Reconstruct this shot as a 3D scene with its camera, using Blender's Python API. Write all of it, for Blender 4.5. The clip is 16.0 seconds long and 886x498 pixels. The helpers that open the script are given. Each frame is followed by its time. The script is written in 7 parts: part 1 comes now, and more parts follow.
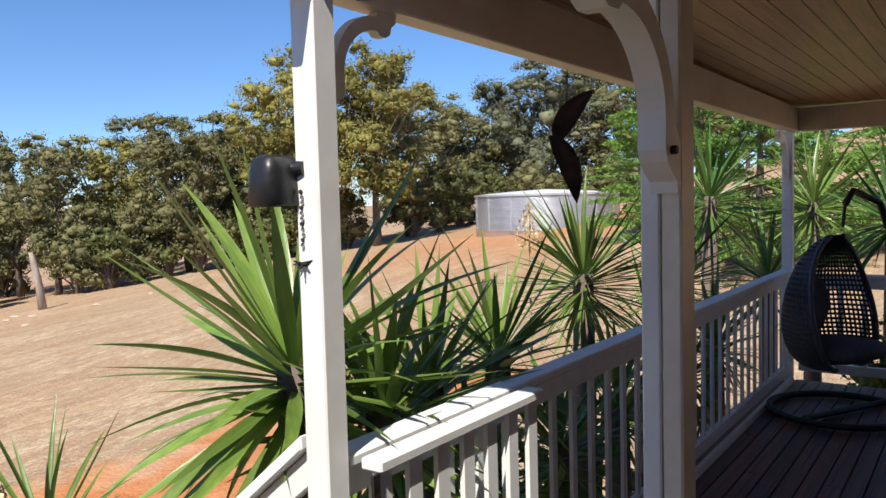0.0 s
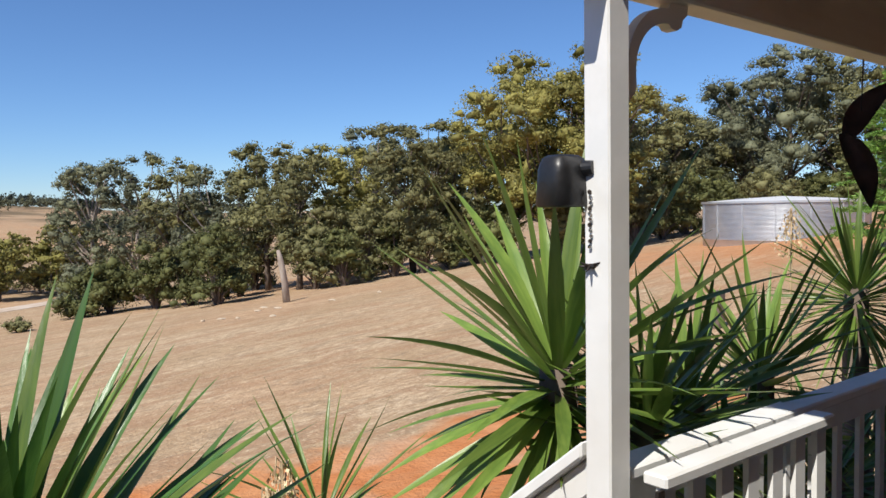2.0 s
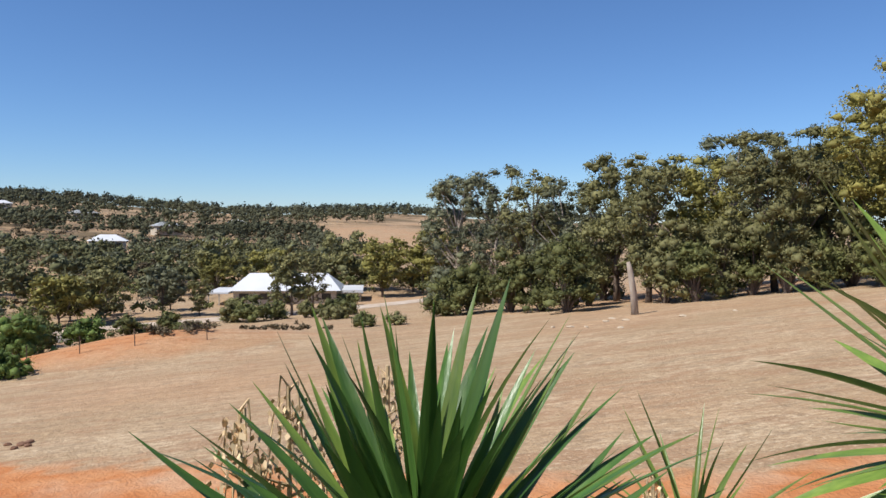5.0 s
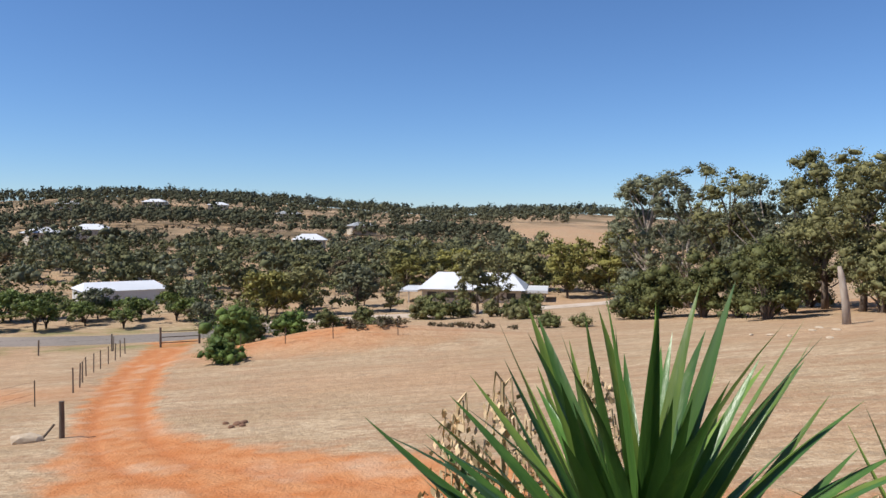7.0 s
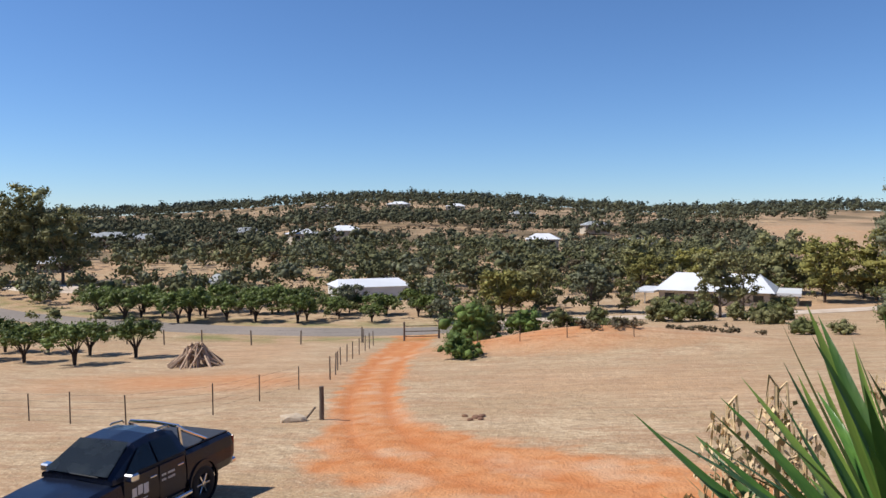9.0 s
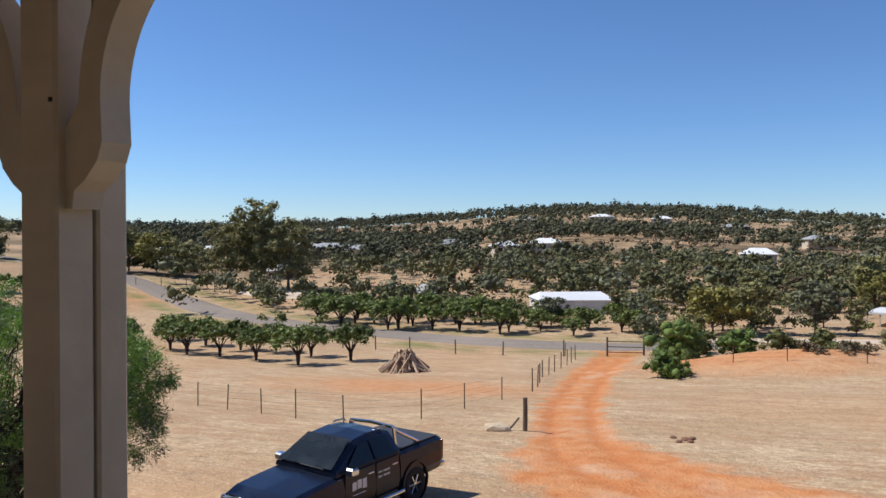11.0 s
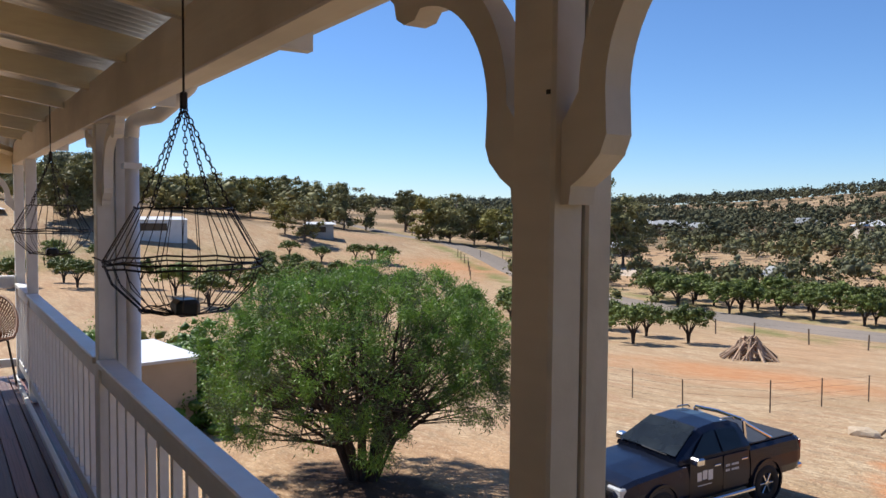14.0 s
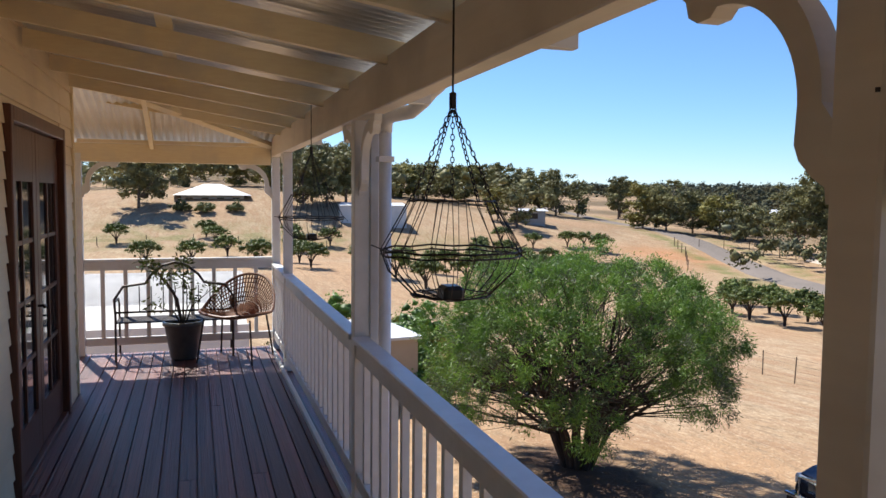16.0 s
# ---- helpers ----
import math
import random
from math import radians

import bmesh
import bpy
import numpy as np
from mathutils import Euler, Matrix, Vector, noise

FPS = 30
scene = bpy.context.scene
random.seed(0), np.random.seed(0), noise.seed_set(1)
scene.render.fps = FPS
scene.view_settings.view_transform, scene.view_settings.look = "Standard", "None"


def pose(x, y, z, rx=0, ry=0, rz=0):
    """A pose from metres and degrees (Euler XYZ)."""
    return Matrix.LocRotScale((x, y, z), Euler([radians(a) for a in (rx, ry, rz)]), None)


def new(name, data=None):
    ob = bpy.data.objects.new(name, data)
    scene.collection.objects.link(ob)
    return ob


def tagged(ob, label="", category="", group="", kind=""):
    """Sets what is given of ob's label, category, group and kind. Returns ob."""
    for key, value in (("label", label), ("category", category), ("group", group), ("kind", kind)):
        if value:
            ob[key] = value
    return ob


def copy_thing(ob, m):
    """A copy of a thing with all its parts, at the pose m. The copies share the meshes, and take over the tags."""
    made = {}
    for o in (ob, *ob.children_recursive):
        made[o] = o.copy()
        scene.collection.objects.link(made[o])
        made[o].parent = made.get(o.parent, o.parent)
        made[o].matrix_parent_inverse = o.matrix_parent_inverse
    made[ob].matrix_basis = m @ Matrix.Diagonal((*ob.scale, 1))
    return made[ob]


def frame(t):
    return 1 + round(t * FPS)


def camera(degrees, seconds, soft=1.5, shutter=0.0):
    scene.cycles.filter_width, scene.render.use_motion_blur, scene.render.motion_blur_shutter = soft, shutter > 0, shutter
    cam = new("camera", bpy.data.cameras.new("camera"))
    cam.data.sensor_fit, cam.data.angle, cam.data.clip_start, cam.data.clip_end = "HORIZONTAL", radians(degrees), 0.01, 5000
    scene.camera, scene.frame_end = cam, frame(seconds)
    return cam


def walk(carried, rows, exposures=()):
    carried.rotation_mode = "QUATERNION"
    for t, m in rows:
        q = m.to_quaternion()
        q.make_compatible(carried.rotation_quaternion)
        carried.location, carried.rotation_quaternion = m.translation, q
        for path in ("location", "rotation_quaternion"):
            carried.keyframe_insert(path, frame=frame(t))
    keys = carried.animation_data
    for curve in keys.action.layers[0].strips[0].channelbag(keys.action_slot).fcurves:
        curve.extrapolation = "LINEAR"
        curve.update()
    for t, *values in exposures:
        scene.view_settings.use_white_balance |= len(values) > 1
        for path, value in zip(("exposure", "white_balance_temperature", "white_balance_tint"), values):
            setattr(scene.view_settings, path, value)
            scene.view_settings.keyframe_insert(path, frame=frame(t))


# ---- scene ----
cam = camera(59.7, 16.0)
# the clip's camera opens up a little under the roof
EXPOSURES = [(0, 0.40), (1, 0.22), (2, 0.14), (4, 0.09), (9, 0.10), (12, 0.14), (14, 0.31), (16, 0.52)]
PATH = [
    (0, pose(1.151, 0.512, 1.735, 86.48, 1.48, -54.88)),
    (0.5, pose(1.139, 0.545, 1.727, 86.50, 1.12, -51.45)),
    (1, pose(1.110, 0.602, 1.732, 87.03, 0.99, -47.63)),
    (1.5, pose(1.111, 0.654, 1.719, 87.60, 0.82, -42.94)),
    (2, pose(1.063, 0.682, 1.725, 87.23, 0.83, -38.94)),
    (2.5, pose(1.011, 0.715, 1.719, 87.04, 0.76, -35.45)),
    (3, pose(0.978, 0.723, 1.721, 87.18, 0.77, -31.57)),
    (3.5, pose(0.970, 0.715, 1.730, 87.27, 0.21, -26.87)),
    (4, pose(0.965, 0.709, 1.737, 87.64, -0.15, -21.83)),
    (6.5, pose(0.889, 0.700, 1.739, 88.22, -0.25, -3.34)),
    (7, pose(0.865, 0.676, 1.740, 88.12, -0.40, 0.18)),
    (7.5, pose(0.856, 0.650, 1.744, 88.18, -0.57, 4.14)),
    (8, pose(0.855, 0.585, 1.752, 88.15, -0.67, 8.52)),
    (8.5, pose(0.820, 0.636, 1.737, 87.95, -0.20, 13.07)),
    (11, pose(0.726, 0.424, 1.754, 88.98, -0.13, 32.17)),
    (11.5, pose(0.594, 0.460, 1.776, 88.60, -0.13, 35.73)),
    (12, pose(0.554, 0.427, 1.773, 88.29, 0.08, 38.89)),
    (12.5, pose(0.560, 0.358, 1.770, 88.33, 0.01, 42.71)),
    (13, pose(0.502, 0.374, 1.778, 88.30, -0.19, 47.32)),
    (13.5, pose(0.501, 0.371, 1.775, 87.70, -0.24, 52.54)),
    (14, pose(0.489, 0.347, 1.781, 87.12, -0.49, 56.60)),
    (14.5, pose(0.487, 0.314, 1.770, 86.93, -0.33, 60.27)),
    (15, pose(0.486, 0.274, 1.768, 86.82, -0.25, 63.97)),
    (15.5, pose(0.477, 0.232, 1.765, 86.51, -0.07, 67.95)),
    (16, pose(0.489, 0.188, 1.799, 85.99, -0.53, 72.17)),
]
walk(cam, PATH, exposures=EXPOSURES)

# ---------- world and light ----------
SUN_FROM = Vector((-0.954, -0.300, 0.0)).normalized()
SUN_EL = radians(52)
world = bpy.data.worlds.new("sky")
scene.world = world
world.use_nodes = True
wn = world.node_tree.nodes
sky = wn.new("ShaderNodeTexSky")
sky.sky_type = "NISHITA"
sky.sun_disc = False
sky.sun_elevation = SUN_EL
sky.sun_rotation = math.atan2(SUN_FROM.x, SUN_FROM.y)
sky.altitude = 900
sky.air_density = 1.0
sky.dust_density = 0.0
sky.ozone_density = 10.0
tint = wn.new("ShaderNodeMix")
tint.data_type, tint.blend_type = "RGBA", "MULTIPLY"
tint.inputs["Factor"].default_value = 1.0
tint.inputs[7].default_value = (0.95, 0.985, 1.04, 1)
world.node_tree.links.new(sky.outputs[0], tint.inputs[6])
world.node_tree.links.new(tint.outputs[2], wn["Background"].inputs[0])
wn["Background"].inputs[1].default_value = 0.112
sun_data = bpy.data.lights.new("sun", "SUN")
sun_data.energy, sun_data.angle, sun_data.color = 5.4, radians(0.53), (1.0, 0.95, 0.87)
sun = new("sun", sun_data)
sun_way = Vector((-SUN_FROM.x * math.cos(SUN_EL), -SUN_FROM.y * math.cos(SUN_EL), -math.sin(SUN_EL)))
sun.matrix_world = Matrix.Translation((0, 0, 60)) @ sun_way.to_track_quat("-Z", "Y").to_matrix().to_4x4()

# ---------- materials ----------
def mat(name, c1, c2=None, scale=6.0, rough=0.6, bump=0.0, metal=0.0, c3=None, scale3=0.7, stretch=(1, 1, 1), island=0.0,
        obrand=0.0, translucent=0.0, coords="Object", spec=0.5, bscale=None, distort=0.3):
    """A principled material with grain at one scale and stains at a second, and colour that varies from piece to piece."""
    m = bpy.data.materials.new(name)
    m.use_nodes = True
    nt = m.node_tree
    n, l = nt.nodes, nt.links
    b = n["Principled BSDF"]
    b.inputs["Roughness"].default_value = rough
    b.inputs["Metallic"].default_value = metal
    b.inputs["Specular IOR Level"].default_value = spec
    tc = n.new("ShaderNodeTexCoord")
    mp = n.new("ShaderNodeMapping")
    mp.inputs["Scale"].default_value = stretch
    l.new(tc.outputs[coords], mp.inputs[0])
    no = n.new("ShaderNodeTexNoise")
    no.inputs["Scale"].default_value = scale
    no.inputs["Detail"].default_value = 6
    no.inputs["Distortion"].default_value = distort
    l.new(mp.outputs[0], no.inputs["Vector"])
    c2 = c2 or tuple(0.8 * v for v in c1)
    ramp = n.new("ShaderNodeValToRGB")
    ramp.color_ramp.elements[0].position, ramp.color_ramp.elements[1].position = 0.32, 0.68
    ramp.color_ramp.elements[0].color, ramp.color_ramp.elements[1].color = (*c2, 1), (*c1, 1)
    l.new(no.outputs["Fac"], ramp.inputs[0])
    col = ramp.outputs[0]
    if c3:
        n3 = n.new("ShaderNodeTexNoise")
        n3.inputs["Scale"].default_value = scale3
        n3.inputs["Detail"].default_value = 4
        l.new(tc.outputs[coords], n3.inputs["Vector"])
        r3 = n.new("ShaderNodeMapRange")
        r3.inputs["From Min"].default_value, r3.inputs["From Max"].default_value = 0.48, 0.72
        l.new(n3.outputs["Fac"], r3.inputs[0])
        mx = n.new("ShaderNodeMix")
        mx.data_type = "RGBA"
        l.new(r3.outputs[0], mx.inputs["Factor"])
        l.new(col, mx.inputs[6])
        mx.inputs[7].default_value = (*c3, 1)
        col = mx.outputs[2]
    for amount, kind, sock in ((island, "ShaderNodeNewGeometry", "Random Per Island"), (obrand, "ShaderNodeObjectInfo", "Random")):
        if amount:
            g = n.new(kind)
            mr = n.new("ShaderNodeMapRange")
            mr.inputs["To Min"].default_value, mr.inputs["To Max"].default_value = 1 - amount, 1 + amount
            l.new(g.outputs[sock], mr.inputs[0])
            hs = n.new("ShaderNodeHueSaturation")
            l.new(mr.outputs[0], hs.inputs["Value"])
            l.new(col, hs.inputs["Color"])
            col = hs.outputs[0]
    l.new(col, b.inputs["Base Color"])
    if bump:
        bp = n.new("ShaderNodeBump")
        bp.inputs["Strength"].default_value = bump
        bp.inputs["Distance"].default_value = 0.02
        src = no
        if bscale:
            src = n.new("ShaderNodeTexNoise")
            src.inputs["Scale"].default_value = bscale
            src.inputs["Detail"].default_value = 5
            l.new(mp.outputs[0], src.inputs["Vector"])
        l.new(src.outputs["Fac"], bp.inputs["Height"])
        l.new(bp.outputs[0], b.inputs["Normal"])
    if translucent:
        tr = n.new("ShaderNodeBsdfTranslucent")
        l.new(col, tr.inputs[0])
        ms = n.new("ShaderNodeMixShader")
        ms.inputs[0].default_value = translucent
        l.new(b.outputs[0], ms.inputs[1])
        l.new(tr.outputs[0], ms.inputs[2])
        l.new(ms.outputs[0], n["Material Output"].inputs[0])
    return m


WHITE = mat("white_paint", (0.80, 0.80, 0.78), (0.74, 0.74, 0.72), 14, 0.42, 0.03, c3=(0.70, 0.68, 0.64), scale3=2.2, bscale=60)
CREAM = mat("cream_paint", (0.90, 0.77, 0.50), (0.84, 0.70, 0.44), 9, 0.45, 0.1, c3=(0.72, 0.63, 0.46), scale3=2.5, stretch=(1, 1, 6))
BEAM_PAINT = mat("warm_white_paint", (0.80, 0.72, 0.60), (0.74, 0.66, 0.54), 8, 0.42, 0.1, c3=(0.58, 0.52, 0.44), scale3=1.6, stretch=(0.3, 3, 3))
DECK = mat("oiled_jarrah", (0.225, 0.090, 0.074), (0.050, 0.019, 0.018), 9, 0.42, 0.45, c3=(0.105, 0.050, 0.046), scale3=2.4, stretch=(0.25, 9, 4), obrand=0.38)
CEILING = mat("varnished_boards", (0.36, 0.130, 0.032), (0.23, 0.078, 0.020), 6, 0.30, 0.25, spec=0.2, stretch=(0.3, 6, 6), c3=(0.40, 0.17, 0.05), scale3=1.2)
IRON_ROOF = mat("galvanised_iron", (0.80, 0.80, 0.79), (0.72, 0.73, 0.73), 3, 0.32, 0.0, 0.6, c3=(0.66, 0.64, 0.59), scale3=1.5)
ZINC = mat("zinc_sheet", (0.62, 0.64, 0.66), (0.50, 0.53, 0.56), 1.2, 0.40, 0.0, 0.55, c3=(0.70, 0.70, 0.70), scale3=0.35)
WEATHERBOARD = mat("cream_weatherboard", (0.86, 0.72, 0.50), (0.80, 0.66, 0.45), 7, 0.5, 0.15, stretch=(0.3, 1, 4), c3=(0.68, 0.56, 0.40), scale3=1.2)
DOOR_WOOD = mat("red_brown_timber", (0.15, 0.055, 0.030), (0.09, 0.032, 0.018), 8, 0.38, 0.2, stretch=(6, 6, 0.4))
BLACK_IRON = mat("black_iron", (0.022, 0.020, 0.020), (0.045, 0.030, 0.022), 40, 0.55, 0.3, 0.4)
BLACK_PLASTIC = mat("black_plastic", (0.012, 0.012, 0.013), (0.020, 0.020, 0.021), 30, 0.38, 0.1)
RUST = mat("rusted_steel", (0.115, 0.062, 0.050), (0.060, 0.034, 0.028), 12, 0.6, 0.4, 0.3)
CANE = mat("brown_cane", (0.24, 0.10, 0.045), (0.14, 0.055, 0.03), 50, 0.45, 0.2, island=0.2)
WICKER = mat("charcoal_wicker", (0.055, 0.056, 0.062), (0.085, 0.086, 0.092), 60, 0.5, 0.2, island=0.25)
POT = mat("dark_glazed_pot", (0.055, 0.066, 0.072), (0.085, 0.095, 0.100), 12, 0.32, 0.1)
CUSHION = mat("dark_cushion", (0.10, 0.095, 0.10), (0.07, 0.065, 0.07), 30, 0.9, 0.2)
BARK = mat("grey_bark", (0.17, 0.13, 0.10), (0.085, 0.062, 0.048), 5, 0.9, 0.7, stretch=(1, 1, 0.2))
PALE_BARK = mat("pale_bark", (0.42, 0.36, 0.30), (0.26, 0.20, 0.16), 3, 0.85, 0.5, stretch=(1, 1, 0.3))
DARK_BARK = mat("dark_bark", (0.070, 0.048, 0.036), (0.035, 0.024, 0.018), 9, 0.9, 0.7, stretch=(1, 1, 0.2))
YUCCA_LEAF = mat("yucca_leaf", (0.090, 0.190, 0.036), (0.050, 0.125, 0.027), 5, 0.36, 0.15, obrand=0.35, translucent=0.22, stretch=(8, 8, 0.6))
YUCCA_PALE = mat("yucca_leaf_pale", (0.190, 0.275, 0.055), (0.115, 0.195, 0.038), 5, 0.36, 0.15, obrand=0.3, translucent=0.25, stretch=(8, 8, 0.6))
YUCCA_DRY = mat("dry_flower", (0.72, 0.56, 0.36), (0.54, 0.39, 0.22), 9, 0.85, 0.2, island=0.25)
GUM = mat("gum_leaves", (0.240, 0.226, 0.096), (0.145, 0.142, 0.062), 0.35, 0.6, island=0.35, obrand=0.16, translucent=0.2, spec=0.2)
GUM_GREY = mat("grey_gum_leaves", (0.215, 0.220, 0.130), (0.120, 0.128, 0.076), 0.4, 0.6, island=0.35, obrand=0.15, translucent=0.2, spec=0.2)
GUM_OLIVE = mat("olive_gum_leaves", (0.290, 0.262, 0.075), (0.180, 0.168, 0.050), 0.35, 0.6, island=0.35, obrand=0.12, translucent=0.2, spec=0.2)
SHRUB = mat("shrub_leaves", (0.175, 0.180, 0.062), (0.095, 0.105, 0.040), 0.8, 0.6, island=0.35, obrand=0.2, translucent=0.2, spec=0.2)
WILLOW = mat("willow_leaves", (0.175, 0.305, 0.042), (0.085, 0.165, 0.028), 0.7, 0.5, island=0.4, translucent=0.3)
WILLOW_GREY_SHADE = mat("willow_grey_shade_leaves", (0.115, 0.150, 0.062), (0.065, 0.090, 0.040), 0.7, 0.55, island=0.4, translucent=0.25)
CITRUS = mat("orchard_leaves", (0.150, 0.185, 0.046), (0.085, 0.115, 0.030), 1.2, 0.45, island=0.4, obrand=0.25, translucent=0.2, spec=0.2)
CONIFER = mat("bright_conifer", (0.200, 0.330, 0.055), (0.105, 0.200, 0.038), 0.8, 0.6, island=0.4, obrand=0.2, translucent=0.3)
FAR_LEAF = mat("far_foliage", (0.112, 0.112, 0.066), (0.074, 0.078, 0.048), 0.02, 0.9, island=0.35, spec=0.1)
# haze of distance put into the leaf colour, bluer than FAR_LEAF
FAR_LEAF_HAZY = mat("far_foliage_hazed", (0.098, 0.110, 0.086), (0.072, 0.084, 0.068), 0.012, 0.9, island=0.35, spec=0.1)
BROWN_LEAF = mat("dry_brown_foliage", (0.125, 0.098, 0.058), (0.078, 0.062, 0.040), 0.05, 0.9, island=0.3, spec=0.1)
GREEN_BUSH = mat("green_bush_leaves", (0.150, 0.210, 0.050), (0.085, 0.130, 0.034), 0.8, 0.6, island=0.35, translucent=0.2, spec=0.2)
VALLEY_LEAF = mat("valley_foliage", (0.150, 0.148, 0.072), (0.092, 0.096, 0.048), 0.05, 0.9, island=0.3, spec=0.1)
ASPHALT = mat("sun_bleached_asphalt", (0.235, 0.205, 0.18), (0.19, 0.165, 0.145), 2.5, 0.95, 0.1, spec=0.05, c3=(0.26, 0.22, 0.19), scale3=0.08)
WEATHERED = mat("weathered_post", (0.17, 0.13, 0.10), (0.09, 0.065, 0.05), 12, 0.9, 0.5, stretch=(1, 1, 0.2))
STEEL_POST = mat("dark_steel_post", (0.095, 0.062, 0.045), (0.055, 0.036, 0.028), 20, 0.8, 0.2)
LOG_WOOD = mat("cut_logs", (0.46, 0.33, 0.23), (0.28, 0.19, 0.13), 6, 0.9, 0.5, obrand=0.45, stretch=(1, 1, 0.2))
STONE = mat("pale_stone", (0.55, 0.45, 0.33), (0.40, 0.31, 0.22), 4, 0.9, 0.5)
WHITE_ROOF = mat("white_metal_roof", (0.70, 0.71, 0.72), (0.62, 0.63, 0.65), 0.4, 0.4, 0.0, c3=(0.58, 0.60, 0.62), scale3=0.1)
GREY_ROOF = mat("grey_metal_roof", (0.36, 0.37, 0.37), (0.30, 0.31, 0.31), 0.4, 0.5, 0.0)
PALE_WALL = mat("pale_render", (0.52, 0.46, 0.38), (0.45, 0.40, 0.33), 0.6, 0.8)
DARK_GLASS = mat("dark_window", (0.020, 0.022, 0.026), (0.035, 0.037, 0.04), 0.5, 0.12)
CREAM_BLOCK = mat("cream_fibre_panel", (0.52, 0.42, 0.32), (0.45, 0.36, 0.27), 1.2, 0.85, 0.2, c3=(0.36, 0.28, 0.2), scale3=0.5)
WHITE_SHEET = mat("white_fabric", (0.82, 0.82, 0.80), (0.74, 0.74, 0.73), 3, 0.8, 0.1)

# ---------- building helpers ----------
def link(name, me, m, parent=None, label=""):
    if m and not me.materials:
        me.materials.append(m)
    ob = new(name, me)
    if parent:
        ob.parent = parent
    if label:
        ob["label"] = label
    return ob


def part(name, bm, m, parent=None, label="", smooth=False):
    me = bpy.data.meshes.new(name)
    bmesh.ops.recalc_face_normals(bm, faces=bm.faces)
    if smooth:
        for f in bm.faces:
            f.smooth = True
    bm.to_mesh(me)
    bm.free()
    return link(name, me, m, parent, label)


def thing(name, label, category, group="", at=(0, 0, 0), rz=0.0):
    e = new(name)
    e.empty_display_size = 0.2
    e.matrix_basis = pose(*at, 0, 0, rz)
    return tagged(e, label, category, group)


def box(bm, x0, y0, z0, x1, y1, z1, bevel=0.0, m=None):
    vs = [bm.verts.new((x, y, z)) for x in (x0, x1) for y in (y0, y1) for z in (z0, z1)]
    fs = [bm.faces.new([vs[i] for i in q]) for q in ((0, 1, 3, 2), (4, 6, 7, 5), (0, 4, 5, 1), (2, 3, 7, 6), (0, 2, 6, 4), (1, 5, 7, 3))]
    if m is not None:
        for v in vs:
            v.co = m @ v.co
    if bevel:
        es = list({e for f in fs for e in f.edges})
        bmesh.ops.bevel(bm, geom=es, offset=bevel, segments=1, affect="EDGES", clamp_overlap=True)
    return bm


def boxm(*a, bevel=0.0):
    return box(bmesh.new(), *a, bevel=bevel)


def tube(bm, pts, radii, seg=8, cap=True):
    """A tube along points with a radius at each."""
    pts = [Vector(p) for p in pts]
    if not hasattr(radii, "__len__"):
        radii = [radii] * len(pts)
    rings, up = [], Vector((0.13, 0.31, 0.94))
    for i, p in enumerate(pts):
        d = (pts[min(i + 1, len(pts) - 1)] - pts[max(i - 1, 0)]).normalized()
        a = d.cross(up)
        if a.length < 0.2:
            a = d.cross(Vector((1, 0, 0)))
        a.normalize()
        b = d.cross(a)
        rings.append([bm.verts.new(p + radii[i] * (math.cos(k * 2 * math.pi / seg) * a + math.sin(k * 2 * math.pi / seg) * b)) for k in range(seg)])
    for r, s in zip(rings, rings[1:]):
        for k in range(seg):
            bm.faces.new((r[k], r[(k + 1) % seg], s[(k + 1) % seg], s[k]))
    if cap:
        bm.faces.new(rings[0][::-1])
        bm.faces.new(rings[-1])
    return bm


def lathe(bm, profile, seg=24, centre=(0, 0)):
    rings = [[bm.verts.new((centre[0] + r * math.cos(2 * math.pi * k / seg), centre[1] + r * math.sin(2 * math.pi * k / seg), z)) for k in range(seg)] for r, z in profile]
    for r, s in zip(rings, rings[1:]):
        for k in range(seg):
            bm.faces.new((r[k], r[(k + 1) % seg], s[(k + 1) % seg], s[k]))
    return bm


def slab(bm, outline, y0, y1):
    """An outline of (x, z) made thick from y0 to y1."""
    a = [bm.verts.new((x, y0, z)) for x, z in outline]
    b = [bm.verts.new((x, y1, z)) for x, z in outline]
    bm.faces.new(a)
    bm.faces.new(b[::-1])
    for i in range(len(a)):
        j = (i + 1) % len(a)
        bm.faces.new((a[i], b[i], b[j], a[j]))
    return bm


# ---------- the lie of the land ----------
def sstep(a, b, x):
    t = np.clip((x - a) / (b - a), 0, 1)
    return t * t * (3 - 2 * t)


def smax(a, b, k):
    return 0.5 * (a + b + np.sqrt((a - b) ** 2 + k * k))


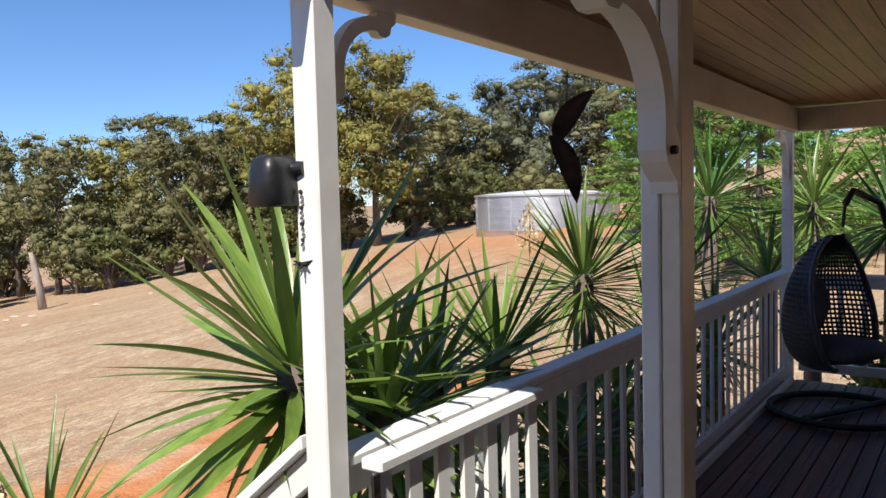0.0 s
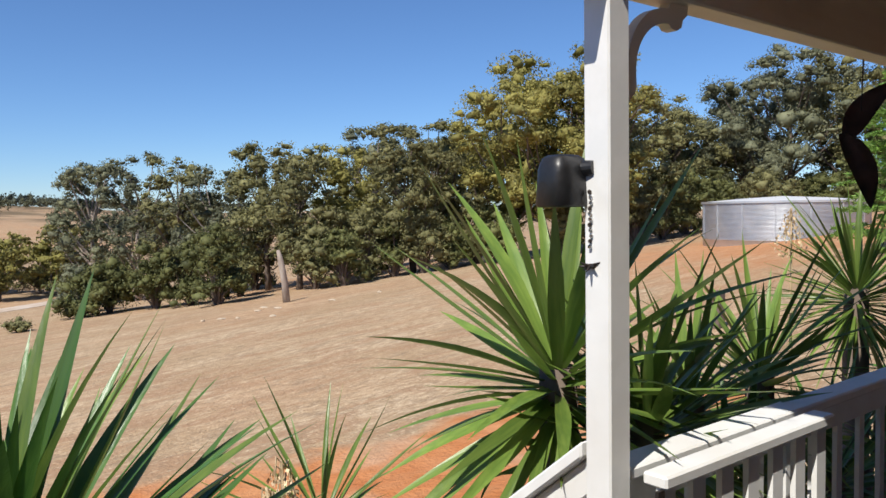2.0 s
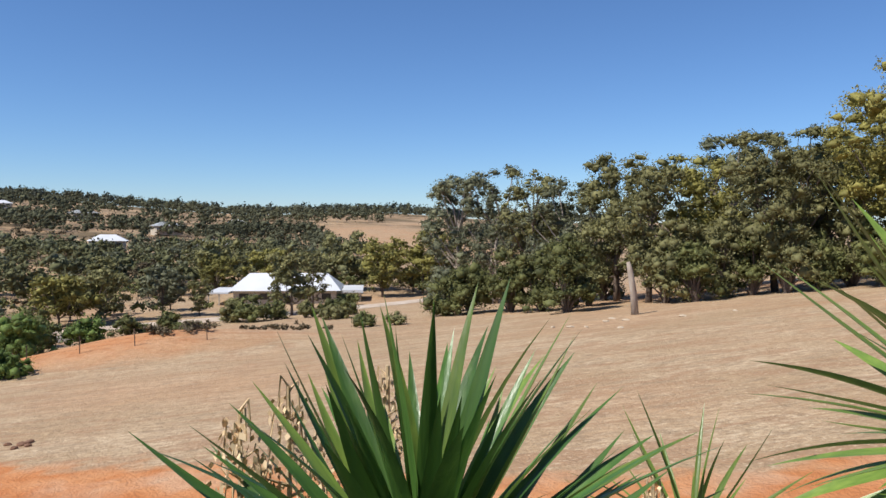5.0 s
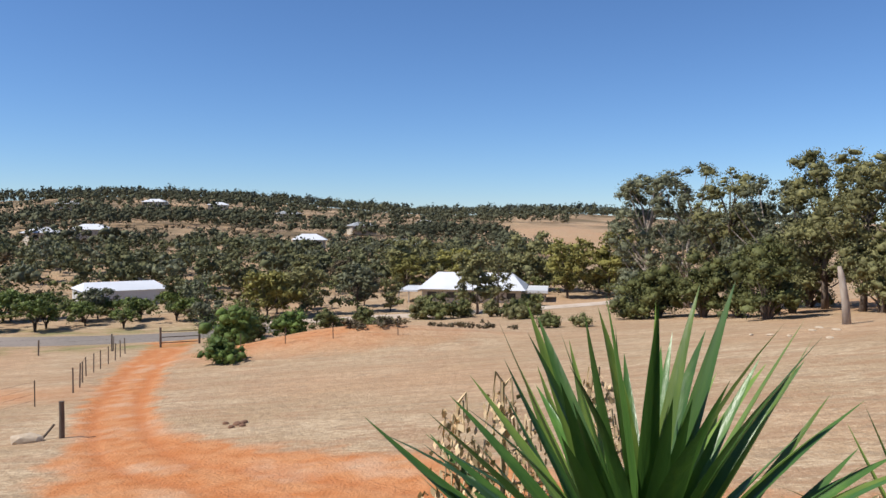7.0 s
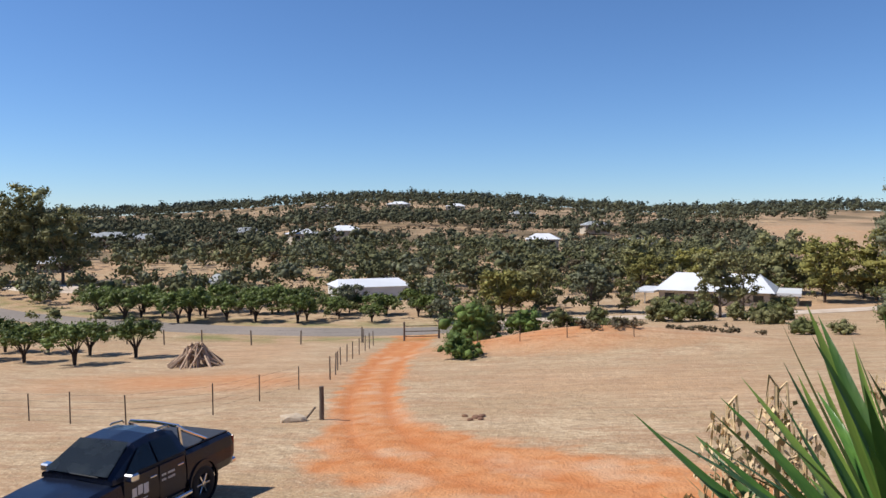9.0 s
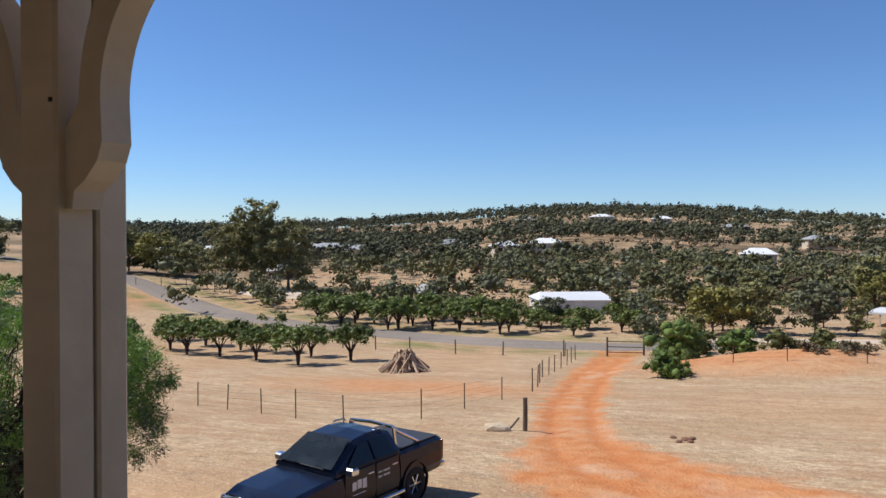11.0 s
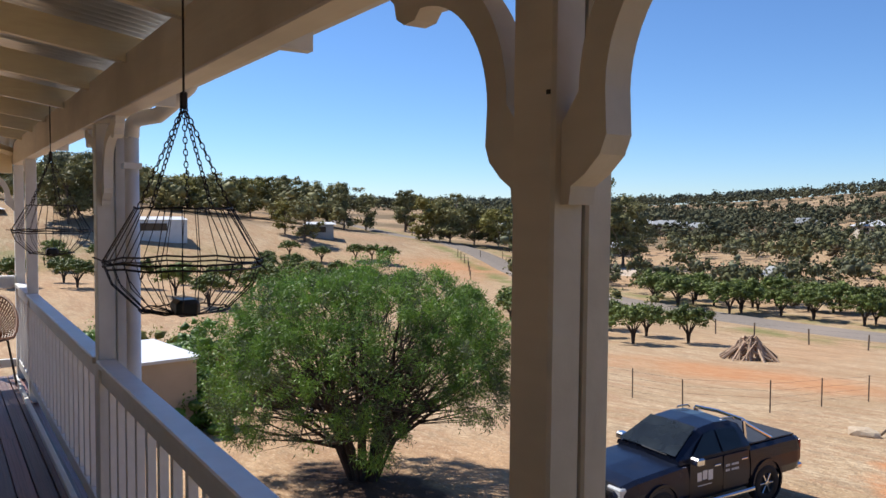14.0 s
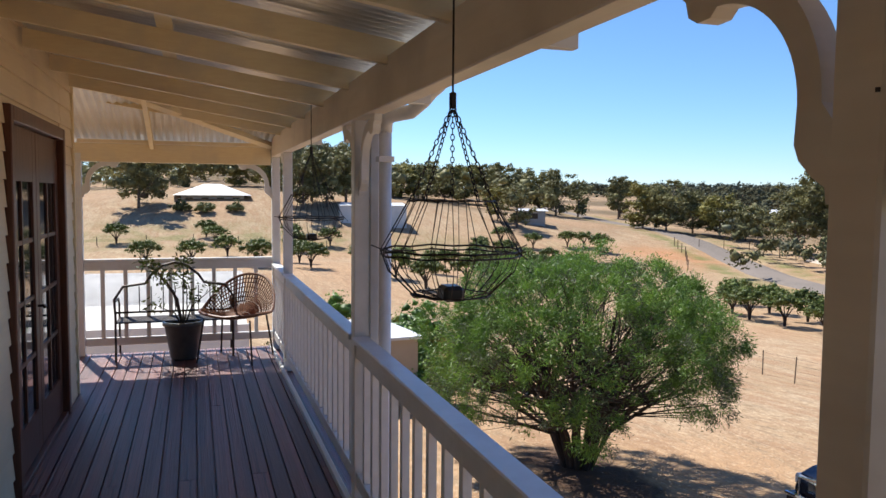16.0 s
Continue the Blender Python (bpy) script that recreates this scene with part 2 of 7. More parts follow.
def land(x, y):
    """Height of the ground: a slope down to a valley road, a rise to the west and wooded hills beyond."""
    x, y = np.asarray(x, float), np.asarray(y, float)
    d = np.hypot(x, y)
    az = np.degrees(np.arctan2(-x, y))
    base = -4.1 + 0.08 * (np.minimum(x, 140) + 9.6) - 0.08 * (np.maximum(y, -40) - 12)
    west = 3.4 * np.exp(-((x + 80) / 35) ** 2 - ((y - 5) / 35) ** 2) + 11 * sstep(95, 165, -x) * np.exp(-((y - 5) / 75) ** 2)
    west = west + 8 * sstep(165, 330, -x) * np.exp(-((y - 60) / 130) ** 2)
    ridge = 12.5 + 17 * np.exp(-((az - 20) / 16) ** 2) + 6 * np.exp(-((az + 9) / 8) ** 2)
    ridge = ridge * sstep(-60, -30, az) * sstep(110, 80, az)
    rise = ridge * (np.clip((d - 120) / 500, 0, 1) ** 1.12) * (1 - 0.35 * sstep(640, 1100, d))
    wave = 0.0
    for k, (fx, fy, am) in enumerate(((0.031, 0.017, 0.5), (-0.013, 0.041, 0.5), (0.11, 0.07, 0.12), (-0.09, 0.15, 0.09), (0.33, -0.27, 0.03))):
        wave = wave + am * np.sin(fx * x + fy * y + k * 1.7) * np.clip((d - 8) / 60, 0, 1)
    east = 7.0 * sstep(30, 78, x) * np.exp(-((y + 4) / 17) ** 2)
    bank = 1.45 * np.exp(-((x + 5) / 8.5) ** 2 - ((y - 51) / 4.5) ** 2)
    return smax(base, -9.2 + west, 2.2) + rise + wave * 0.6 + bank + east


def height(x, y):
    return float(land(x, y))


# centre line of the gravel track: (x, y, half width)
TRACK = [(12.5, 9.5, 2.2), (7.5, 10.0, 2.4), (3.0, 12.5, 2.8), (-2.0, 16.0, 3.0), (-6.0, 19.0, 2.6), (-8.3, 22.5, 1.7), (-10.6, 27.5, 1.45), (-12.6, 32.5, 1.45),
         (-14.3, 37.5, 1.5), (-16.4, 44.0, 1.6), (-18.6, 52.0, 1.7), (-20.6, 60.0, 1.7), (-22.2, 66.0, 1.9)]


def smooth_line(pts, n=10):
    out = []
    for i in range(len(pts) - 1):
        p0, p1, p2, p3 = (np.array(pts[max(0, min(len(pts) - 1, j))], float) for j in (i - 1, i, i + 1, i + 2))
        for k in range(n):
            t = k / n
            out.append(0.5 * (2 * p1 + (p2 - p0) * t + (2 * p0 - 5 * p1 + 4 * p2 - p3) * t * t + (3 * p1 - p0 - 3 * p2 + p3) * t ** 3))
    out.append(np.array(pts[-1], float))
    return np.array(out)


def line_distance(x, y, line):
    """Distance to a polyline, over its half width where it has one, and the signed side offset."""
    best = np.full(x.shape, 1e9)
    side = np.zeros(x.shape)
    for p, q in zip(line, line[1:]):
        dx, dy = q[0] - p[0], q[1] - p[1]
        t = np.clip(((x - p[0]) * dx + (y - p[1]) * dy) / (dx * dx + dy * dy), 0, 1)
        w = p[2] + (q[2] - p[2]) * t
        ex, ey = x - p[0] - t * dx, y - p[1] - t * dy
        dd = np.hypot(ex, ey) / w
        s = (ex * dy - ey * dx) / np.hypot(dx, dy)
        side = np.where(dd < best, s, side)
        best = np.minimum(best, dd)
    return best, side


TRACK_LINE = smooth_line(TRACK)
ROAD = smooth_line([(-14, 73, 2.9), (-28, 69, 3.0), (-48, 68.5, 3.0), (-66, 71, 3.0), (-85, 77, 3.0), (-104, 85, 3.0), (-135, 96, 3.0), (-175, 103, 3.0), (-230, 108, 3.0)], 6)

def ground_sheet():
    """One sheet in rings round the veranda, finer near and where the camera looks, out to the horizon."""
    rad = np.concatenate([[0.0], np.geomspace(1.2, 2600, 290)])
    ang = np.concatenate([np.linspace(-100, 112, 520), np.linspace(112, 260, 60)[1:-1]])
    A, R = np.meshgrid(np.radians(ang), rad)
    X, Y = -np.sin(A) * R, np.cos(A) * R
    Z = land(X, Y)
    td, side = line_distance(X, Y, TRACK_LINE)
    rut = np.exp(-((np.abs(side) - 0.75) / 0.22) ** 2) * (td < 1.2)
    Z = Z - 0.05 * rut - 0.05 * np.clip(1.2 - td, 0, 1)
    rd, _ = line_distance(X, Y, ROAD)
    nr, na = X.shape
    verts = np.stack([X.ravel(), Y.ravel(), Z.ravel()], 1)
    i, j = np.meshgrid(np.arange(nr - 1), np.arange(na), indexing="ij")
    a, b = i * na + j, i * na + (j + 1) % na
    faces = np.stack([a, b, b + na, a + na], -1).reshape(-1, 4)
    me = bpy.data.meshes.new("ground")
    me.from_pydata(verts.tolist(), [], faces.tolist())
    me.polygons.foreach_set("use_smooth", np.ones(len(me.polygons), bool))
    for name, v in (("track", np.clip(1.6 - td, 0, 1.6) / 1.6), ("rut", rut)):
        at = me.attributes.new(name, "FLOAT", "POINT")
        at.data.foreach_set("value", v.ravel().astype(np.float32))
    grass = 0.75 * np.exp(-((rd - 1.9) / 0.7) ** 2) * (X < -20) + 0.6 * np.exp(-((X + 119) / 9) ** 2 - ((Y - 5) / 45) ** 2)
    at = me.attributes.new("grass", "FLOAT", "POINT")
    at.data.foreach_set("value", np.clip(grass, 0, 1).ravel().astype(np.float32))
    red = 0.25 * np.exp(-((X - 47) / 34) ** 4 - ((Y - 290) / 130) ** 4) + np.exp(-((X + 24) / 10) ** 2 - ((Y - 36) / 4) ** 2) + 1.3 * np.exp(-((X + 8) / 9) ** 2 - ((Y - 50) / 4) ** 2) + 0.9 * np.exp(-((X - 42) / 14) ** 2 - ((Y - 22) / 12) ** 2) + 0.7 * np.exp(-((X - 40) / 12) ** 2 - ((Y - 60) / 8) ** 2) + 0.8 * np.exp(-((X + 112) / 12) ** 2 - ((Y - 78) / 9) ** 2)
    at = me.attributes.new("bare", "FLOAT", "POINT")
    at.data.foreach_set("value", np.clip(red, 0, 1).ravel().astype(np.float32))
    # dark leaf litter, with the round tree's shade painted into the same patch
    litter_shade = np.exp(-((X + 12.6) / 3.0) ** 2 - ((Y - 7.6) / 1.3) ** 2)
    at = me.attributes.new("litter_shade", "FLOAT", "POINT")
    at.data.foreach_set("value", litter_shade.ravel().astype(np.float32))
    wood = sstep(130, 210, np.hypot(X, Y)) * sstep(-60, -35, np.degrees(np.arctan2(-X, Y)))
    wood = wood * (1 - np.exp(-((X - 47) / 34) ** 4 - ((Y - 290) / 130) ** 4))
    at = me.attributes.new("scrub", "FLOAT", "POINT")
    at.data.foreach_set("value", wood.ravel().astype(np.float32))
    return me


def ground_material():
    m = bpy.data.materials.new("dry_paddock")
    m.use_nodes = True
    n, l = m.node_tree.nodes, m.node_tree.links
    b = n["Principled BSDF"]
    b.inputs["Roughness"].default_value = 0.95
    b.inputs["Specular IOR Level"].default_value = 0.15
    tc = n.new("ShaderNodeTexCoord")

    def noise_at(scale, detail=6, stretch=(1, 1, 1), rot=0.0, dist=0.0):
        mp = n.new("ShaderNodeMapping")
        mp.inputs["Scale"].default_value = stretch
        mp.inputs["Rotation"].default_value = (0, 0, rot)
        l.new(tc.outputs["Object"], mp.inputs[0])
        t = n.new("ShaderNodeTexNoise")
        t.inputs["Scale"].default_value, t.inputs["Detail"].default_value = scale, detail
        t.inputs["Distortion"].default_value = dist
        l.new(mp.outputs[0], t.inputs["Vector"])
        return t.outputs["Fac"]

    def ramp(fac, lo, hi):
        r = n.new("ShaderNodeMapRange")
        r.inputs["From Min"].default_value, r.inputs["From Max"].default_value = lo, hi
        l.new(fac, r.inputs[0])
        return r.outputs[0]

    def mix(fac, a, c):
        x = n.new("ShaderNodeMix")
        x.data_type = "RGBA"
        if isinstance(fac, float):
            x.inputs["Factor"].default_value = fac
        else:
            l.new(fac, x.inputs["Factor"])
        for k, v in ((6, a), (7, c)):
            if isinstance(v, tuple):
                x.inputs[k].default_value = (*v, 1)
            else:
                l.new(v, x.inputs[k])
        return x.outputs[2]

    def attr(name):
        a = n.new("ShaderNodeAttribute")
        a.attribute_name = name
        return a.outputs["Fac"]

    def calc(op, a, c):
        x = n.new("ShaderNodeMath")
        x.operation = op
        for k, v in ((0, a), (1, c)):
            if isinstance(v, float):
                x.inputs[k].default_value = v
            else:
                l.new(v, x.inputs[k])
        return x.outputs[0]

    straw = mix(ramp(noise_at(0.16, 8, (1, 2.2, 1), 0.5), 0.38, 0.62), (0.44, 0.315, 0.19), (0.62, 0.485, 0.33))
    straw = mix(ramp(noise_at(3.5, 8, (1, 2.5, 1), 0.4), 0.35, 0.75), (0.335, 0.23, 0.135), straw)
    straw = mix(calc("MULTIPLY", ramp(noise_at(0.055, 5), 0.48, 0.62), 0.55), straw, (0.46, 0.275, 0.155))
    straw = mix(calc("MULTIPLY", ramp(noise_at(0.9, 8, (1, 3.0, 1), -0.3, 0.8), 0.50, 0.66), 0.6), straw, (0.25, 0.18, 0.115))
    straw = mix(calc("MULTIPLY", ramp(noise_at(22.0, 3), 0.55, 0.68), 0.5), straw, (0.20, 0.13, 0.075))
    straw = mix(calc("MULTIPLY", ramp(noise_at(0.28, 7, (1, 4.0, 1), 0.9, 1.2), 0.48, 0.60), 0.8), straw, (0.33, 0.205, 0.12))
    straw = mix(calc("MULTIPLY", ramp(noise_at(7.0, 6, (1, 2.0, 1), 0.2), 0.56, 0.70), 0.55), straw, (0.66, 0.53, 0.37))
    red = mix(ramp(noise_at(1.3, 8), 0.35, 0.65), (0.44, 0.165, 0.058), (0.50, 0.235, 0.105))
    edge = calc("ADD", attr("track"), calc("MULTIPLY", calc("SUBTRACT", noise_at(0.8, 7), 0.5), 0.75))
    col = mix(calc("MULTIPLY", calc("ADD", attr("bare"), calc("SUBTRACT", noise_at(0.35, 7), 0.62)), 0.8), straw, red)
    trk = mix(ramp(noise_at(0.5, 6), 0.52, 0.7), red, (0.50, 0.31, 0.19))
    trk = mix(calc("MULTIPLY", attr("rut"), 0.6), trk, (0.42, 0.145, 0.05))
    col = mix(ramp(edge, 0.30, 0.52), col, trk)
    grass = calc("MULTIPLY", attr("grass"), ramp(noise_at(0.25, 6), 0.38, 0.6))
    col = mix(grass, col, (0.13, 0.16, 0.045))
    # mulch and painted tree shade share one dark brown
    litter_shade = ramp(calc("ADD", attr("litter_shade"), calc("MULTIPLY", calc("SUBTRACT", noise_at(1.5, 7), 0.5), 0.8)), 0.3, 0.6)
    col = mix(litter_shade, col, (0.095, 0.058, 0.04))
    scrub = calc("MULTIPLY", attr("scrub"), ramp(noise_at(0.03, 6), 0.42, 0.58))
    col = mix(scrub, col, (0.17, 0.125, 0.075))
    l.new(col, b.inputs["Base Color"])
    bp = n.new("ShaderNodeBump")
    bp.inputs["Strength"].default_value = 0.55
    bp.inputs["Distance"].default_value = 0.2
    hgt = calc("ADD", noise_at(2.4, 9), calc("MULTIPLY", noise_at(14.0, 5), 0.5))
    l.new(hgt, bp.inputs["Height"])
    l.new(bp.outputs[0], b.inputs["Normal"])
    return m


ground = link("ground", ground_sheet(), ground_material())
tagged(ground, "dry straw-coloured paddock with red gravel track", "ground", kind="structure")


def strip(name, line, lift, m, label, over=1.0):
    vs, fs = [], []
    for i, p in enumerate(line):
        q = line[min(i + 1, len(line) - 1)] - line[max(i - 1, 0)]
        nx, ny = -q[1] / math.hypot(q[0], q[1]), q[0] / math.hypot(q[0], q[1])
        zc = height(p[0], p[1])
        for k in (-1, -0.5, 0, 0.5, 1):
            x, y = p[0] + nx * p[2] * over * k, p[1] + ny * p[2] * over * k
            vs.append((x, y, max(height(x, y), zc - 0.3) + lift - (0.25 if abs(k) == 1 else 0)))
    for i in range(len(line) - 1):
        for k in range(4):
            a = i * 5 + k
            fs.append((a, a + 1, a + 6, a + 5))
    me = bpy.data.meshes.new(name)
    me.from_pydata(vs, [], fs)
    return tagged(link(name, me, m), label, "road", kind="structure")


strip("road", ROAD, 0.22, ASPHALT, "sun-bleached grey asphalt country road")

GRAVEL = mat("pale_gravel", (0.52, 0.42, 0.33), (0.42, 0.33, 0.25), 1.2, 0.95, 0.2, c3=(0.58, 0.50, 0.42), scale3=0.15)
strip("driveway", smooth_line([(-22, 76.5, 1.0), (-12.0, 78.6, 1.3), (-4.8, 80.8, 1.4), (1.6, 83.0, 1.4), (6.6, 85.0, 1.4), (14.4, 88.0, 1.4), (22.7, 92.5, 1.4), (34, 101, 1.4)], 5), 0.28, GRAVEL, "pale gravel driveway of the white house")
strip("yard", smooth_line([(-78, 100, 3.0), (-86, 101, 4.5), (-95, 101, 5.0), (-104, 102, 4.0)], 5), 0.25, GRAVEL, "pale gravel yard beside the road")

# ---------- the house and its veranda ----------
YL = 1.05          # inner face of the rail line of the long veranda
YR = 1.99          # rail line of the wide veranda
XE = -8.75         # end of the long veranda
XR = 8.82          # end of the wide veranda
YW = -0.815         # house wall


def structure(name, bm, m, label, category):
    return tagged(part(name, bm, m), label, category, kind="structure")


floor = structure("floor", box(boxm(XE, -1.9, -0.16, 2.74, YL + 0.1, -0.034), 2.745, -3.2, -0.16, XR + 0.1, YR + 0.1, -0.034), DECK, "dark oiled timber deck on joists", "deck")
bm = box(bmesh.new(), XE - 0.03, YL + 0.105, -0.24, 2.74, YL + 0.135, -0.004)
box(bm, 2.746, YR + 0.105, -0.24, XR + 0.1, YR + 0.135, -0.004)
structure("fascia_board", bm, WHITE, "white painted board along the deck's edge", "trim")
# stumps under the deck
for k, (x, y) in enumerate([(x, y) for x in (-8.5, -6.4, -3.9, -1.3) for y in (0.9, -0.7)] + [(x, y) for x in (2.85, 5.5, 8.5) for y in (1.85, -1.2)]):
    s = part("stump", boxm(x - 0.06, y - 0.06, height(x, y) - 0.2, x + 0.06, y + 0.06, -0.165), WEATHERED)
    tagged(s, "weathered timber stump under the deck", "post", "deck stumps")

# walls
wall = structure("wall_north", boxm(-6.34, YW - 0.14, 2.30, 2.5, YW - 0.02, 2.95), WEATHERBOARD, "cream painted weatherboard house wall", "wall")
bm = box(bmesh.new(), -6.93, YW - 0.14, -0.03, -6.345, YW - 0.02, 2.95)
box(bm, -4.415, YW - 0.14, -0.03, 2.5, YW - 0.02, 2.295)
part("wall_panel", bm, WEATHERBOARD, wall)
me = boxm(-0.285, 0, 0, 0.285, 0.02, 0.155)
for v in me.verts:
    if v.co.y > 0.01 and v.co.z > 0.1:
        v.co.y = 0.006
board_short = bpy.data.meshes.new("weatherboard")
me.to_mesh(board_short)
me.free()
board_short.materials.append(WEATHERBOARD)
for k in range(19):
    z = -0.02 + k * 0.157
    o = link("weatherboard", board_short, None, wall)
    o.location = (-6.64, YW - 0.02, z)
for k in range(19):
    z = -0.02 + k * 0.157
    x0, x1 = (-4.41, 2.5) if z < 2.25 else (-6.34, 2.5)
    b = boxm(x0, YW - 0.02, z, x1, YW, z + 0.155)
    for v in b.verts:
        if v.co.y > YW - 0.01 and v.co.z > z + 0.1:
            v.co.y = YW - 0.014
    part("weatherboard", b, WEATHERBOARD, wall)
structure("wall_west", boxm(-6.94, -9, -0.03, -6.82, YW - 0.145, 2.95), WEATHERBOARD, "cream weatherboard side wall of the house", "wall")
structure("wall_porch", box(boxm(2.38, -3.2, -0.03, 2.5, YW - 0.15, 2.95), 2.51, -3.32, -0.03, XR, -3.2, 2.95), WEATHERBOARD, "cream weatherboard wall behind the wide veranda", "wall")
structure("corner_stop", boxm(-6.975, YW - 0.06, -0.02, -6.932, YW + 0.012, 2.9, bevel=0.004), CREAM, "cream painted timber corner stop", "trim")

# french doors
door = thing("french_door", "closed red-brown timber french doors with glass panes", "door", at=(-5.38, YW, 0))
fr = box(bmesh.new(), -0.96, -0.1, 0, -0.88, 0.03, 2.29, 0.006)
box(fr, 0.88, -0.1, 0, 0.96, 0.03, 2.29, 0.006)
box(fr, -0.879, -0.1, 2.20, 0.879, 0.03, 2.29, 0.006)
box(fr, -0.879, -0.1, -0.02, 0.879, 0.02, 0.03, 0.004)
part("door_frame", fr, DOOR_WOOD, door)
GLASS = mat("window_glass", (0.02, 0.02, 0.022), (0.03, 0.03, 0.03), 1.0, 0.05, spec=0.8)
for s in (-1, 1):
    lo, hi = (-0.875, -0.004) if s < 0 else (0.004, 0.875)
    lf = box(bmesh.new(), lo, -0.06, 0.035, lo + 0.11, -0.02, 2.195, 0.004)
    box(lf, hi - 0.11, -0.06, 0.035, hi, -0.02, 2.195, 0.004)
    box(lf, lo + 0.11, -0.06, 1.86, hi - 0.11, -0.02, 2.195)
    box(lf, lo + 0.11, -0.06, 0.035, hi - 0.11, -0.02, 0.32)
    mid = (lo + hi) / 2
    box(lf, mid - 0.014, -0.055, 0.32, mid + 0.014, -0.025, 1.86)
    for k in range(1, 4):
        z = 0.32 + k * 0.385
        box(lf, lo + 0.11, -0.053, z - 0.014, hi - 0.11, -0.027, z + 0.014)
    leaf = part("door_leaf", lf, DOOR_WOOD, door)
    for k in range(4):
        for (a, b) in ((lo + 0.11, mid - 0.014), (mid + 0.014, hi - 0.11)):
            z = 0.32 + k * 0.385 + (0.014 if k else 0)
            p = part("pane", boxm(a, -0.043, z, b, -0.037, 0.32 + (k + 1) * 0.385 - (0.014 if k < 3 else 0)), GLASS, leaf)
    if s > 0:
        h = tube(bmesh.new(), [(lo + 0.05, -0.02, 1.02), (lo + 0.05, 0.03, 1.02), (lo + 0.14, 0.035, 1.02)], 0.009)
        part("handle", h, BLACK_IRON, leaf, "dark metal door handle")

# ---------- posts, beams and brackets ----------
def bracket_bm(sx, thick=0.042, turn=False):
    bm = bmesh.new()
    n = 15
    top = [(0.44, 0.0), (0.435, -0.035), (0.405, -0.055), (0.395, -0.085), (0.365, -0.10), (0.325, -0.098), (0.305, -0.082)]
    outer = [top[-1]] + [(0.305 + (0.088 - 0.305) * math.sin(k / n * math.pi / 2), -0.275 + 0.193 * math.cos(k / n * math.pi / 2)) for k in range(1, n)] + [(0.088, -0.275)]
    tail = [(0.092, -0.335), (0.080, -0.36), (0.05, -0.385), (0.022, -0.40), (0.018, -0.425), (0.0, -0.425)]
    nose = [(0.0, -0.315)]
    curve_in = [(0.305 - 0.27 * math.sin(k / n * math.pi / 2), -0.275 + 0.25 * math.cos(k / n * math.pi / 2)) for k in range(n + 1)]
    outline = top + outer[1:] + tail + nose + curve_in[::-1] + [(0.32, 0.0)]
    outline = [(0.92 * sx * x, z) for x, z in outline]
    bm = slab(bm, outline, -thick / 2, thick / 2)
    if turn:
        bmesh.ops.rotate(bm, verts=bm.verts, cent=(0, 0, 0), matrix=Matrix.Rotation(math.pi / 2, 3, "Z"))
    return bm


def add_bracket(owner, x, y, z, sx, m=WHITE, turn=False, thick=0.042):
    b = part("bracket", bracket_bm(sx, thick, turn), m, owner)
    b.location = (x, y, z)
    return b


def post(name, x0, y0, x1, y1, z0, z1, label, m=WHITE):
    e = thing(name, label, "post", "veranda posts", ((x0 + x1) / 2, (y0 + y1) / 2, z0))
    w, d = (x1 - x0) / 2, (y1 - y0) / 2
    part("shaft", boxm(-w, -d, 0, w, d, z1 - z0, bevel=0.005), m, e)
    return e, w, d


BL = 2.215   # underside of the long veranda's beam
e, w, d = post("veranda_post", -0.398, YL, -0.308, YL + 0.06, -0.03, BL, "white painted timber veranda post with fretwork brackets", BEAM_PAINT)
part("cover_strip", boxm(-w + 0.003, d + 0.003, 0, w + 0.003, d + 0.053, BL + 0.03, bevel=0.004), BEAM_PAINT, e)
add_bracket(e, -w, 0.008, BL + 0.03, -1, BEAM_PAINT, thick=0.046)
add_bracket(e, w, 0.008, BL + 0.03, 1, BEAM_PAINT, thick=0.046)
part("nail", boxm(-w + 0.078, -d - 0.003, BL - 0.245, -w + 0.084, -d, BL - 0.239), BLACK_IRON, e)
for x in (-3.875, -7.5):
    e, w, d = post("veranda_post", x - 0.045, YL, x + 0.045, YL + 0.09, -0.03, BL, "white painted timber veranda post with fretwork brackets")
    add_bracket(e, -w, 0.0, BL + 0.03, -1)
    if x > -5:
        add_bracket(e, w, 0.0, BL + 0.03, 1)
        part("cover_strip", boxm(-w + 0.004, d + 0.003, 0, w + 0.004, d + 0.053, BL + 0.03, bevel=0.004), WHITE, e)
e, w, d = post("veranda_post", XE, YL, XE + 0.09, YL + 0.09, -0.03, BL, "white painted corner post of the veranda")
add_bracket(e, 0.0, -d, BL - 0.02, -1, turn=True)
e, w, d = post("veranda_post", XE, -1.06, XE + 0.09, -0.97, -0.03, BL, "white painted post at the veranda's end")
add_bracket(e, 0.0, d, BL - 0.02, 1, turn=True)
# beams of the long veranda
structure("beam", boxm(XE, YL - 0.005, BL, 3.0, YL + 0.085, BL + 0.225, bevel=0.005), BEAM_PAINT, "warm white painted timber veranda beam", "beam")
structure("beam", boxm(XE - 0.004, -1.9, BL - 0.09, XE + 0.085, YL - 0.01, BL + 0.11, bevel=0.005), CREAM, "cream painted beam across the veranda's end", "beam")
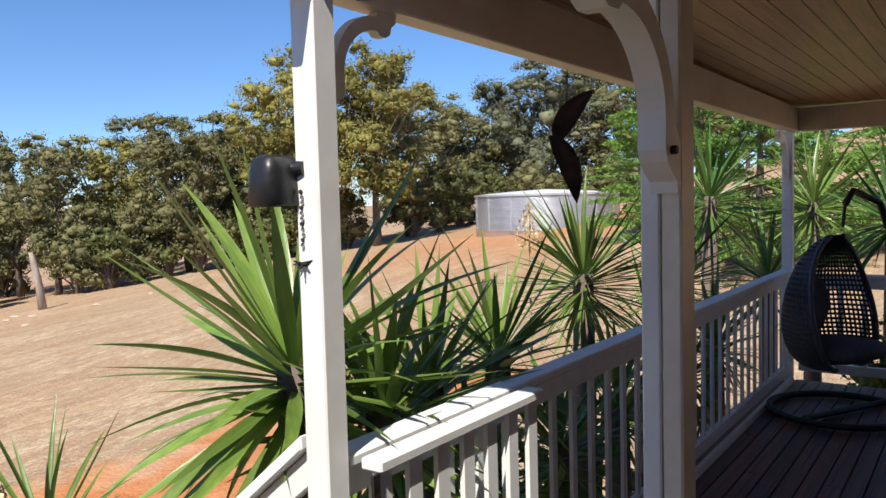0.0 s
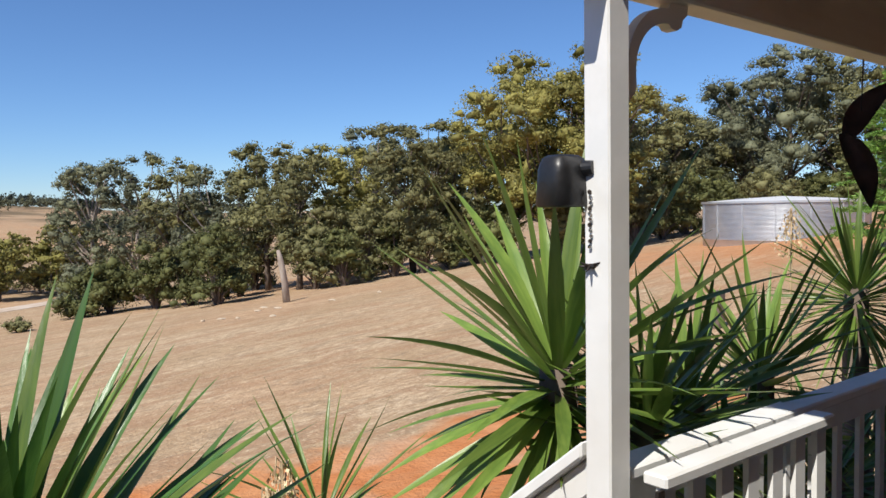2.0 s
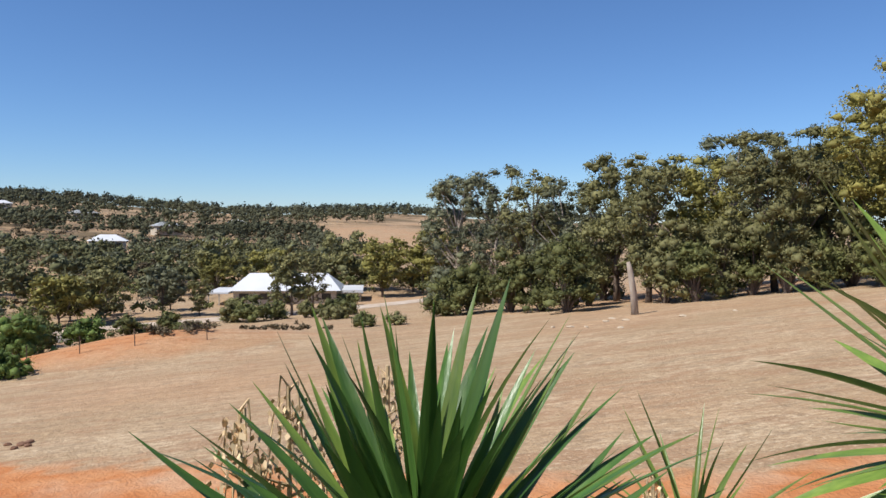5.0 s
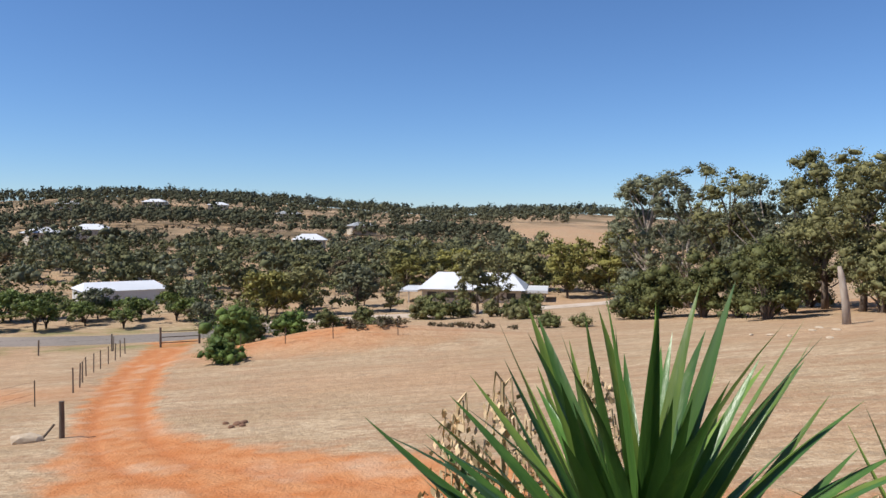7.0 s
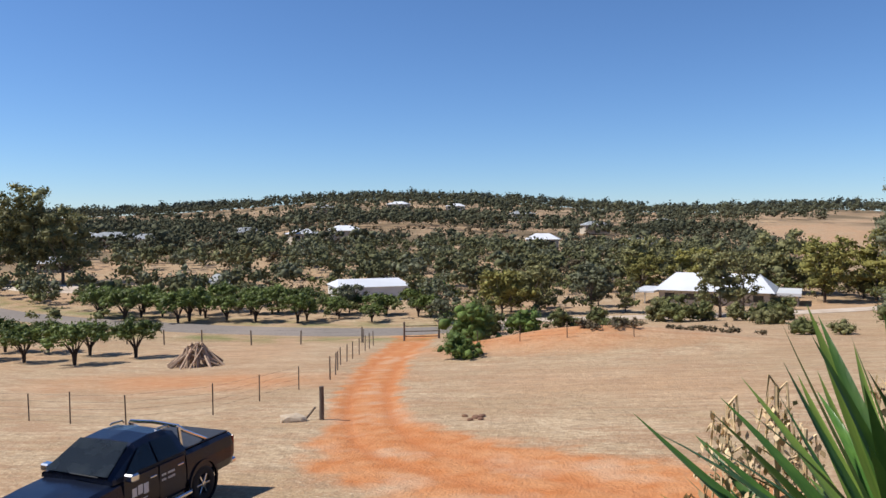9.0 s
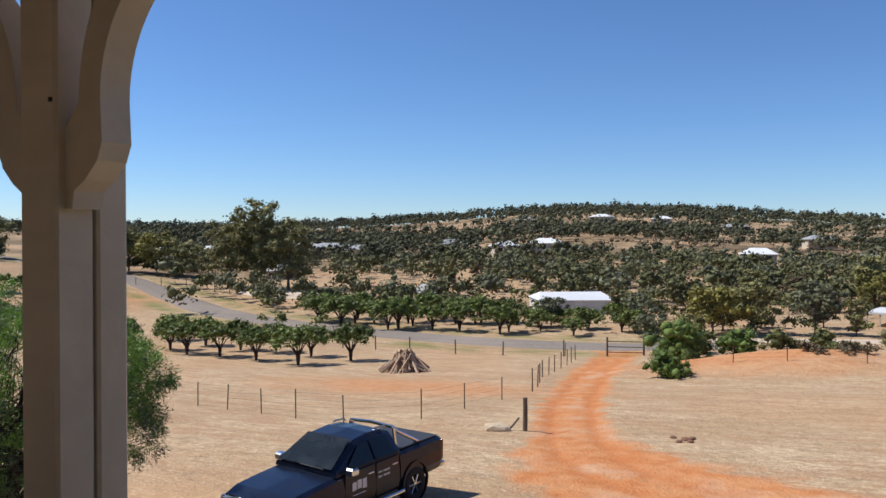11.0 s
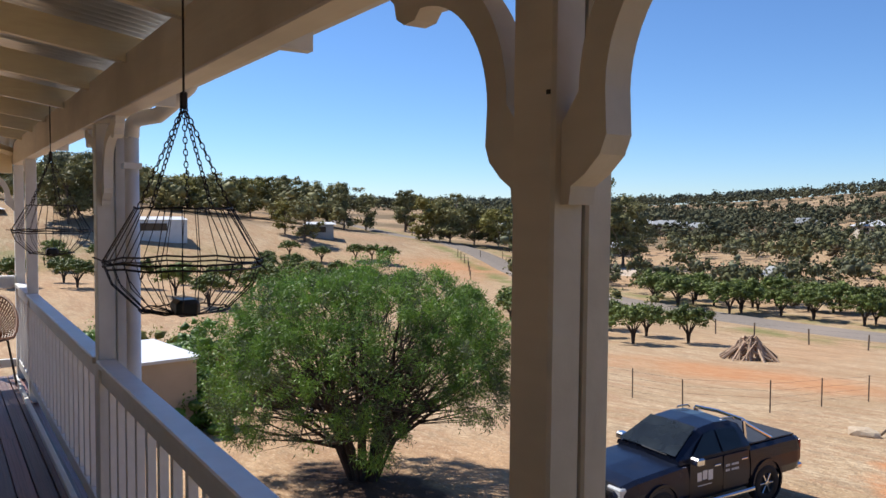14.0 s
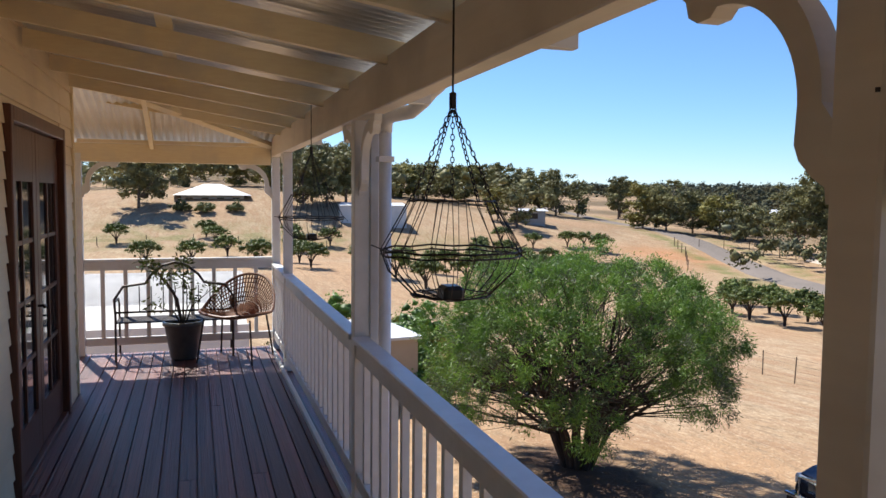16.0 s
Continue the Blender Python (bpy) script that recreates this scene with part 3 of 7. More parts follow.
# downpipe and gutter
dp = thing("downpipe", "white painted downpipe with a swan-neck bend", "downpipe", at=(-3.75, YL + 0.16, 0))
b = tube(bmesh.new(), [(0.62, 0.14, 2.37), (0.56, 0.14, 2.345), (0.44, 0.13, 2.32), (0.40, 0.10, 2.275), (0.32, 0.06, 2.23), (0.14, 0.0, 2.225), (0.03, 0.0, 2.21), (0.0, 0, 2.15)], 0.038, 12)
part("elbow", b, WHITE, dp, smooth=True)
part("pipe", tube(bmesh.new(), [(0, 0, 2.17), (0, 0, -3.3)], 0.036, 12), WHITE, dp, smooth=True)
part("pipe_clip", boxm(-0.042, -0.045, 1.98, 0.042, 0.042, 2.01), WHITE, dp)
bm = box(bmesh.new(), XE - 0.1, YL + 0.20, BL + 0.12, 3.1, YL + 0.31, BL + 0.13)
box(bm, XE - 0.1, YL + 0.31, BL + 0.12, 3.1, YL + 0.32, BL + 0.24)
box(bm, XE - 0.1, YL + 0.19, BL + 0.12, 3.1, YL + 0.20, BL + 0.24)
structure("gutter", bm, WHITE, "white painted eaves gutter", "gutter")
bm = bmesh.new()
for x in (-1.55, -3.0, -4.6, -6.2):
    box(bm, x - 0.02, YL + 0.086, BL + 0.005, x + 0.02, YL + 0.19, BL + 0.06)
structure("rafter_tail", bm, WHITE, "white painted rafter ends above the beam", "trim")
# rafters and sloping roof of the long veranda
SLOPE = 0.155
def roof_z(y):
    return BL + 0.225 + (YL + 0.085 - y) * SLOPE


for k in range(11):
    x = 1.6 - k * 0.93
    r = boxm(x - 0.022, YW + 0.01, -0.055, x + 0.022, YL + 0.14, 0.06)
    for v in r.verts:
        v.co.z += roof_z(v.co.y)
    ob = part("rafter", r, CREAM)
    tagged(ob, "cream painted timber rafter", "rafter", "veranda rafters", "structure")
for y in (0.05,):
    bt = boxm(-6.9, y - 0.04, roof_z(y) + 0.062, 2.5, y + 0.04, roof_z(y) + 0.092)
    structure("batten", bt, CREAM, "cream painted roof batten", "batten")


def corrugated(name, x0, x1, y0, y1, zf, m, label, along="y", pitch=0.076, amp=0.009, thick=0.003, category="roof"):
    n = int((x1 - x0) / pitch * 6)
    vs, fs = [], []
    for side in (0, thick):
        for i in range(n + 1):
            x = x0 + (x1 - x0) * i / n
            dz = amp * math.sin(2 * math.pi * i / 6)
            for y in (y0, y1):
                vs.append((x, y, zf(x, y) + dz + side))
    m2 = 2 * (n + 1)
    for i in range(n):
        a = 2 * i
        fs.append((a, a + 2, a + 3, a + 1))
        fs.append((m2 + a, m2 + a + 1, m2 + a + 3, m2 + a + 2))
        fs.append((a, m2 + a, m2 + a + 2, a + 2))
        fs.append((a + 1, a + 3, m2 + a + 3, m2 + a + 1))
    fs.append((0, 1, m2 + 1, m2))
    fs.append((2 * n, m2 + 2 * n, m2 + 2 * n + 1, 2 * n + 1))
    me = bpy.data.meshes.new(name)
    me.from_pydata(vs, [], fs)
    me.polygons.foreach_set("use_smooth", np.ones(len(fs), bool))
    return tagged(link(name, me, m), label, category, kind="structure")


corrugated("roof_1", -6.95, 2.9, YW - 0.2, YL + 0.22, lambda x, y: roof_z(y) + 0.105, IRON_ROOF, "corrugated galvanised iron veranda roof")


def hip_roof():
    """The end of the veranda roof: it falls to the end beam, with its ridges running down the fall."""
    ys = np.arange(-6.0, YL + 0.24, 0.0127)
    xs = np.linspace(XE - 0.32, -6.62, 10)
    X, Y = np.meshgrid(xs, ys)
    fall = BL + 0.15 + (X - XE) * 0.275
    Z = np.minimum(fall, BL + 0.225 + (YL + 0.085 - Y) * SLOPE + 0.122) + 0.009 * np.sin(Y / 0.076 * 2 * math.pi)
    n, m = X.shape
    top = np.stack([X.ravel(), Y.ravel(), Z.ravel()], 1)
    vs = np.concatenate([top, top + [0, 0, 0.004]])
    i, j = np.meshgrid(np.arange(n - 1), np.arange(m - 1), indexing="ij")
    a = (i * m + j).ravel()
    f = np.stack([a, a + 1, a + m + 1, a + m], 1)
    fs = np.concatenate([f, f[:, ::-1] + n * m])
    me = bpy.data.meshes.new("roof_2")
    me.from_pydata(vs.tolist(), [], fs.tolist())
    return tagged(link("roof_2", me, IRON_ROOF), "corrugated iron roof falling to the veranda's end", "roof", kind="structure")


hip_roof()
for y in (-3.2, -2.2, -1.2, -0.25):
    r = boxm(XE + 0.09, y - 0.022, -0.10, -6.95, y + 0.022, 0.0)
    for v in r.verts:
        v.co.z += BL + 0.13 + (v.co.x - XE) * 0.275
    tagged(part("rafter", r, CREAM), "cream painted timber rafter", "rafter", "veranda rafters", "structure")
structure("hip_rafter", tube(bmesh.new(), [(XE + 0.06, YL + 0.02, BL + 0.12), (-6.95, YW + 0.1, BL + 0.56)], 0.045, 4), CREAM, "cream painted hip rafter", "rafter")
structure("ledger", boxm(XE + 0.086, -1.0, BL + 0.112, XE + 0.13, YL - 0.012, BL + 0.15), CREAM, "cream painted timber plate on the end beam", "trim")
structure("ceiling", boxm(2.45, -3.2, 2.52, XR + 0.2, YR + 0.02, 2.55), CEILING, "varnished timber board ceiling", "ceiling")
bm = bmesh.new()
for k in range(48):
    y = -3.18 + k * 0.108
    box(bm, 2.46, y, 2.508, XR + 0.12, y + 0.104, 2.519)
tagged(part("ceiling_boards", bm, CEILING), "varnished honey-brown ceiling boards", "ceiling", kind="structure")
corrugated("roof_3", 2.44, XR + 0.35, -3.3, YR + 0.3, lambda x, y: 2.58 + (YR + 0.3 - y) * 0.1, IRON_ROOF, "corrugated iron roof over the wide veranda")

# posts of the wide veranda
BR = 2.285
e, w, d = post("veranda_post", 2.597, YR - 0.07, 2.68, YR + 0.013, -0.45, BR, "white painted slender post at the head of the steps")
LPOST = e
lb = add_bracket(e, w, 0.0, BR + 0.45, 1, BEAM_PAINT)
lb.scale = (0.72, 0.8, 0.72)
e, w, d = post("veranda_post", 2.808, YL, 2.90, YL + 0.046, -0.03, BL + 0.0, "white painted timber post with a fretwork bracket", BEAM_PAINT)
part("cover_strip", boxm(-w - 0.003, d + 0.002, 0, w - 0.003, d + 0.045, BL, bevel=0.004), WHITE, e)
add_bracket(e, -w, 0.008, BL - 0.02, -1, WHITE, thick=0.06).scale = (1.12, 1, 1)
part("bolt", tube(bmesh.new(), [(-w - 0.06, -d - 0.012, 1.86), (-w - 0.06, -d + 0.002, 1.86)], 0.009), BLACK_IRON, e)
e, w, d = post("veranda_post", XR - 0.1, YR - 0.03, XR - 0.005, YR + 0.06, -0.03, BR, "white painted corner post of the veranda")
add_bracket(e, -w, 0.0, BR + 0.02, -1)
structure("beam", boxm(2.45, YR - 0.075, BR, XR + 0.05, YR + 0.015, BR + 0.21, bevel=0.005), BEAM_PAINT, "warm white painted timber veranda beam", "beam")
structure("beam", boxm(XR - 0.075, -3.2, BR, XR + 0.02, YR - 0.08, BR + 0.208, bevel=0.005), BEAM_PAINT, "warm white painted beam across the end", "beam")
# ---------- railings ----------
def railing(label, p, q, top=1.03, pitch=0.118, bottom=0.1, wide=0.10, m=WHITE, deep=0.017):
    """A railing between two points: capping rail, side rails and square balusters. Its inner face looks to the left of p -> q."""
    p, q = Vector((*p, 0)), Vector((*q, 0))
    L = (q - p).length
    a = math.degrees(math.atan2((q - p).y, (q - p).x))
    e = thing("railing", label, "railing", "veranda railings", p, a)
    cap = boxm(0, -wide / 2, top - 0.035, L, wide / 2, top, bevel=0.006)
    part("top_rail", cap, m, e)
    part("under_rail", boxm(0, -0.022, top - 0.125, L, 0.022, top - 0.036), m, e)
    part("bottom_rail", boxm(0, -0.022, bottom, L, 0.022, bottom + 0.085, bevel=0.004), m, e)
    me = bpy.data.meshes.new("baluster")
    b = boxm(-0.021, -deep, bottom + 0.086, 0.021, deep, top - 0.126)
    b.to_mesh(me)
    b.free()
    me.materials.append(m)
    n = int(L / pitch)
    for k in range(n):
        x = (L - (n - 1) * pitch) / 2 + k * pitch
        o = link("baluster", me, None, e)
        o.location = (x, 0, 0)
    return e


RY = YL + 0.035
railing("white painted railing with square balusters along the long veranda", (-0.40, RY), (-3.83, RY), top=0.985, pitch=0.205)
railing("white painted railing with square balusters along the long veranda", (-3.925, RY), (-7.45, RY), top=0.985, pitch=0.205)
railing("white painted railing with square balusters along the long veranda", (-7.55, RY), (XE + 0.095, RY), top=0.985, pitch=0.205)
railing("white painted railing across the veranda's end", (XE + 0.045, YL - 0.005), (XE + 0.045, -0.965), top=1.06, pitch=0.235, wide=0.08)
structure("kickboard", boxm(XE + 0.1, YL - 0.045, -0.032, -0.40, YL - 0.01, 0.035, bevel=0.004), WHITE, "white painted board at the foot of the railing", "trim")
structure("kickboard", boxm(2.75, YR - 0.05, -0.032, XR - 0.11, YR - 0.015, 0.05, bevel=0.004), WHITE, "white painted board at the foot of the railing", "trim")
railing("white painted railing with square balusters along the wide veranda", (XR - 0.105, YR - 0.01), (2.69, YR - 0.01), top=1.045, pitch=0.19, deep=0.009)
railing("white painted railing across the end of the wide veranda", (XR - 0.05, -3.15), (XR - 0.05, YR - 0.08), top=1.0, pitch=0.19)
# the gate folded back against the railing
gate = thing("stair_gate", "white painted picket gate folded back against the railing", "gate", at=(2.70, YR - 0.125, 0))
part("gate_rail", boxm(0, -0.04, 1.01, 0.93, 0.035, 1.045, bevel=0.006), WHITE, gate)
part("gate_rail", boxm(0.0, -0.018, 0.20, 0.93, 0.018, 0.28, bevel=0.004), WHITE, gate)
for k in range(7):
    x = 0.04 + k * 0.14
    part("picket", boxm(x - 0.03, -0.0179, 0.10, x + 0.03, 0.0, 1.009), WHITE, gate)
part("hinge", boxm(-0.02, -0.03, 0.93, 0.006, -0.02, 1.01), BLACK_IRON, gate)
# steps down from the porch
porch = structure("landing", boxm(1.55, YL + 0.14, -0.16, 2.744, YR + 0.02, -0.034), DECK, "dark timber landing at the head of the steps", "deck")
steps = thing("steps", "timber steps with a white sloping handrail", "steps", at=(0, 0, 0))
N_STEP = 12
for k in range(N_STEP):
    part("tread", boxm(1.62, YR + 0.03 + k * 0.225, -0.24 - k * 0.185, 2.58, YR + 0.28 + k * 0.225, -0.20 - k * 0.185, bevel=0.004), DECK, steps)
S = Matrix(((1, 0, 0, 0), (0, 1, 0, 0), (0, -0.82, 1, 0), (0, 0, 0, 1)))
for x in (1.58, 2.585):
    st = part("stringer", box(bmesh.new(), 0, 0, -0.34, 0.035, 2.75, -0.06, m=S), WHITE, steps)
    st.location = (x, YR + 0.025, -0.08)
for nm, z0, z1, w in (("handrail", -0.045, 0.0, 0.05), ("under_rail", -0.15, -0.046, 0.018)):
    h = part(nm, box(bmesh.new(), -w, 0, z0, w, 2.6, z1, 0.006, m=S), WHITE, steps)
    h.location = (2.635, YR + 0.018, 1.12)
for k in range(13):
    y = YR + 0.16 + k * 0.19
    z = 1.12 - 0.82 * (y - YR - 0.018)
    part("baluster", boxm(2.617, y - 0.02, z - 0.85, 2.653, y + 0.02, z - 0.13), WHITE, steps)
part("newel", boxm(2.59, YR + 2.62, height(2.6, YR + 2.6) - 0.2, 2.68, YR + 2.71, -0.9, bevel=0.006), WHITE, steps)

# ---------- trees and plants ----------
rng = np.random.default_rng(7)


def quick_mesh(name, vs, quads=None, tris=None):
    """A mesh from arrays of corners, four-cornered faces and three-cornered faces, the latter smooth."""
    quads = np.zeros((0, 4), int) if quads is None else quads
    tris = np.zeros((0, 3), int) if tris is None else tris
    me = bpy.data.meshes.new(name)
    me.vertices.add(len(vs))
    me.vertices.foreach_set("co", np.asarray(vs).ravel().astype(np.float32))
    index = np.concatenate([quads.ravel(), tris.ravel()]).astype(np.int32)
    me.loops.add(len(index))
    me.loops.foreach_set("vertex_index", index)
    me.polygons.add(len(quads) + len(tris))
    me.polygons.foreach_set("loop_start", np.concatenate([np.arange(len(quads)) * 4, 4 * len(quads) + np.arange(len(tris)) * 3]).astype(np.int32))
    me.polygons.foreach_set("use_smooth", np.concatenate([np.zeros(len(quads), bool), np.ones(len(tris), bool)]))
    me.update()
    me.validate()
    return me


def leaf_corners(centres, normals, length, width, droop=0.0, jitter=0.35, rnd=None, facing=None):
    """Corners of kite-shaped leaves: pointing along the normals, or lying across them where facing tells how loosely."""
    rnd = rnd or rng
    n = len(centres)
    if facing is None:
        d = normals + rnd.normal(0, jitter, (n, 3))
        d[:, 2] -= droop
        d /= np.linalg.norm(d, axis=1)[:, None] + 1e-9
        u = np.cross(d, rnd.normal(0, 1, (n, 3)))
    else:
        f = normals + rnd.normal(0, facing, (n, 3))
        f /= np.linalg.norm(f, axis=1)[:, None] + 1e-9
        d = rnd.normal(0, 1, (n, 3))
        d[:, 2] -= droop
        d -= f * np.sum(d * f, axis=1)[:, None]
        d /= np.linalg.norm(d, axis=1)[:, None] + 1e-9
        u = np.cross(f, d)
    u /= np.linalg.norm(u, axis=1)[:, None] + 1e-9
    L = (length * rnd.uniform(0.6, 1.3, n))[:, None]
    W = (width * rnd.uniform(0.6, 1.3, n))[:, None]
    a, b = centres - d * L / 2, centres + d * L / 2
    c1, c2 = centres - d * L * 0.05 + u * W / 2, centres - d * L * 0.05 - u * W / 2
    return np.stack([a, c1, b, c2], 1).reshape(-1, 3)


def leaf_mesh(name, centres, normals, length, width, droop=0.0, jitter=0.35, rnd=None, facing=None):
    """Many small kite-shaped leaves, one island each."""
    vs = leaf_corners(centres, normals, length, width, droop, jitter, rnd, facing)
    return quick_mesh(name, vs, np.arange(len(vs)).reshape(-1, 4))


def clump_points(clumps, per, rnd=None, shell=0.55):
    """Points in clumps (x, y, z, rx, rz), more of them near the outside, and the way outward."""
    rnd = rnd or rng
    P, N = [], []
    for x, y, z, rx, rz in clumps:
        k = max(6, int(per * rx * rz))
        v = rnd.normal(0, 1, (k, 3))
        v /= np.linalg.norm(v, axis=1)[:, None]
        r = (shell + (1 - shell) * rnd.random(k)) * (0.85 + 0.3 * rnd.random(k))
        P.append(np.array([x, y, z]) + v * r[:, None] * np.array([rx, rx, rz]))
        N.append(v)
    return np.concatenate(P), np.concatenate(N)


def billows(clumps, rnd, k=5, size=0.5, out=0.62):
    """Each clump broken into smaller ones round its outside, most of them above."""
    res = []
    for x, y, z, rx, rz in clumps:
        for j in range(k):
            v = rnd.normal(0, 1, 3)
            v[2] = abs(v[2]) * 1.1 - 0.35
            v /= np.linalg.norm(v)
            q = rnd.uniform(0.75, 1.2)
            res.append((x + v[0] * rx * out, y + v[1] * rx * out, z + v[2] * rz * out, rx * size * q, rz * size * q * rnd.uniform(0.75, 1.0)))
    return res


_ico = bmesh.new()
bmesh.ops.create_icosphere(_ico, subdivisions=1, radius=1)
ICO_V = np.array([v.co[:] for v in _ico.verts])
ICO_F = np.array([[v.index for v in f.verts] for f in _ico.faces])
_ico.free()


def foliage(name, clumps, per, leaf, rnd, m, owner, core=0.62, ratio=0.5, floor_z=None, droop=0.5, facing=0.65):
    """Clumps of leaves (x, y, z, rx, rz): a ragged dense middle in each and many small leaves round it."""
    cl = np.array(clumps)
    n = len(cl)
    R = np.stack([cl[:, 3], cl[:, 3], cl[:, 4]], 1)
    body = cl[:, None, :3] + (ICO_V + rnd.normal(0, 0.30, (n, 12, 3))) * R[:, None, :] * core
    tri = (np.arange(n)[:, None, None] * 12 + ICO_F[None]).reshape(-1, 3)
    P, N = clump_points(clumps, per, rnd, 0.72)
    lv = leaf_corners(P, N, leaf, leaf * ratio, droop, 0.8, rnd, facing)
    vs = np.concatenate([body.reshape(-1, 3), lv])
    if floor_z is not None:
        vs[:, 2] = np.maximum(vs[:, 2], floor_z)
    me = quick_mesh(name, vs, n * 12 + np.arange(len(lv)).reshape(-1, 4), tri)
    return link(name, me, m, owner)


def gum_tree(name, label, at, tall, spread, m, bark=BARK, seed=1, lean=(0, 0), leaf=0.42, per=52, low=0.28, clumps=26, group="gum trees", core=0.50, fill=1.0):
    """Eucalypt: leaning trunk, forked limbs and a crown of separate clumps of drooping leaves."""
    r = np.random.default_rng(seed)
    z0 = height(*at)
    e = thing(name, label, "tree", group, (at[0], at[1], z0))
    fork = tall * low
    tr = tube(bmesh.new(), [(0, 0, -0.4), (lean[0] * 0.3, lean[1] * 0.3, fork * 0.5), (lean[0] * 0.7, lean[1] * 0.7, fork), (lean[0], lean[1], tall * 0.6)],
              [0.026 * tall, 0.021 * tall, 0.017 * tall, 0.007 * tall], 8)
    part("trunk", tr, bark, e, smooth=True)
    cl, lim = [], bmesh.new()
    for k in range(clumps):
        a = r.uniform(0, 2 * math.pi)
        h = r.uniform(low * 0.9, 1.0) ** 0.9
        prof = math.sin(math.pi * min(1, max(0.0, (h - low * 0.6) / (1.12 - low * 0.6)))) ** 0.7
        rad = spread * prof * r.uniform(0.25, 1.0) ** 0.6
        s = spread * r.uniform(0.17, 0.36)
        c = (lean[0] + math.cos(a) * rad, lean[1] + math.sin(a) * rad, tall * h - s * 0.4)
        cl.append((*c, s, s * r.uniform(0.6, 0.95)))
        if k % 2 == 0:
            st = (lean[0] * 0.7, lean[1] * 0.7, min(tall * 0.55, max(fork * 0.8, c[2] - rad * 0.9 - 1)))
            md = [(st[i] + c[i]) / 2 + (0.0, 0.0, -0.08 * tall * 0.3)[i] + r.normal(0, 0.03 * tall) for i in range(3)]
            tube(lim, [st, md, c], [0.010 * tall, 0.006 * tall, 0.0022 * tall], 5, cap=False)
    part("limb", lim, bark, e, smooth=True)
    for h, wide in ((low + 0.12, 0.42), (0.5, 0.50), (0.66, 0.48), (0.80, 0.36)):
        for j in range(2):
            a = r.uniform(0, 2 * math.pi)
            cl.append((lean[0] + 0.35 * spread * math.cos(a), lean[1] + 0.35 * spread * math.sin(a), tall * h, spread * wide * fill, min(spread * wide, 0.16 * tall) * fill))
    foliage("crown", billows(cl, r, 4, 0.64, 0.60), per, leaf, r, m, e, core=core, facing=1.0)
    return e


def shrub(name, label, at, tall, spread, m, seed=1, leaf=0.22, per=150, category="shrub", group="shrubs", n=9, bark=BARK):
    r = np.random.default_rng(seed)
    z0 = height(*at)
    e = thing(name, label, category, group, (at[0], at[1], z0))
    st = bmesh.new()
    cl = []
    for k in range(n):
        a, q = 2 * math.pi * k / n + r.uniform(-0.4, 0.4), r.uniform(0.15, 0.85)
        rr = spread * 0.62 * q
        s = spread * r.uniform(0.30, 0.46)
        top = tall * (1 - 0.5 * q * q) * r.uniform(0.8, 1.0)
        c = (math.cos(a) * rr, math.sin(a) * rr, max(s * 0.5, top * r.uniform(0.3, 1.0) - s * 0.6))
        cl.append((*c, s, min(s * 0.9, tall * 0.5)))
        tube(st, [(r.normal(0, 0.05), r.normal(0, 0.05), -0.2), (c[0] * 0.4, c[1] * 0.4, c[2] * 0.55), c], [0.05 * tall / 2.5, 0.03 * tall / 2.5, 0.01], 5, cap=False)
    part("stem", st, bark, e)
    foliage("foliage", billows(cl, r, 3, 0.66), per * 0.36, leaf * 0.95, r, m, e, core=0.5, floor_z=0.03, facing=0.9)
    return e


def polar(az, d):
    a = radians(az)
    return (0.9 - math.sin(a) * d, 0.6 + math.cos(a) * d)


# belt of gums beyond the paddock
GUMS = [(-14.6, 78, 13.2, 3.9, GUM_GREY, PALE_BARK), (-17.4, 75, 13.6, 3.6, GUM_GREY, PALE_BARK), (-20.2, 72, 12.4, 3.6, GUM, BARK), (-23.0, 66, 10.5, 3.6, GUM_GREY, PALE_BARK),
        (-26.2, 64, 11.6, 3.6, GUM, BARK), (-28.4, 58, 10.6, 3.4, GUM, BARK), (-31.0, 64, 11.2, 4.0, GUM_OLIVE, BARK), (-33.6, 72, 13.4, 3.6, GUM_GREY, PALE_BARK),
        (-35.8, 74, 13.6, 3.8, GUM_GREY, PALE_BARK), (-36.8, 60, 11.2, 3.8, GUM, BARK), (-39.2, 66, 12.0, 3.6, GUM, BARK), (-41.2, 70, 12.0, 3.8, GUM, BARK),
        (-44.0, 60, 13.0, 4.6, GUM_OLIVE, BARK), (-46.8, 58, 15.0, 5.2, GUM_OLIVE, BARK), (-50.2, 56, 14.6, 4.6, GUM_OLIVE, BARK), (-52.5, 62, 13.0, 4.2, GUM, BARK),
        (-55.2, 74, 12.0, 4.4, GUM, BARK), (-57.8, 78, 10.6, 4.4, GUM, BARK), (-60.6, 76, 12.4, 5.0, GUM_GREY, BARK), (-63.2, 72, 14.2, 5.0, GUM_GREY, BARK), (-66.5, 74, 13.5, 5.2, GUM, BARK), (-70.5, 78, 13.0, 5.2, GUM, BARK)]
for k, (az, d, tall, spread, m, bark) in enumerate(GUMS):
    gum_tree("gum_tree", "tall olive-green gum tree at the edge of the paddock" if bark is BARK else "grey-green gum tree with pale forked limbs", polar(az, d), tall, spread, m, bark, 30 + k,
             lean=(rng.normal(0, 0.7), rng.normal(0, 0.7)), low=0.22, clumps=40, per=130, leaf=0.22, core=0.46, fill=0.75 if bark is PALE_BARK else 1.0)
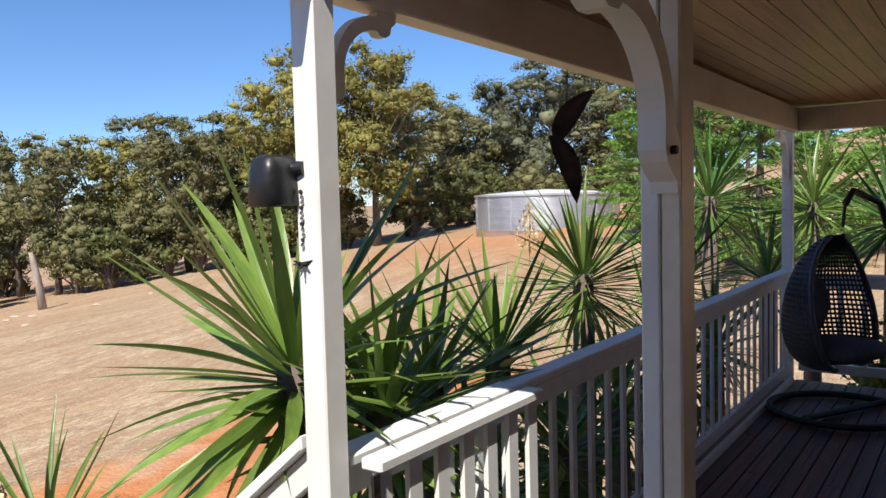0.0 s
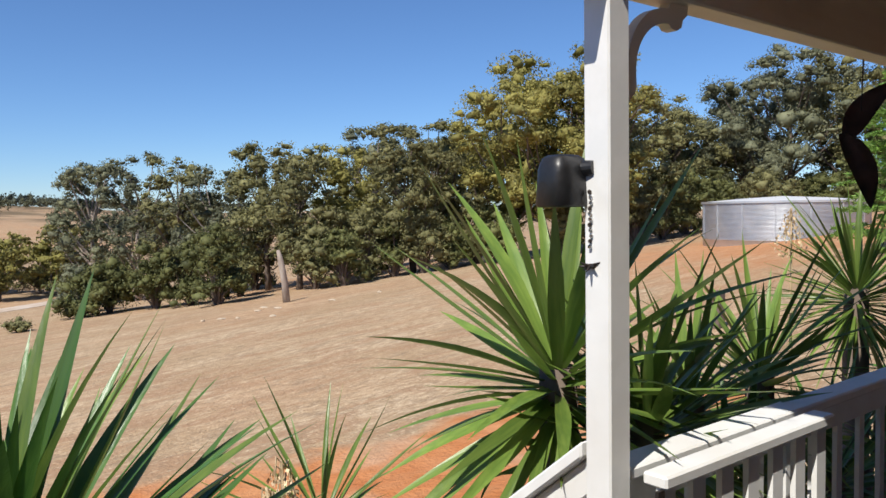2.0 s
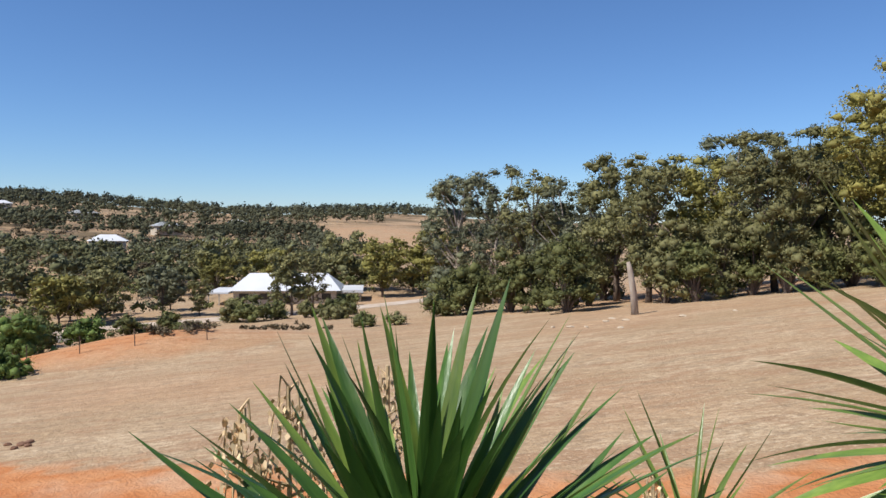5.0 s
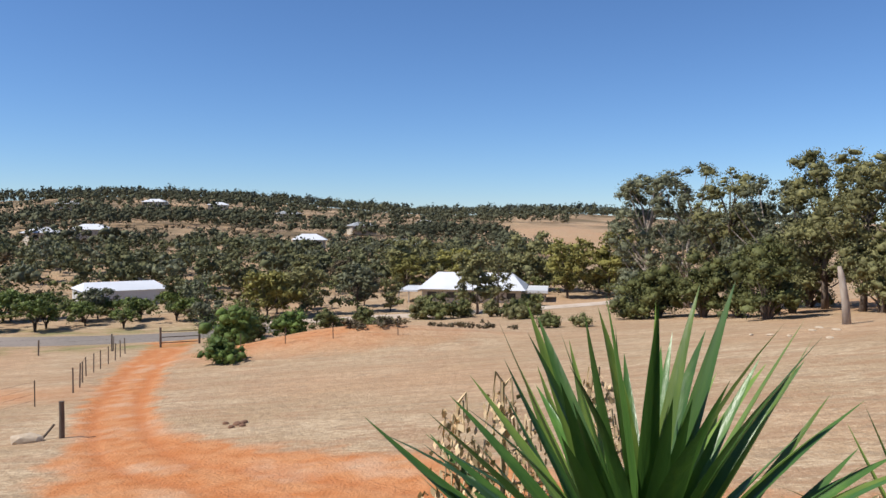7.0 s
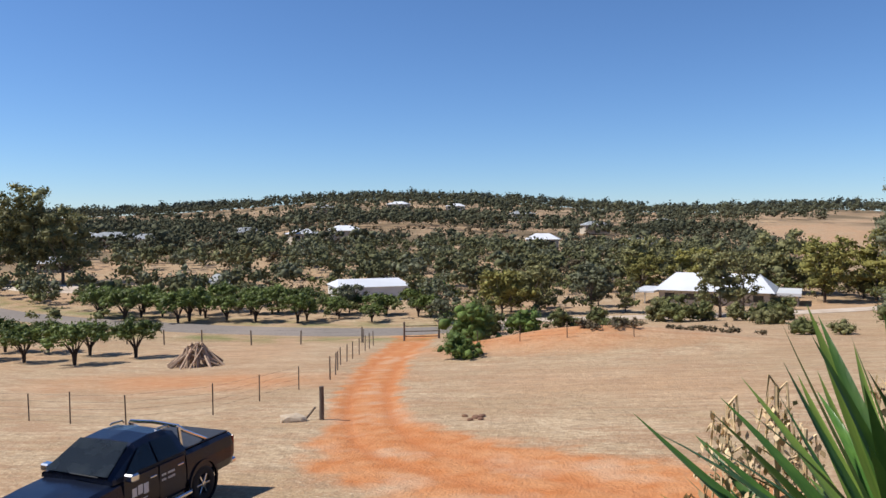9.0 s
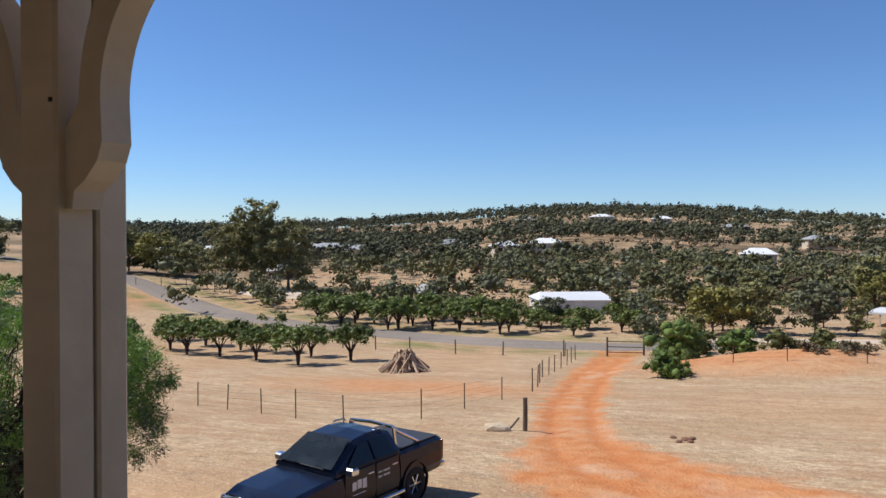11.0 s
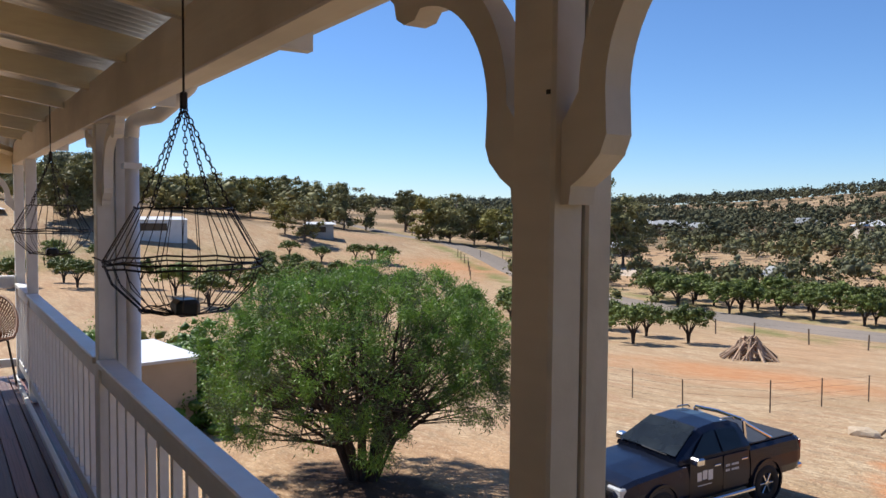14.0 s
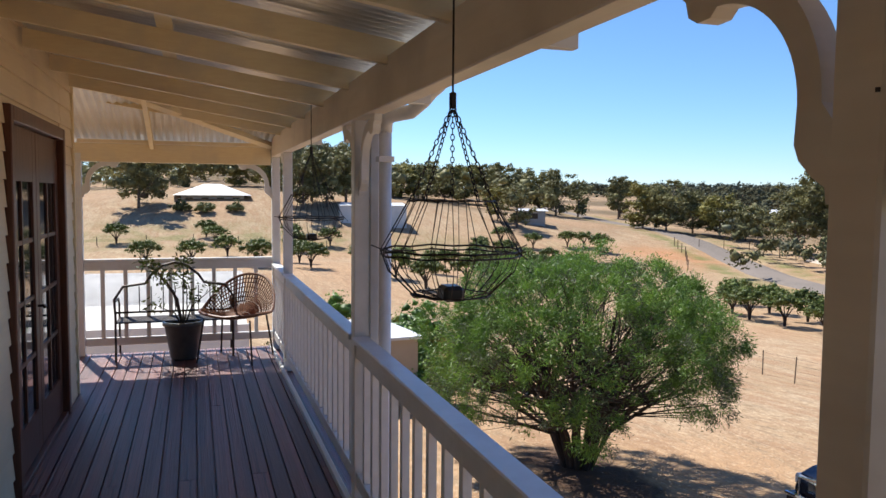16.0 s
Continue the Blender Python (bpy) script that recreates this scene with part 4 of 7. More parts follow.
UNDER = [(-15.5, 62, 5.2, 3.0, SHRUB), (-13.6, 66, 4.4, 2.6, GUM_GREY), (-18.5, 60, 5.0, 2.6, SHRUB), (-20.8, 58, 6.2, 2.6, SHRUB), (-22.6, 54, 6.2, 2.7, SHRUB), (-24.2, 60, 7.2, 2.6, GUM), (-25.2, 68, 6.0, 2.8, GUM),
         (-29.6, 56, 6.8, 2.8, GUM), (-31.6, 55, 5.6, 2.5, SHRUB), (-33.4, 58, 7.0, 2.8, GUM), (-35.4, 58, 5.8, 2.5, SHRUB), (-37.5, 57, 7.0, 2.6, GUM), (-39.4, 58, 4.6, 2.4, SHRUB), (-41.4, 60, 6.2, 2.8, GUM),
         (-43.2, 57, 5.0, 2.6, SHRUB), (-48.0, 58, 6.0, 2.6, GUM), (-52.8, 60, 6.4, 3.0, GUM), (-54.8, 62, 6.2, 3.0, SHRUB), (-56.4, 66, 6.0, 3.0, SHRUB), (-58.8, 68, 6.0, 3.0, SHRUB), (-62.0, 64, 5.5, 3.0, GUM), (-64.5, 70, 4.6, 3.2, SHRUB), (-67.0, 68, 4.6, 3.2, SHRUB), (-69.5, 70, 4.6, 3.2, GUM)]
for k, (az, d, tall, spread, m) in enumerate(UNDER):
    shrub("bush", "dense olive bush under the gum trees", polar(az, d), tall, spread, m, 90 + k, leaf=0.2, per=460, n=28, group="bushes under the gums")
for k, (az, d, tall, spread) in enumerate([(-73.5, 84, 10, 4.6), (-76.5, 78, 9, 4.4), (-79.5, 86, 10, 4.8), (-83.0, 82, 9.5, 4.6), (-87.0, 84, 10, 4.8)]):
    gum_tree("gum_tree", "dark olive gum tree on the eastern slope", polar(az, d), tall, spread, GUM, BARK, 180 + k, low=0.18, clumps=24, per=120, leaf=0.3, group="eastern gums")
# dead trunk and fallen log
dead = thing("dead_trunk", "bare pale grey dead tree trunk", "tree trunk", at=(*polar(-27.4, 46.5), height(*polar(-27.4, 46.5))))
part("trunk", tube(bmesh.new(), [(0.1, 0, -0.3), (0.0, 0.05, 1.2), (-0.28, 0, 2.6), (-0.35, 0.1, 3.1)], [0.24, 0.20, 0.17, 0.10], 9), PALE_BARK, dead, smooth=True)
# bright conifers by the tank
def conifer(at, tall, spread, seed, m=CONIFER):
    r = np.random.default_rng(seed)
    e = thing("conifer", "bright green conifer with layered feathery branches", "tree", "conifers", (*at, height(*at)))
    part("trunk", tube(bmesh.new(), [(0, 0, -0.3), (0.05, 0, tall * 0.5), (0, 0, tall)], [0.17, 0.11, 0.02], 7), BARK, e)
    P, N, lim = [], [], bmesh.new()
    for k in range(int(tall * 17)):
        h = r.uniform(0.06, 0.99)
        a = r.uniform(0, 2 * math.pi)
        L = spread * (1 - h) ** 0.8 * r.uniform(0.75, 1.1) + 0.15
        n = int(150 * L / spread) + 40
        t = r.uniform(0.15, 1.0, n)
        droop = 0.18 * L
        x, y = np.cos(a) * L * t, np.sin(a) * L * t
        z = h * tall + 0.25 * L * t - droop * t * t * 1.4
        w = (1.05 - t) * 0.35 * L * r.uniform(-1, 1, n)
        P.append(np.stack([x - np.sin(a) * w, y + np.cos(a) * w, z + r.normal(0, 0.05, n)], 1))
        N.append(np.tile([math.cos(a), math.sin(a), 0.1], (n, 1)))
        if k % 3 == 0:
            tube(lim, [(0, 0, h * tall), (math.cos(a) * L * 0.6, math.sin(a) * L * 0.6, h * tall + 0.06 * L)], [0.03, 0.008], 4, cap=False)
    part("limb", lim, BARK, e)
    link("crown", leaf_mesh("crown", np.concatenate(P), np.concatenate(N), 0.26, 0.045, 0.1, 0.5, r), m, e)


for k, (az, d, tall, spread) in enumerate([(-69.5, 36, 8.0, 3.0), (-73.5, 27, 6.6, 2.8), (-77.5, 24, 5.4, 2.8), (-81.5, 26, 6.0, 3.0), (-86, 27, 5.2, 3.0)]):
    conifer(polar(az, d), tall, spread, 300 + k)

# ---------- yuccas round the veranda ----------
def yucca_leaf_mesh(L, W, bend, m):
    n, vs, fs = 9, [], []
    for i in range(n):
        t = i / (n - 1)
        w = W * (0.55 + 0.45 * min(1, t / 0.35)) * (1 - max(0, (t - 0.42) / 0.58) ** 1.5) * 0.5
        x = bend * L * t * t
        z = L * t * (1 - 0.25 * bend * t)
        vs += [(x - 0.30 * w, -w, z), (x, 0, z), (x - 0.30 * w, w, z)]
    for i in range(n - 1):
        a = i * 3
        fs += [(a, a + 1, a + 4, a + 3), (a + 1, a + 2, a + 5, a + 4)]
    me = bpy.data.meshes.new("leaf")
    me.from_pydata(vs, [], fs)
    me.polygons.foreach_set("use_smooth", np.ones(len(fs), bool))
    me.materials.append(m)
    return me


LEAVES = {m.name: [yucca_leaf_mesh(1.0, w, b, m) for w, b in ((0.075, 0.04), (0.068, 0.12), (0.08, 0.2), (0.07, -0.05))] for m in (YUCCA_LEAF, YUCCA_PALE)}
STALK_DRY = mat("dry_leaf", (0.34, 0.24, 0.13), (0.22, 0.15, 0.08), 6, 0.8, obrand=0.2)


def yucca(at, zc, L, n, seed, m=YUCCA_LEAF, label="", up=0.35, wide=1.0, stack=0.0, tip=0.2):
    """A yucca head on its stem: stiff sword leaves in all directions, each a part."""
    r = np.random.default_rng(seed)
    z0 = height(*at)
    e = thing("yucca", label or "green spiky yucca beside the veranda", "yucca", "yuccas", (*at, zc))
    part("stem", tube(bmesh.new(), [(0.05, 0.02, z0 - zc - 0.2), (0.0, 0.0, (z0 - zc) * 0.5), (0, 0, 0.12)], [0.13, 0.09, 0.07], 9), BARK, e, smooth=True)
    for k in range(n):
        g = (k + 0.5) / n
        el = math.asin(max(-0.55, min(0.995, 1 - g * (1 + up)))) + r.normal(0, 0.08)
        az = k * 2.399963 + r.normal(0, 0.15)
        me = LEAVES[YUCCA_PALE.name if r.random() < 0.3 else m.name][int(r.integers(0, 4))]
        s = L * r.uniform(0.8, 1.1) * (0.86 + tip * math.sin(max(0, el)))
        o = link("leaf", me, None, e)
        out = Vector((math.cos(az) * math.cos(el), math.sin(az) * math.cos(el), math.sin(el)))
        # turn the blade so that its hollow face looks up
        x_axis = Vector((-math.cos(az) * math.sin(el), -math.sin(az) * math.sin(el), math.cos(el))) * -1
        y_axis = out.cross(x_axis)
        rot = Matrix((x_axis, y_axis, out)).transposed().to_4x4() @ Matrix.Rotation(r.normal(0, 0.35), 4, "Z")
        base = out * 0.05 + Vector((0, 0, 0.10 - (0.14 + stack) * g))
        o.matrix_basis = Matrix.Translation(base) @ rot @ Matrix.Diagonal((s, s * wide, s, 1))
    return e


yucca((1.28, 2.26), 0.85, 0.80, 300, 1, YUCCA_LEAF, "large dark green yucca growing beyond the veranda steps", up=0.45, wide=0.95, stack=0.24, tip=-0.05)
yucca((3.12, 2.58), 1.04, 0.84, 96, 2, YUCCA_PALE, "large yucca with arching green leaves behind the veranda post", up=0.8, wide=0.95)
yucca((3.42, 2.42), 0.82, 0.66, 80, 3, YUCCA_PALE, "yucca growing against the railing", up=0.6, wide=1.1)
yucca((4.0, 2.62), 0.75, 0.62, 80, 4, YUCCA_PALE, "pale green yucca beyond the railing", up=0.8)
yucca((4.75, 2.7), 0.78, 0.74, 90, 5, YUCCA_PALE, "pale green yucca beyond the railing", up=0.8, wide=0.8)
yucca((5.97, 2.75), 1.10, 0.66, 150, 6, YUCCA_PALE, "round-headed pale green yucca beyond the railing", up=0.8, wide=0.6)
yucca((8.9, 2.75), 1.60, 0.85, 90, 7, YUCCA_LEAF, "dark yucca at the corner of the veranda", up=0.8, wide=0.6)
yucca((7.6, 2.65), 0.95, 0.75, 70, 8, YUCCA_LEAF, "dark yucca beside the railing", up=0.6, wide=0.6)
yucca((6.8, 2.55), 0.55, 0.7, 60, 14, YUCCA_LEAF, "dark yucca beside the railing", up=0.6, wide=0.6)
yucca((10.9, 2.15), 1.50, 0.95, 90, 9, YUCCA_PALE, "tall pale yucca past the corner post", up=0.8, wide=0.6)
yucca((10.3, 1.3), 1.35, 1.0, 90, 10, YUCCA_LEAF, "tall dark yucca past the end railing", up=0.8, wide=0.6)
yucca((9.9, 0.4), 1.1, 0.9, 70, 11, YUCCA_LEAF, "tall dark yucca past the end railing", up=0.8, wide=0.6)
yucca((9.8, 2.4), 0.75, 0.85, 70, 15, YUCCA_LEAF, "dark yucca past the corner post", up=0.6, wide=0.6)
yucca((2.56, 3.32), 0.42, 0.52, 46, 12, YUCCA_PALE, "small yucca in the red soil below the veranda", up=0.5, wide=0.6)


for k, (x, y, zc, L) in enumerate([(3.3, 2.55, 0.2, 0.6), (4.2, 2.5, 0.25, 0.62), (5.1, 2.5, 0.2, 0.65), (5.9, 2.48, 0.25, 0.65), (7.3, 2.5, 0.2, 0.65), (8.2, 2.5, 0.3, 0.7)]):
    yucca((x, y), zc, L, 64, 60 + k, YUCCA_LEAF, "low dark yucca in the shade behind the railing", up=0.7, wide=0.9)


for k, (x, y, top, sp) in enumerate([(10.2, 1.2, 1.15, 1.0), (10.4, -0.4, 1.2, 1.1), (10.3, -1.9, 1.1, 1.1), (4.5, 2.95, 0.55, 0.62), (5.5, 2.95, 0.6, 0.62), (6.5, 2.95, 0.65, 0.62), (7.6, 2.95, 0.7, 0.62), (8.6, 3.0, 0.8, 0.65)]):
    shrub("bush", "dark green bush close behind the veranda railing", (x, y), top - height(x, y), sp, CITRUS, 560 + k, leaf=0.10, per=1500, n=16, group="bushes behind the railing")


def dry_flower(at, z1, tall, seed):
    r = np.random.default_rng(seed)
    e = thing("dry_flower_stalk", "dried straw-coloured yucca flower stalk", "flower", "dried flower stalks", (*at, height(*at)))
    h = z1 - height(*at)
    b = tube(bmesh.new(), [(0, 0, -0.1), (0.02, 0.01, h * 0.5), (0.0, 0, h)], [0.02, 0.014, 0.006], 6)
    for k in range(12):
        z = h - tall * r.random()
        a = r.uniform(0, 6.28)
        L = 0.02 + 0.05 * (h - z) / tall
        tube(b, [(0, 0, z), (math.cos(a) * L, math.sin(a) * L, z + 0.03), (math.cos(a) * L * 1.3, math.sin(a) * L * 1.3, z - 0.05)], [0.005, 0.004, 0.003], 4, cap=False)
    part("stalk", b, YUCCA_DRY, e)
    z = h - tall * r.random(170)
    a = r.uniform(0, 6.28, 170)
    L = (0.03 + 0.06 * (h - z) / tall) * r.uniform(0.4, 1.4, 170)
    P = np.stack([np.cos(a) * L, np.sin(a) * L, z - 0.03], 1)
    tagged(link("petals", leaf_mesh("petals", P, np.tile([0, 0, -1.0], (170, 1)), 0.024, 0.016, 0.6, 0.5, r), YUCCA_DRY, e), kind="stuff")


for k, (x, y, z1, tl) in enumerate([(1.02, 2.72, 1.32, 0.3), (0.90, 2.66, 1.28, 0.3), (1.30, 2.85, 1.34, 0.28), (0.96, 2.8, 1.12, 0.3), (1.12, 2.95, 1.16, 0.3), (2.38, 3.3, 0.80, 0.26), (2.28, 3.2, 0.74, 0.22), (3.5, 2.75, 1.28, 0.25), (5.95, 3.15, 1.72, 0.3)]):
    dry_flower((x, y), z1, tl, 60 + k)

# ---------- the round shrub tree below the veranda ----------
def willow_tree(at, tall, spread):
    """Round tree: many dark stems fanning from the ground, an open middle and a dome of separate leafy tufts."""
    r = np.random.default_rng(5)
    e = thing("round_tree", "round willow-leaved tree with many dark stems", "tree", at=(*at, height(*at)))
    st, tufts, grey = bmesh.new(), [], []
    n = 118
    for k in range(n):
        th = math.acos(1 - 1.38 * (k + 0.5) / n) + r.normal(0, 0.06)
        a = k * 2.399963 + r.normal(0, 0.15)
        R = r.uniform(0.78, 1.0)
        c = np.array([0.86 * spread * R * math.sin(th) * math.cos(a), 0.86 * spread * R * math.sin(th) * math.sin(a), 0.53 * tall + 0.375 * tall * R * math.cos(th) - (0.25 if th > 1.7 else 0.0)])
        if k % 4 == 0:
            foot = np.array([math.cos(a) * 0.15, math.sin(a) * 0.15, -0.3])
            m1 = np.array([c[0] * 0.24, c[1] * 0.24, 0.17 * tall])
            m2 = np.array([c[0] * 0.58, c[1] * 0.58, 0.24 * tall + 0.52 * (c[2] - 0.24 * tall)]) + r.normal(0, 0.10, 3)
            tube(st, [foot, m1, m2, c * 0.97], [0.070, 0.048, 0.028, 0.008], 6, cap=False)
            last = (m1, m2)
        for j in range(3):
            f = r.uniform(0.2, 1.0)
            p = last[0] + (last[1] - last[0]) * f
            tip = c + r.normal(0, 0.28, 3)
            tube(st, [p, (p + tip) / 2 + r.normal(0, 0.14, 3), tip], [0.020, 0.013, 0.004], 4, cap=False)
        size = r.uniform(0.36, 0.60) * (0.85 if th > 1.7 else 1.0)
        out = c - np.array([0, 0, 0.40 * tall])
        out /= np.linalg.norm(out)
        for j in range(16):
            v = r.normal(0, 1, 3) + out * 0.7
            v /= np.linalg.norm(v)
            # duller tufts, mostly low: leaf variety, plus underside shade put into the colour
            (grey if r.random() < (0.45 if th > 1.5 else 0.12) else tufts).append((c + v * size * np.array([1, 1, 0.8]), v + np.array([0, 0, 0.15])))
    part("stem", st, DARK_BARK, e, smooth=True)
    for cc, m in ((tufts, WILLOW), (grey, WILLOW_GREY_SHADE)):
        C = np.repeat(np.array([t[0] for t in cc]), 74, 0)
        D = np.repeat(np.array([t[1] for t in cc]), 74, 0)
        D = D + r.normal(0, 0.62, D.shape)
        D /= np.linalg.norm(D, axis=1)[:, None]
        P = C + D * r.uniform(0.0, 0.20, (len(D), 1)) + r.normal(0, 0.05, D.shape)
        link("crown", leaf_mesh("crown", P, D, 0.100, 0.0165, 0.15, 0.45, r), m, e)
    return e


willow_tree((-13.62, 7.72), 4.6, 3.42)

# ---------- orchard, hedges and bushes by the gate ----------
def orchard_tree(seed, tall=3.1, spread=2.0, m=CITRUS):
    r = np.random.default_rng(seed)
    e = thing("orchard_tree", "small round-headed green orchard tree", "tree", "orchard trees")
    st, cl = bmesh.new(), []
    for k in range(18):
        a, q = k * 2.4 + r.normal(0, 0.2), math.sqrt((k + 0.5) / 18)
        c = (math.cos(a) * spread * 0.72 * q, math.sin(a) * spread * 0.72 * q, tall * (0.72 - 0.24 * q * q + r.normal(0, 0.035)))
        if k % 2:
            tube(st, [(0, 0, -0.2), (c[0] * 0.1, c[1] * 0.1, tall * 0.22), (c[0] * 0.5, c[1] * 0.5, tall * 0.45), c], [0.085, 0.06, 0.035, 0.012], 5, cap=False)
        cl.append((*c, spread * 0.40, spread * 0.34))
    part("trunk", st, DARK_BARK, e)
    foliage("crown", billows(cl, r, 3, 0.62), 170, 0.19, r, m, e, core=0.5, facing=0.9)
    return e


proto = [orchard_tree(400 + k) for k in range(3)]
spots = [(-53.8, 45.3, 1.0), (-50.1, 45.7, 1.05), (-45.3, 45.2, 1.0), (-39.9, 44.3, 1.12), (-38.9, 49.4, 1.1), (-52.4, 50.2, 1.0), (-48.7, 50.9, 1.0), (-43.9, 50.2, 1.0), (-57.5, 46.5, 1.0), (-61.5, 44.0, 1.0), (-58, 51, 1.0), (-66, 47, 1.0), (-64, 52, 1.0)]
for az, d in ((95.3, 117), (89.4, 121), (88.8, 116), (83.5, 120), (83.2, 112), (82.2, 80), (80.7, 118), (69.6, 124), (68.0, 135), (65.7, 132), (68.1, 114), (63.2, 136), (62.0, 138), (60.8, 135), (66.5, 115), (78.3, 82), (76.0, 76), (73.8, 70), (90.5, 84), (86.0, 80), (75.5, 92), (73.0, 86), (70.8, 80), (68.9, 76), (71.8, 98), (69.5, 94), (67.5, 88), (66.2, 82), (70.0, 108), (68.0, 104), (65.5, 98), (64.2, 92), (66.5, 112), (63.0, 104), (64.6, 118), (62.4, 112), (67.8, 120), (69.6, 118), (61.0, 96), (62.2, 90), (63.6, 84), (65.0, 76), (60.0, 88), (88.0, 104), (93.5, 88), (83.0, 86)):
    x, y = polar(az, d)
    spots.append((x, y, 0.92 + 0.2 * rng.random()))
for az in np.arange(17.5, 42, 0.8):
    d = 80 + 16 * rng.random() + (6 if az > 33 else 0)
    spots.append((*polar(az + rng.normal(0, 0.4), d), 0.75 + 0.2 * rng.random() if 19 < az < 27.5 else 0.95 + 0.5 * rng.random()))
for k, (x, y, s) in enumerate(spots):
    src = proto[k % 3]
    m = pose(x, y, height(x, y), 0, 0, float(rng.uniform(0, 360)))
    if k < 3:
        src.matrix_basis = m
        src.scale = (s, s, s)
    else:
        o = copy_thing(src, m)
        o.scale = (s, s, s)
for k, (x, y, tall, sp, m) in enumerate([(-12.0, 45.0, 1.8, 1.9, GREEN_BUSH), (-13.9, 54.7, 3.5, 2.9, GREEN_BUSH), (-11.4, 63.0, 3.0, 2.6, GREEN_BUSH), (-8.9, 65.5, 2.7, 2.0, SHRUB), (-14.6, 62.5, 3.2, 2.0, SHRUB), (-6.4, 70.3, 2.2, 1.7, SHRUB), (0.2, 76.7, 2.8, 2.5, SHRUB), (2.6, 77.4, 2.4, 1.7, SHRUB), (5.4, 76.5, 2.1, 1.5, GUM), (11.1, 92.1, 2.2, 2.1, SHRUB), (8.2, 55.2, 1.3, 1.4, SHRUB), (10.4, 54.6, 1.1, 1.2, GUM), (-22.5, 76, 4.6, 2.2, GUM_GREY), (-16.5, 66, 4.0, 2.4, SHRUB),
                                          (-4.5, 66, 1.3, 2.0, SHRUB), (7.5, 70, 1.6, 2.0, GUM), (15.5, 60, 3.8, 2.7, SHRUB), (8.5, 76, 2.2, 2.6, SHRUB), (-1.5, 78, 2.4, 2.2, GUM),
                                          (-136.0, 2.0, 2.4, 2.6, SHRUB), (-137.0, 7.0, 2.2, 2.4, SHRUB), (-137.5, -2.0, 2.2, 2.4, SHRUB), (-20.5, 6.5, 1.5, 1.6, WILLOW), (-24.0, 10.0, 1.6, 1.8, SHRUB), (-27.5, 5.0, 1.7, 1.9, WILLOW), (-19.0, 3.2, 1.3, 1.5, CITRUS), (-24.5, 6.6, 2.6, 1.7, WILLOW), (-28.0, 8.4, 2.9, 1.9, WILLOW), (-22.5, 5.6, 1.6, 1.4, CITRUS), (-30.5, 7.2, 2.9, 1.8, GUM_OLIVE), (-26.0, 9.2, 2.5, 1.6, GUM_OLIVE), (-33.5, 6.0, 3.0, 2.0, WILLOW), (-35, 9.5, 2.0, 2.0, SHRUB), (-31, 9, 1.6, 2.0, SHRUB), (-23.5, 2.5, 1.5, 1.5, SHRUB)]):
    shrub("bush", "dense green bush in dry ground", (x, y), tall, sp, m, 150 + k, leaf=0.125 if y < 56 else 0.22, per=620 if y < 56 else 300, n=20, group="bushes")
RED_SHRUB = mat("dry_reddish_shrub", (0.150, 0.105, 0.052), (0.085, 0.070, 0.036), 0.8, 0.7, island=0.35, obrand=0.25, translucent=0.15)
for k in range(22):
    x, y = ((-4.4, 49.9), (-3.2, 50.2), (-2.1, 53.0), (0.1, 53.5), (2.2, 54.0), (-5.4, 50.4), (4.2, 53.5))[k % 7]
    x, y = x + 0.7 * rng.normal(), y + 0.4 * rng.normal()
    shrub("low_shrub", "low dry reddish shrub on the bank", (x, y), 0.45 + 0.4 * rng.random(), 0.75, RED_SHRUB, 220 + k, leaf=0.13, per=500, n=5, group="low shrubs")

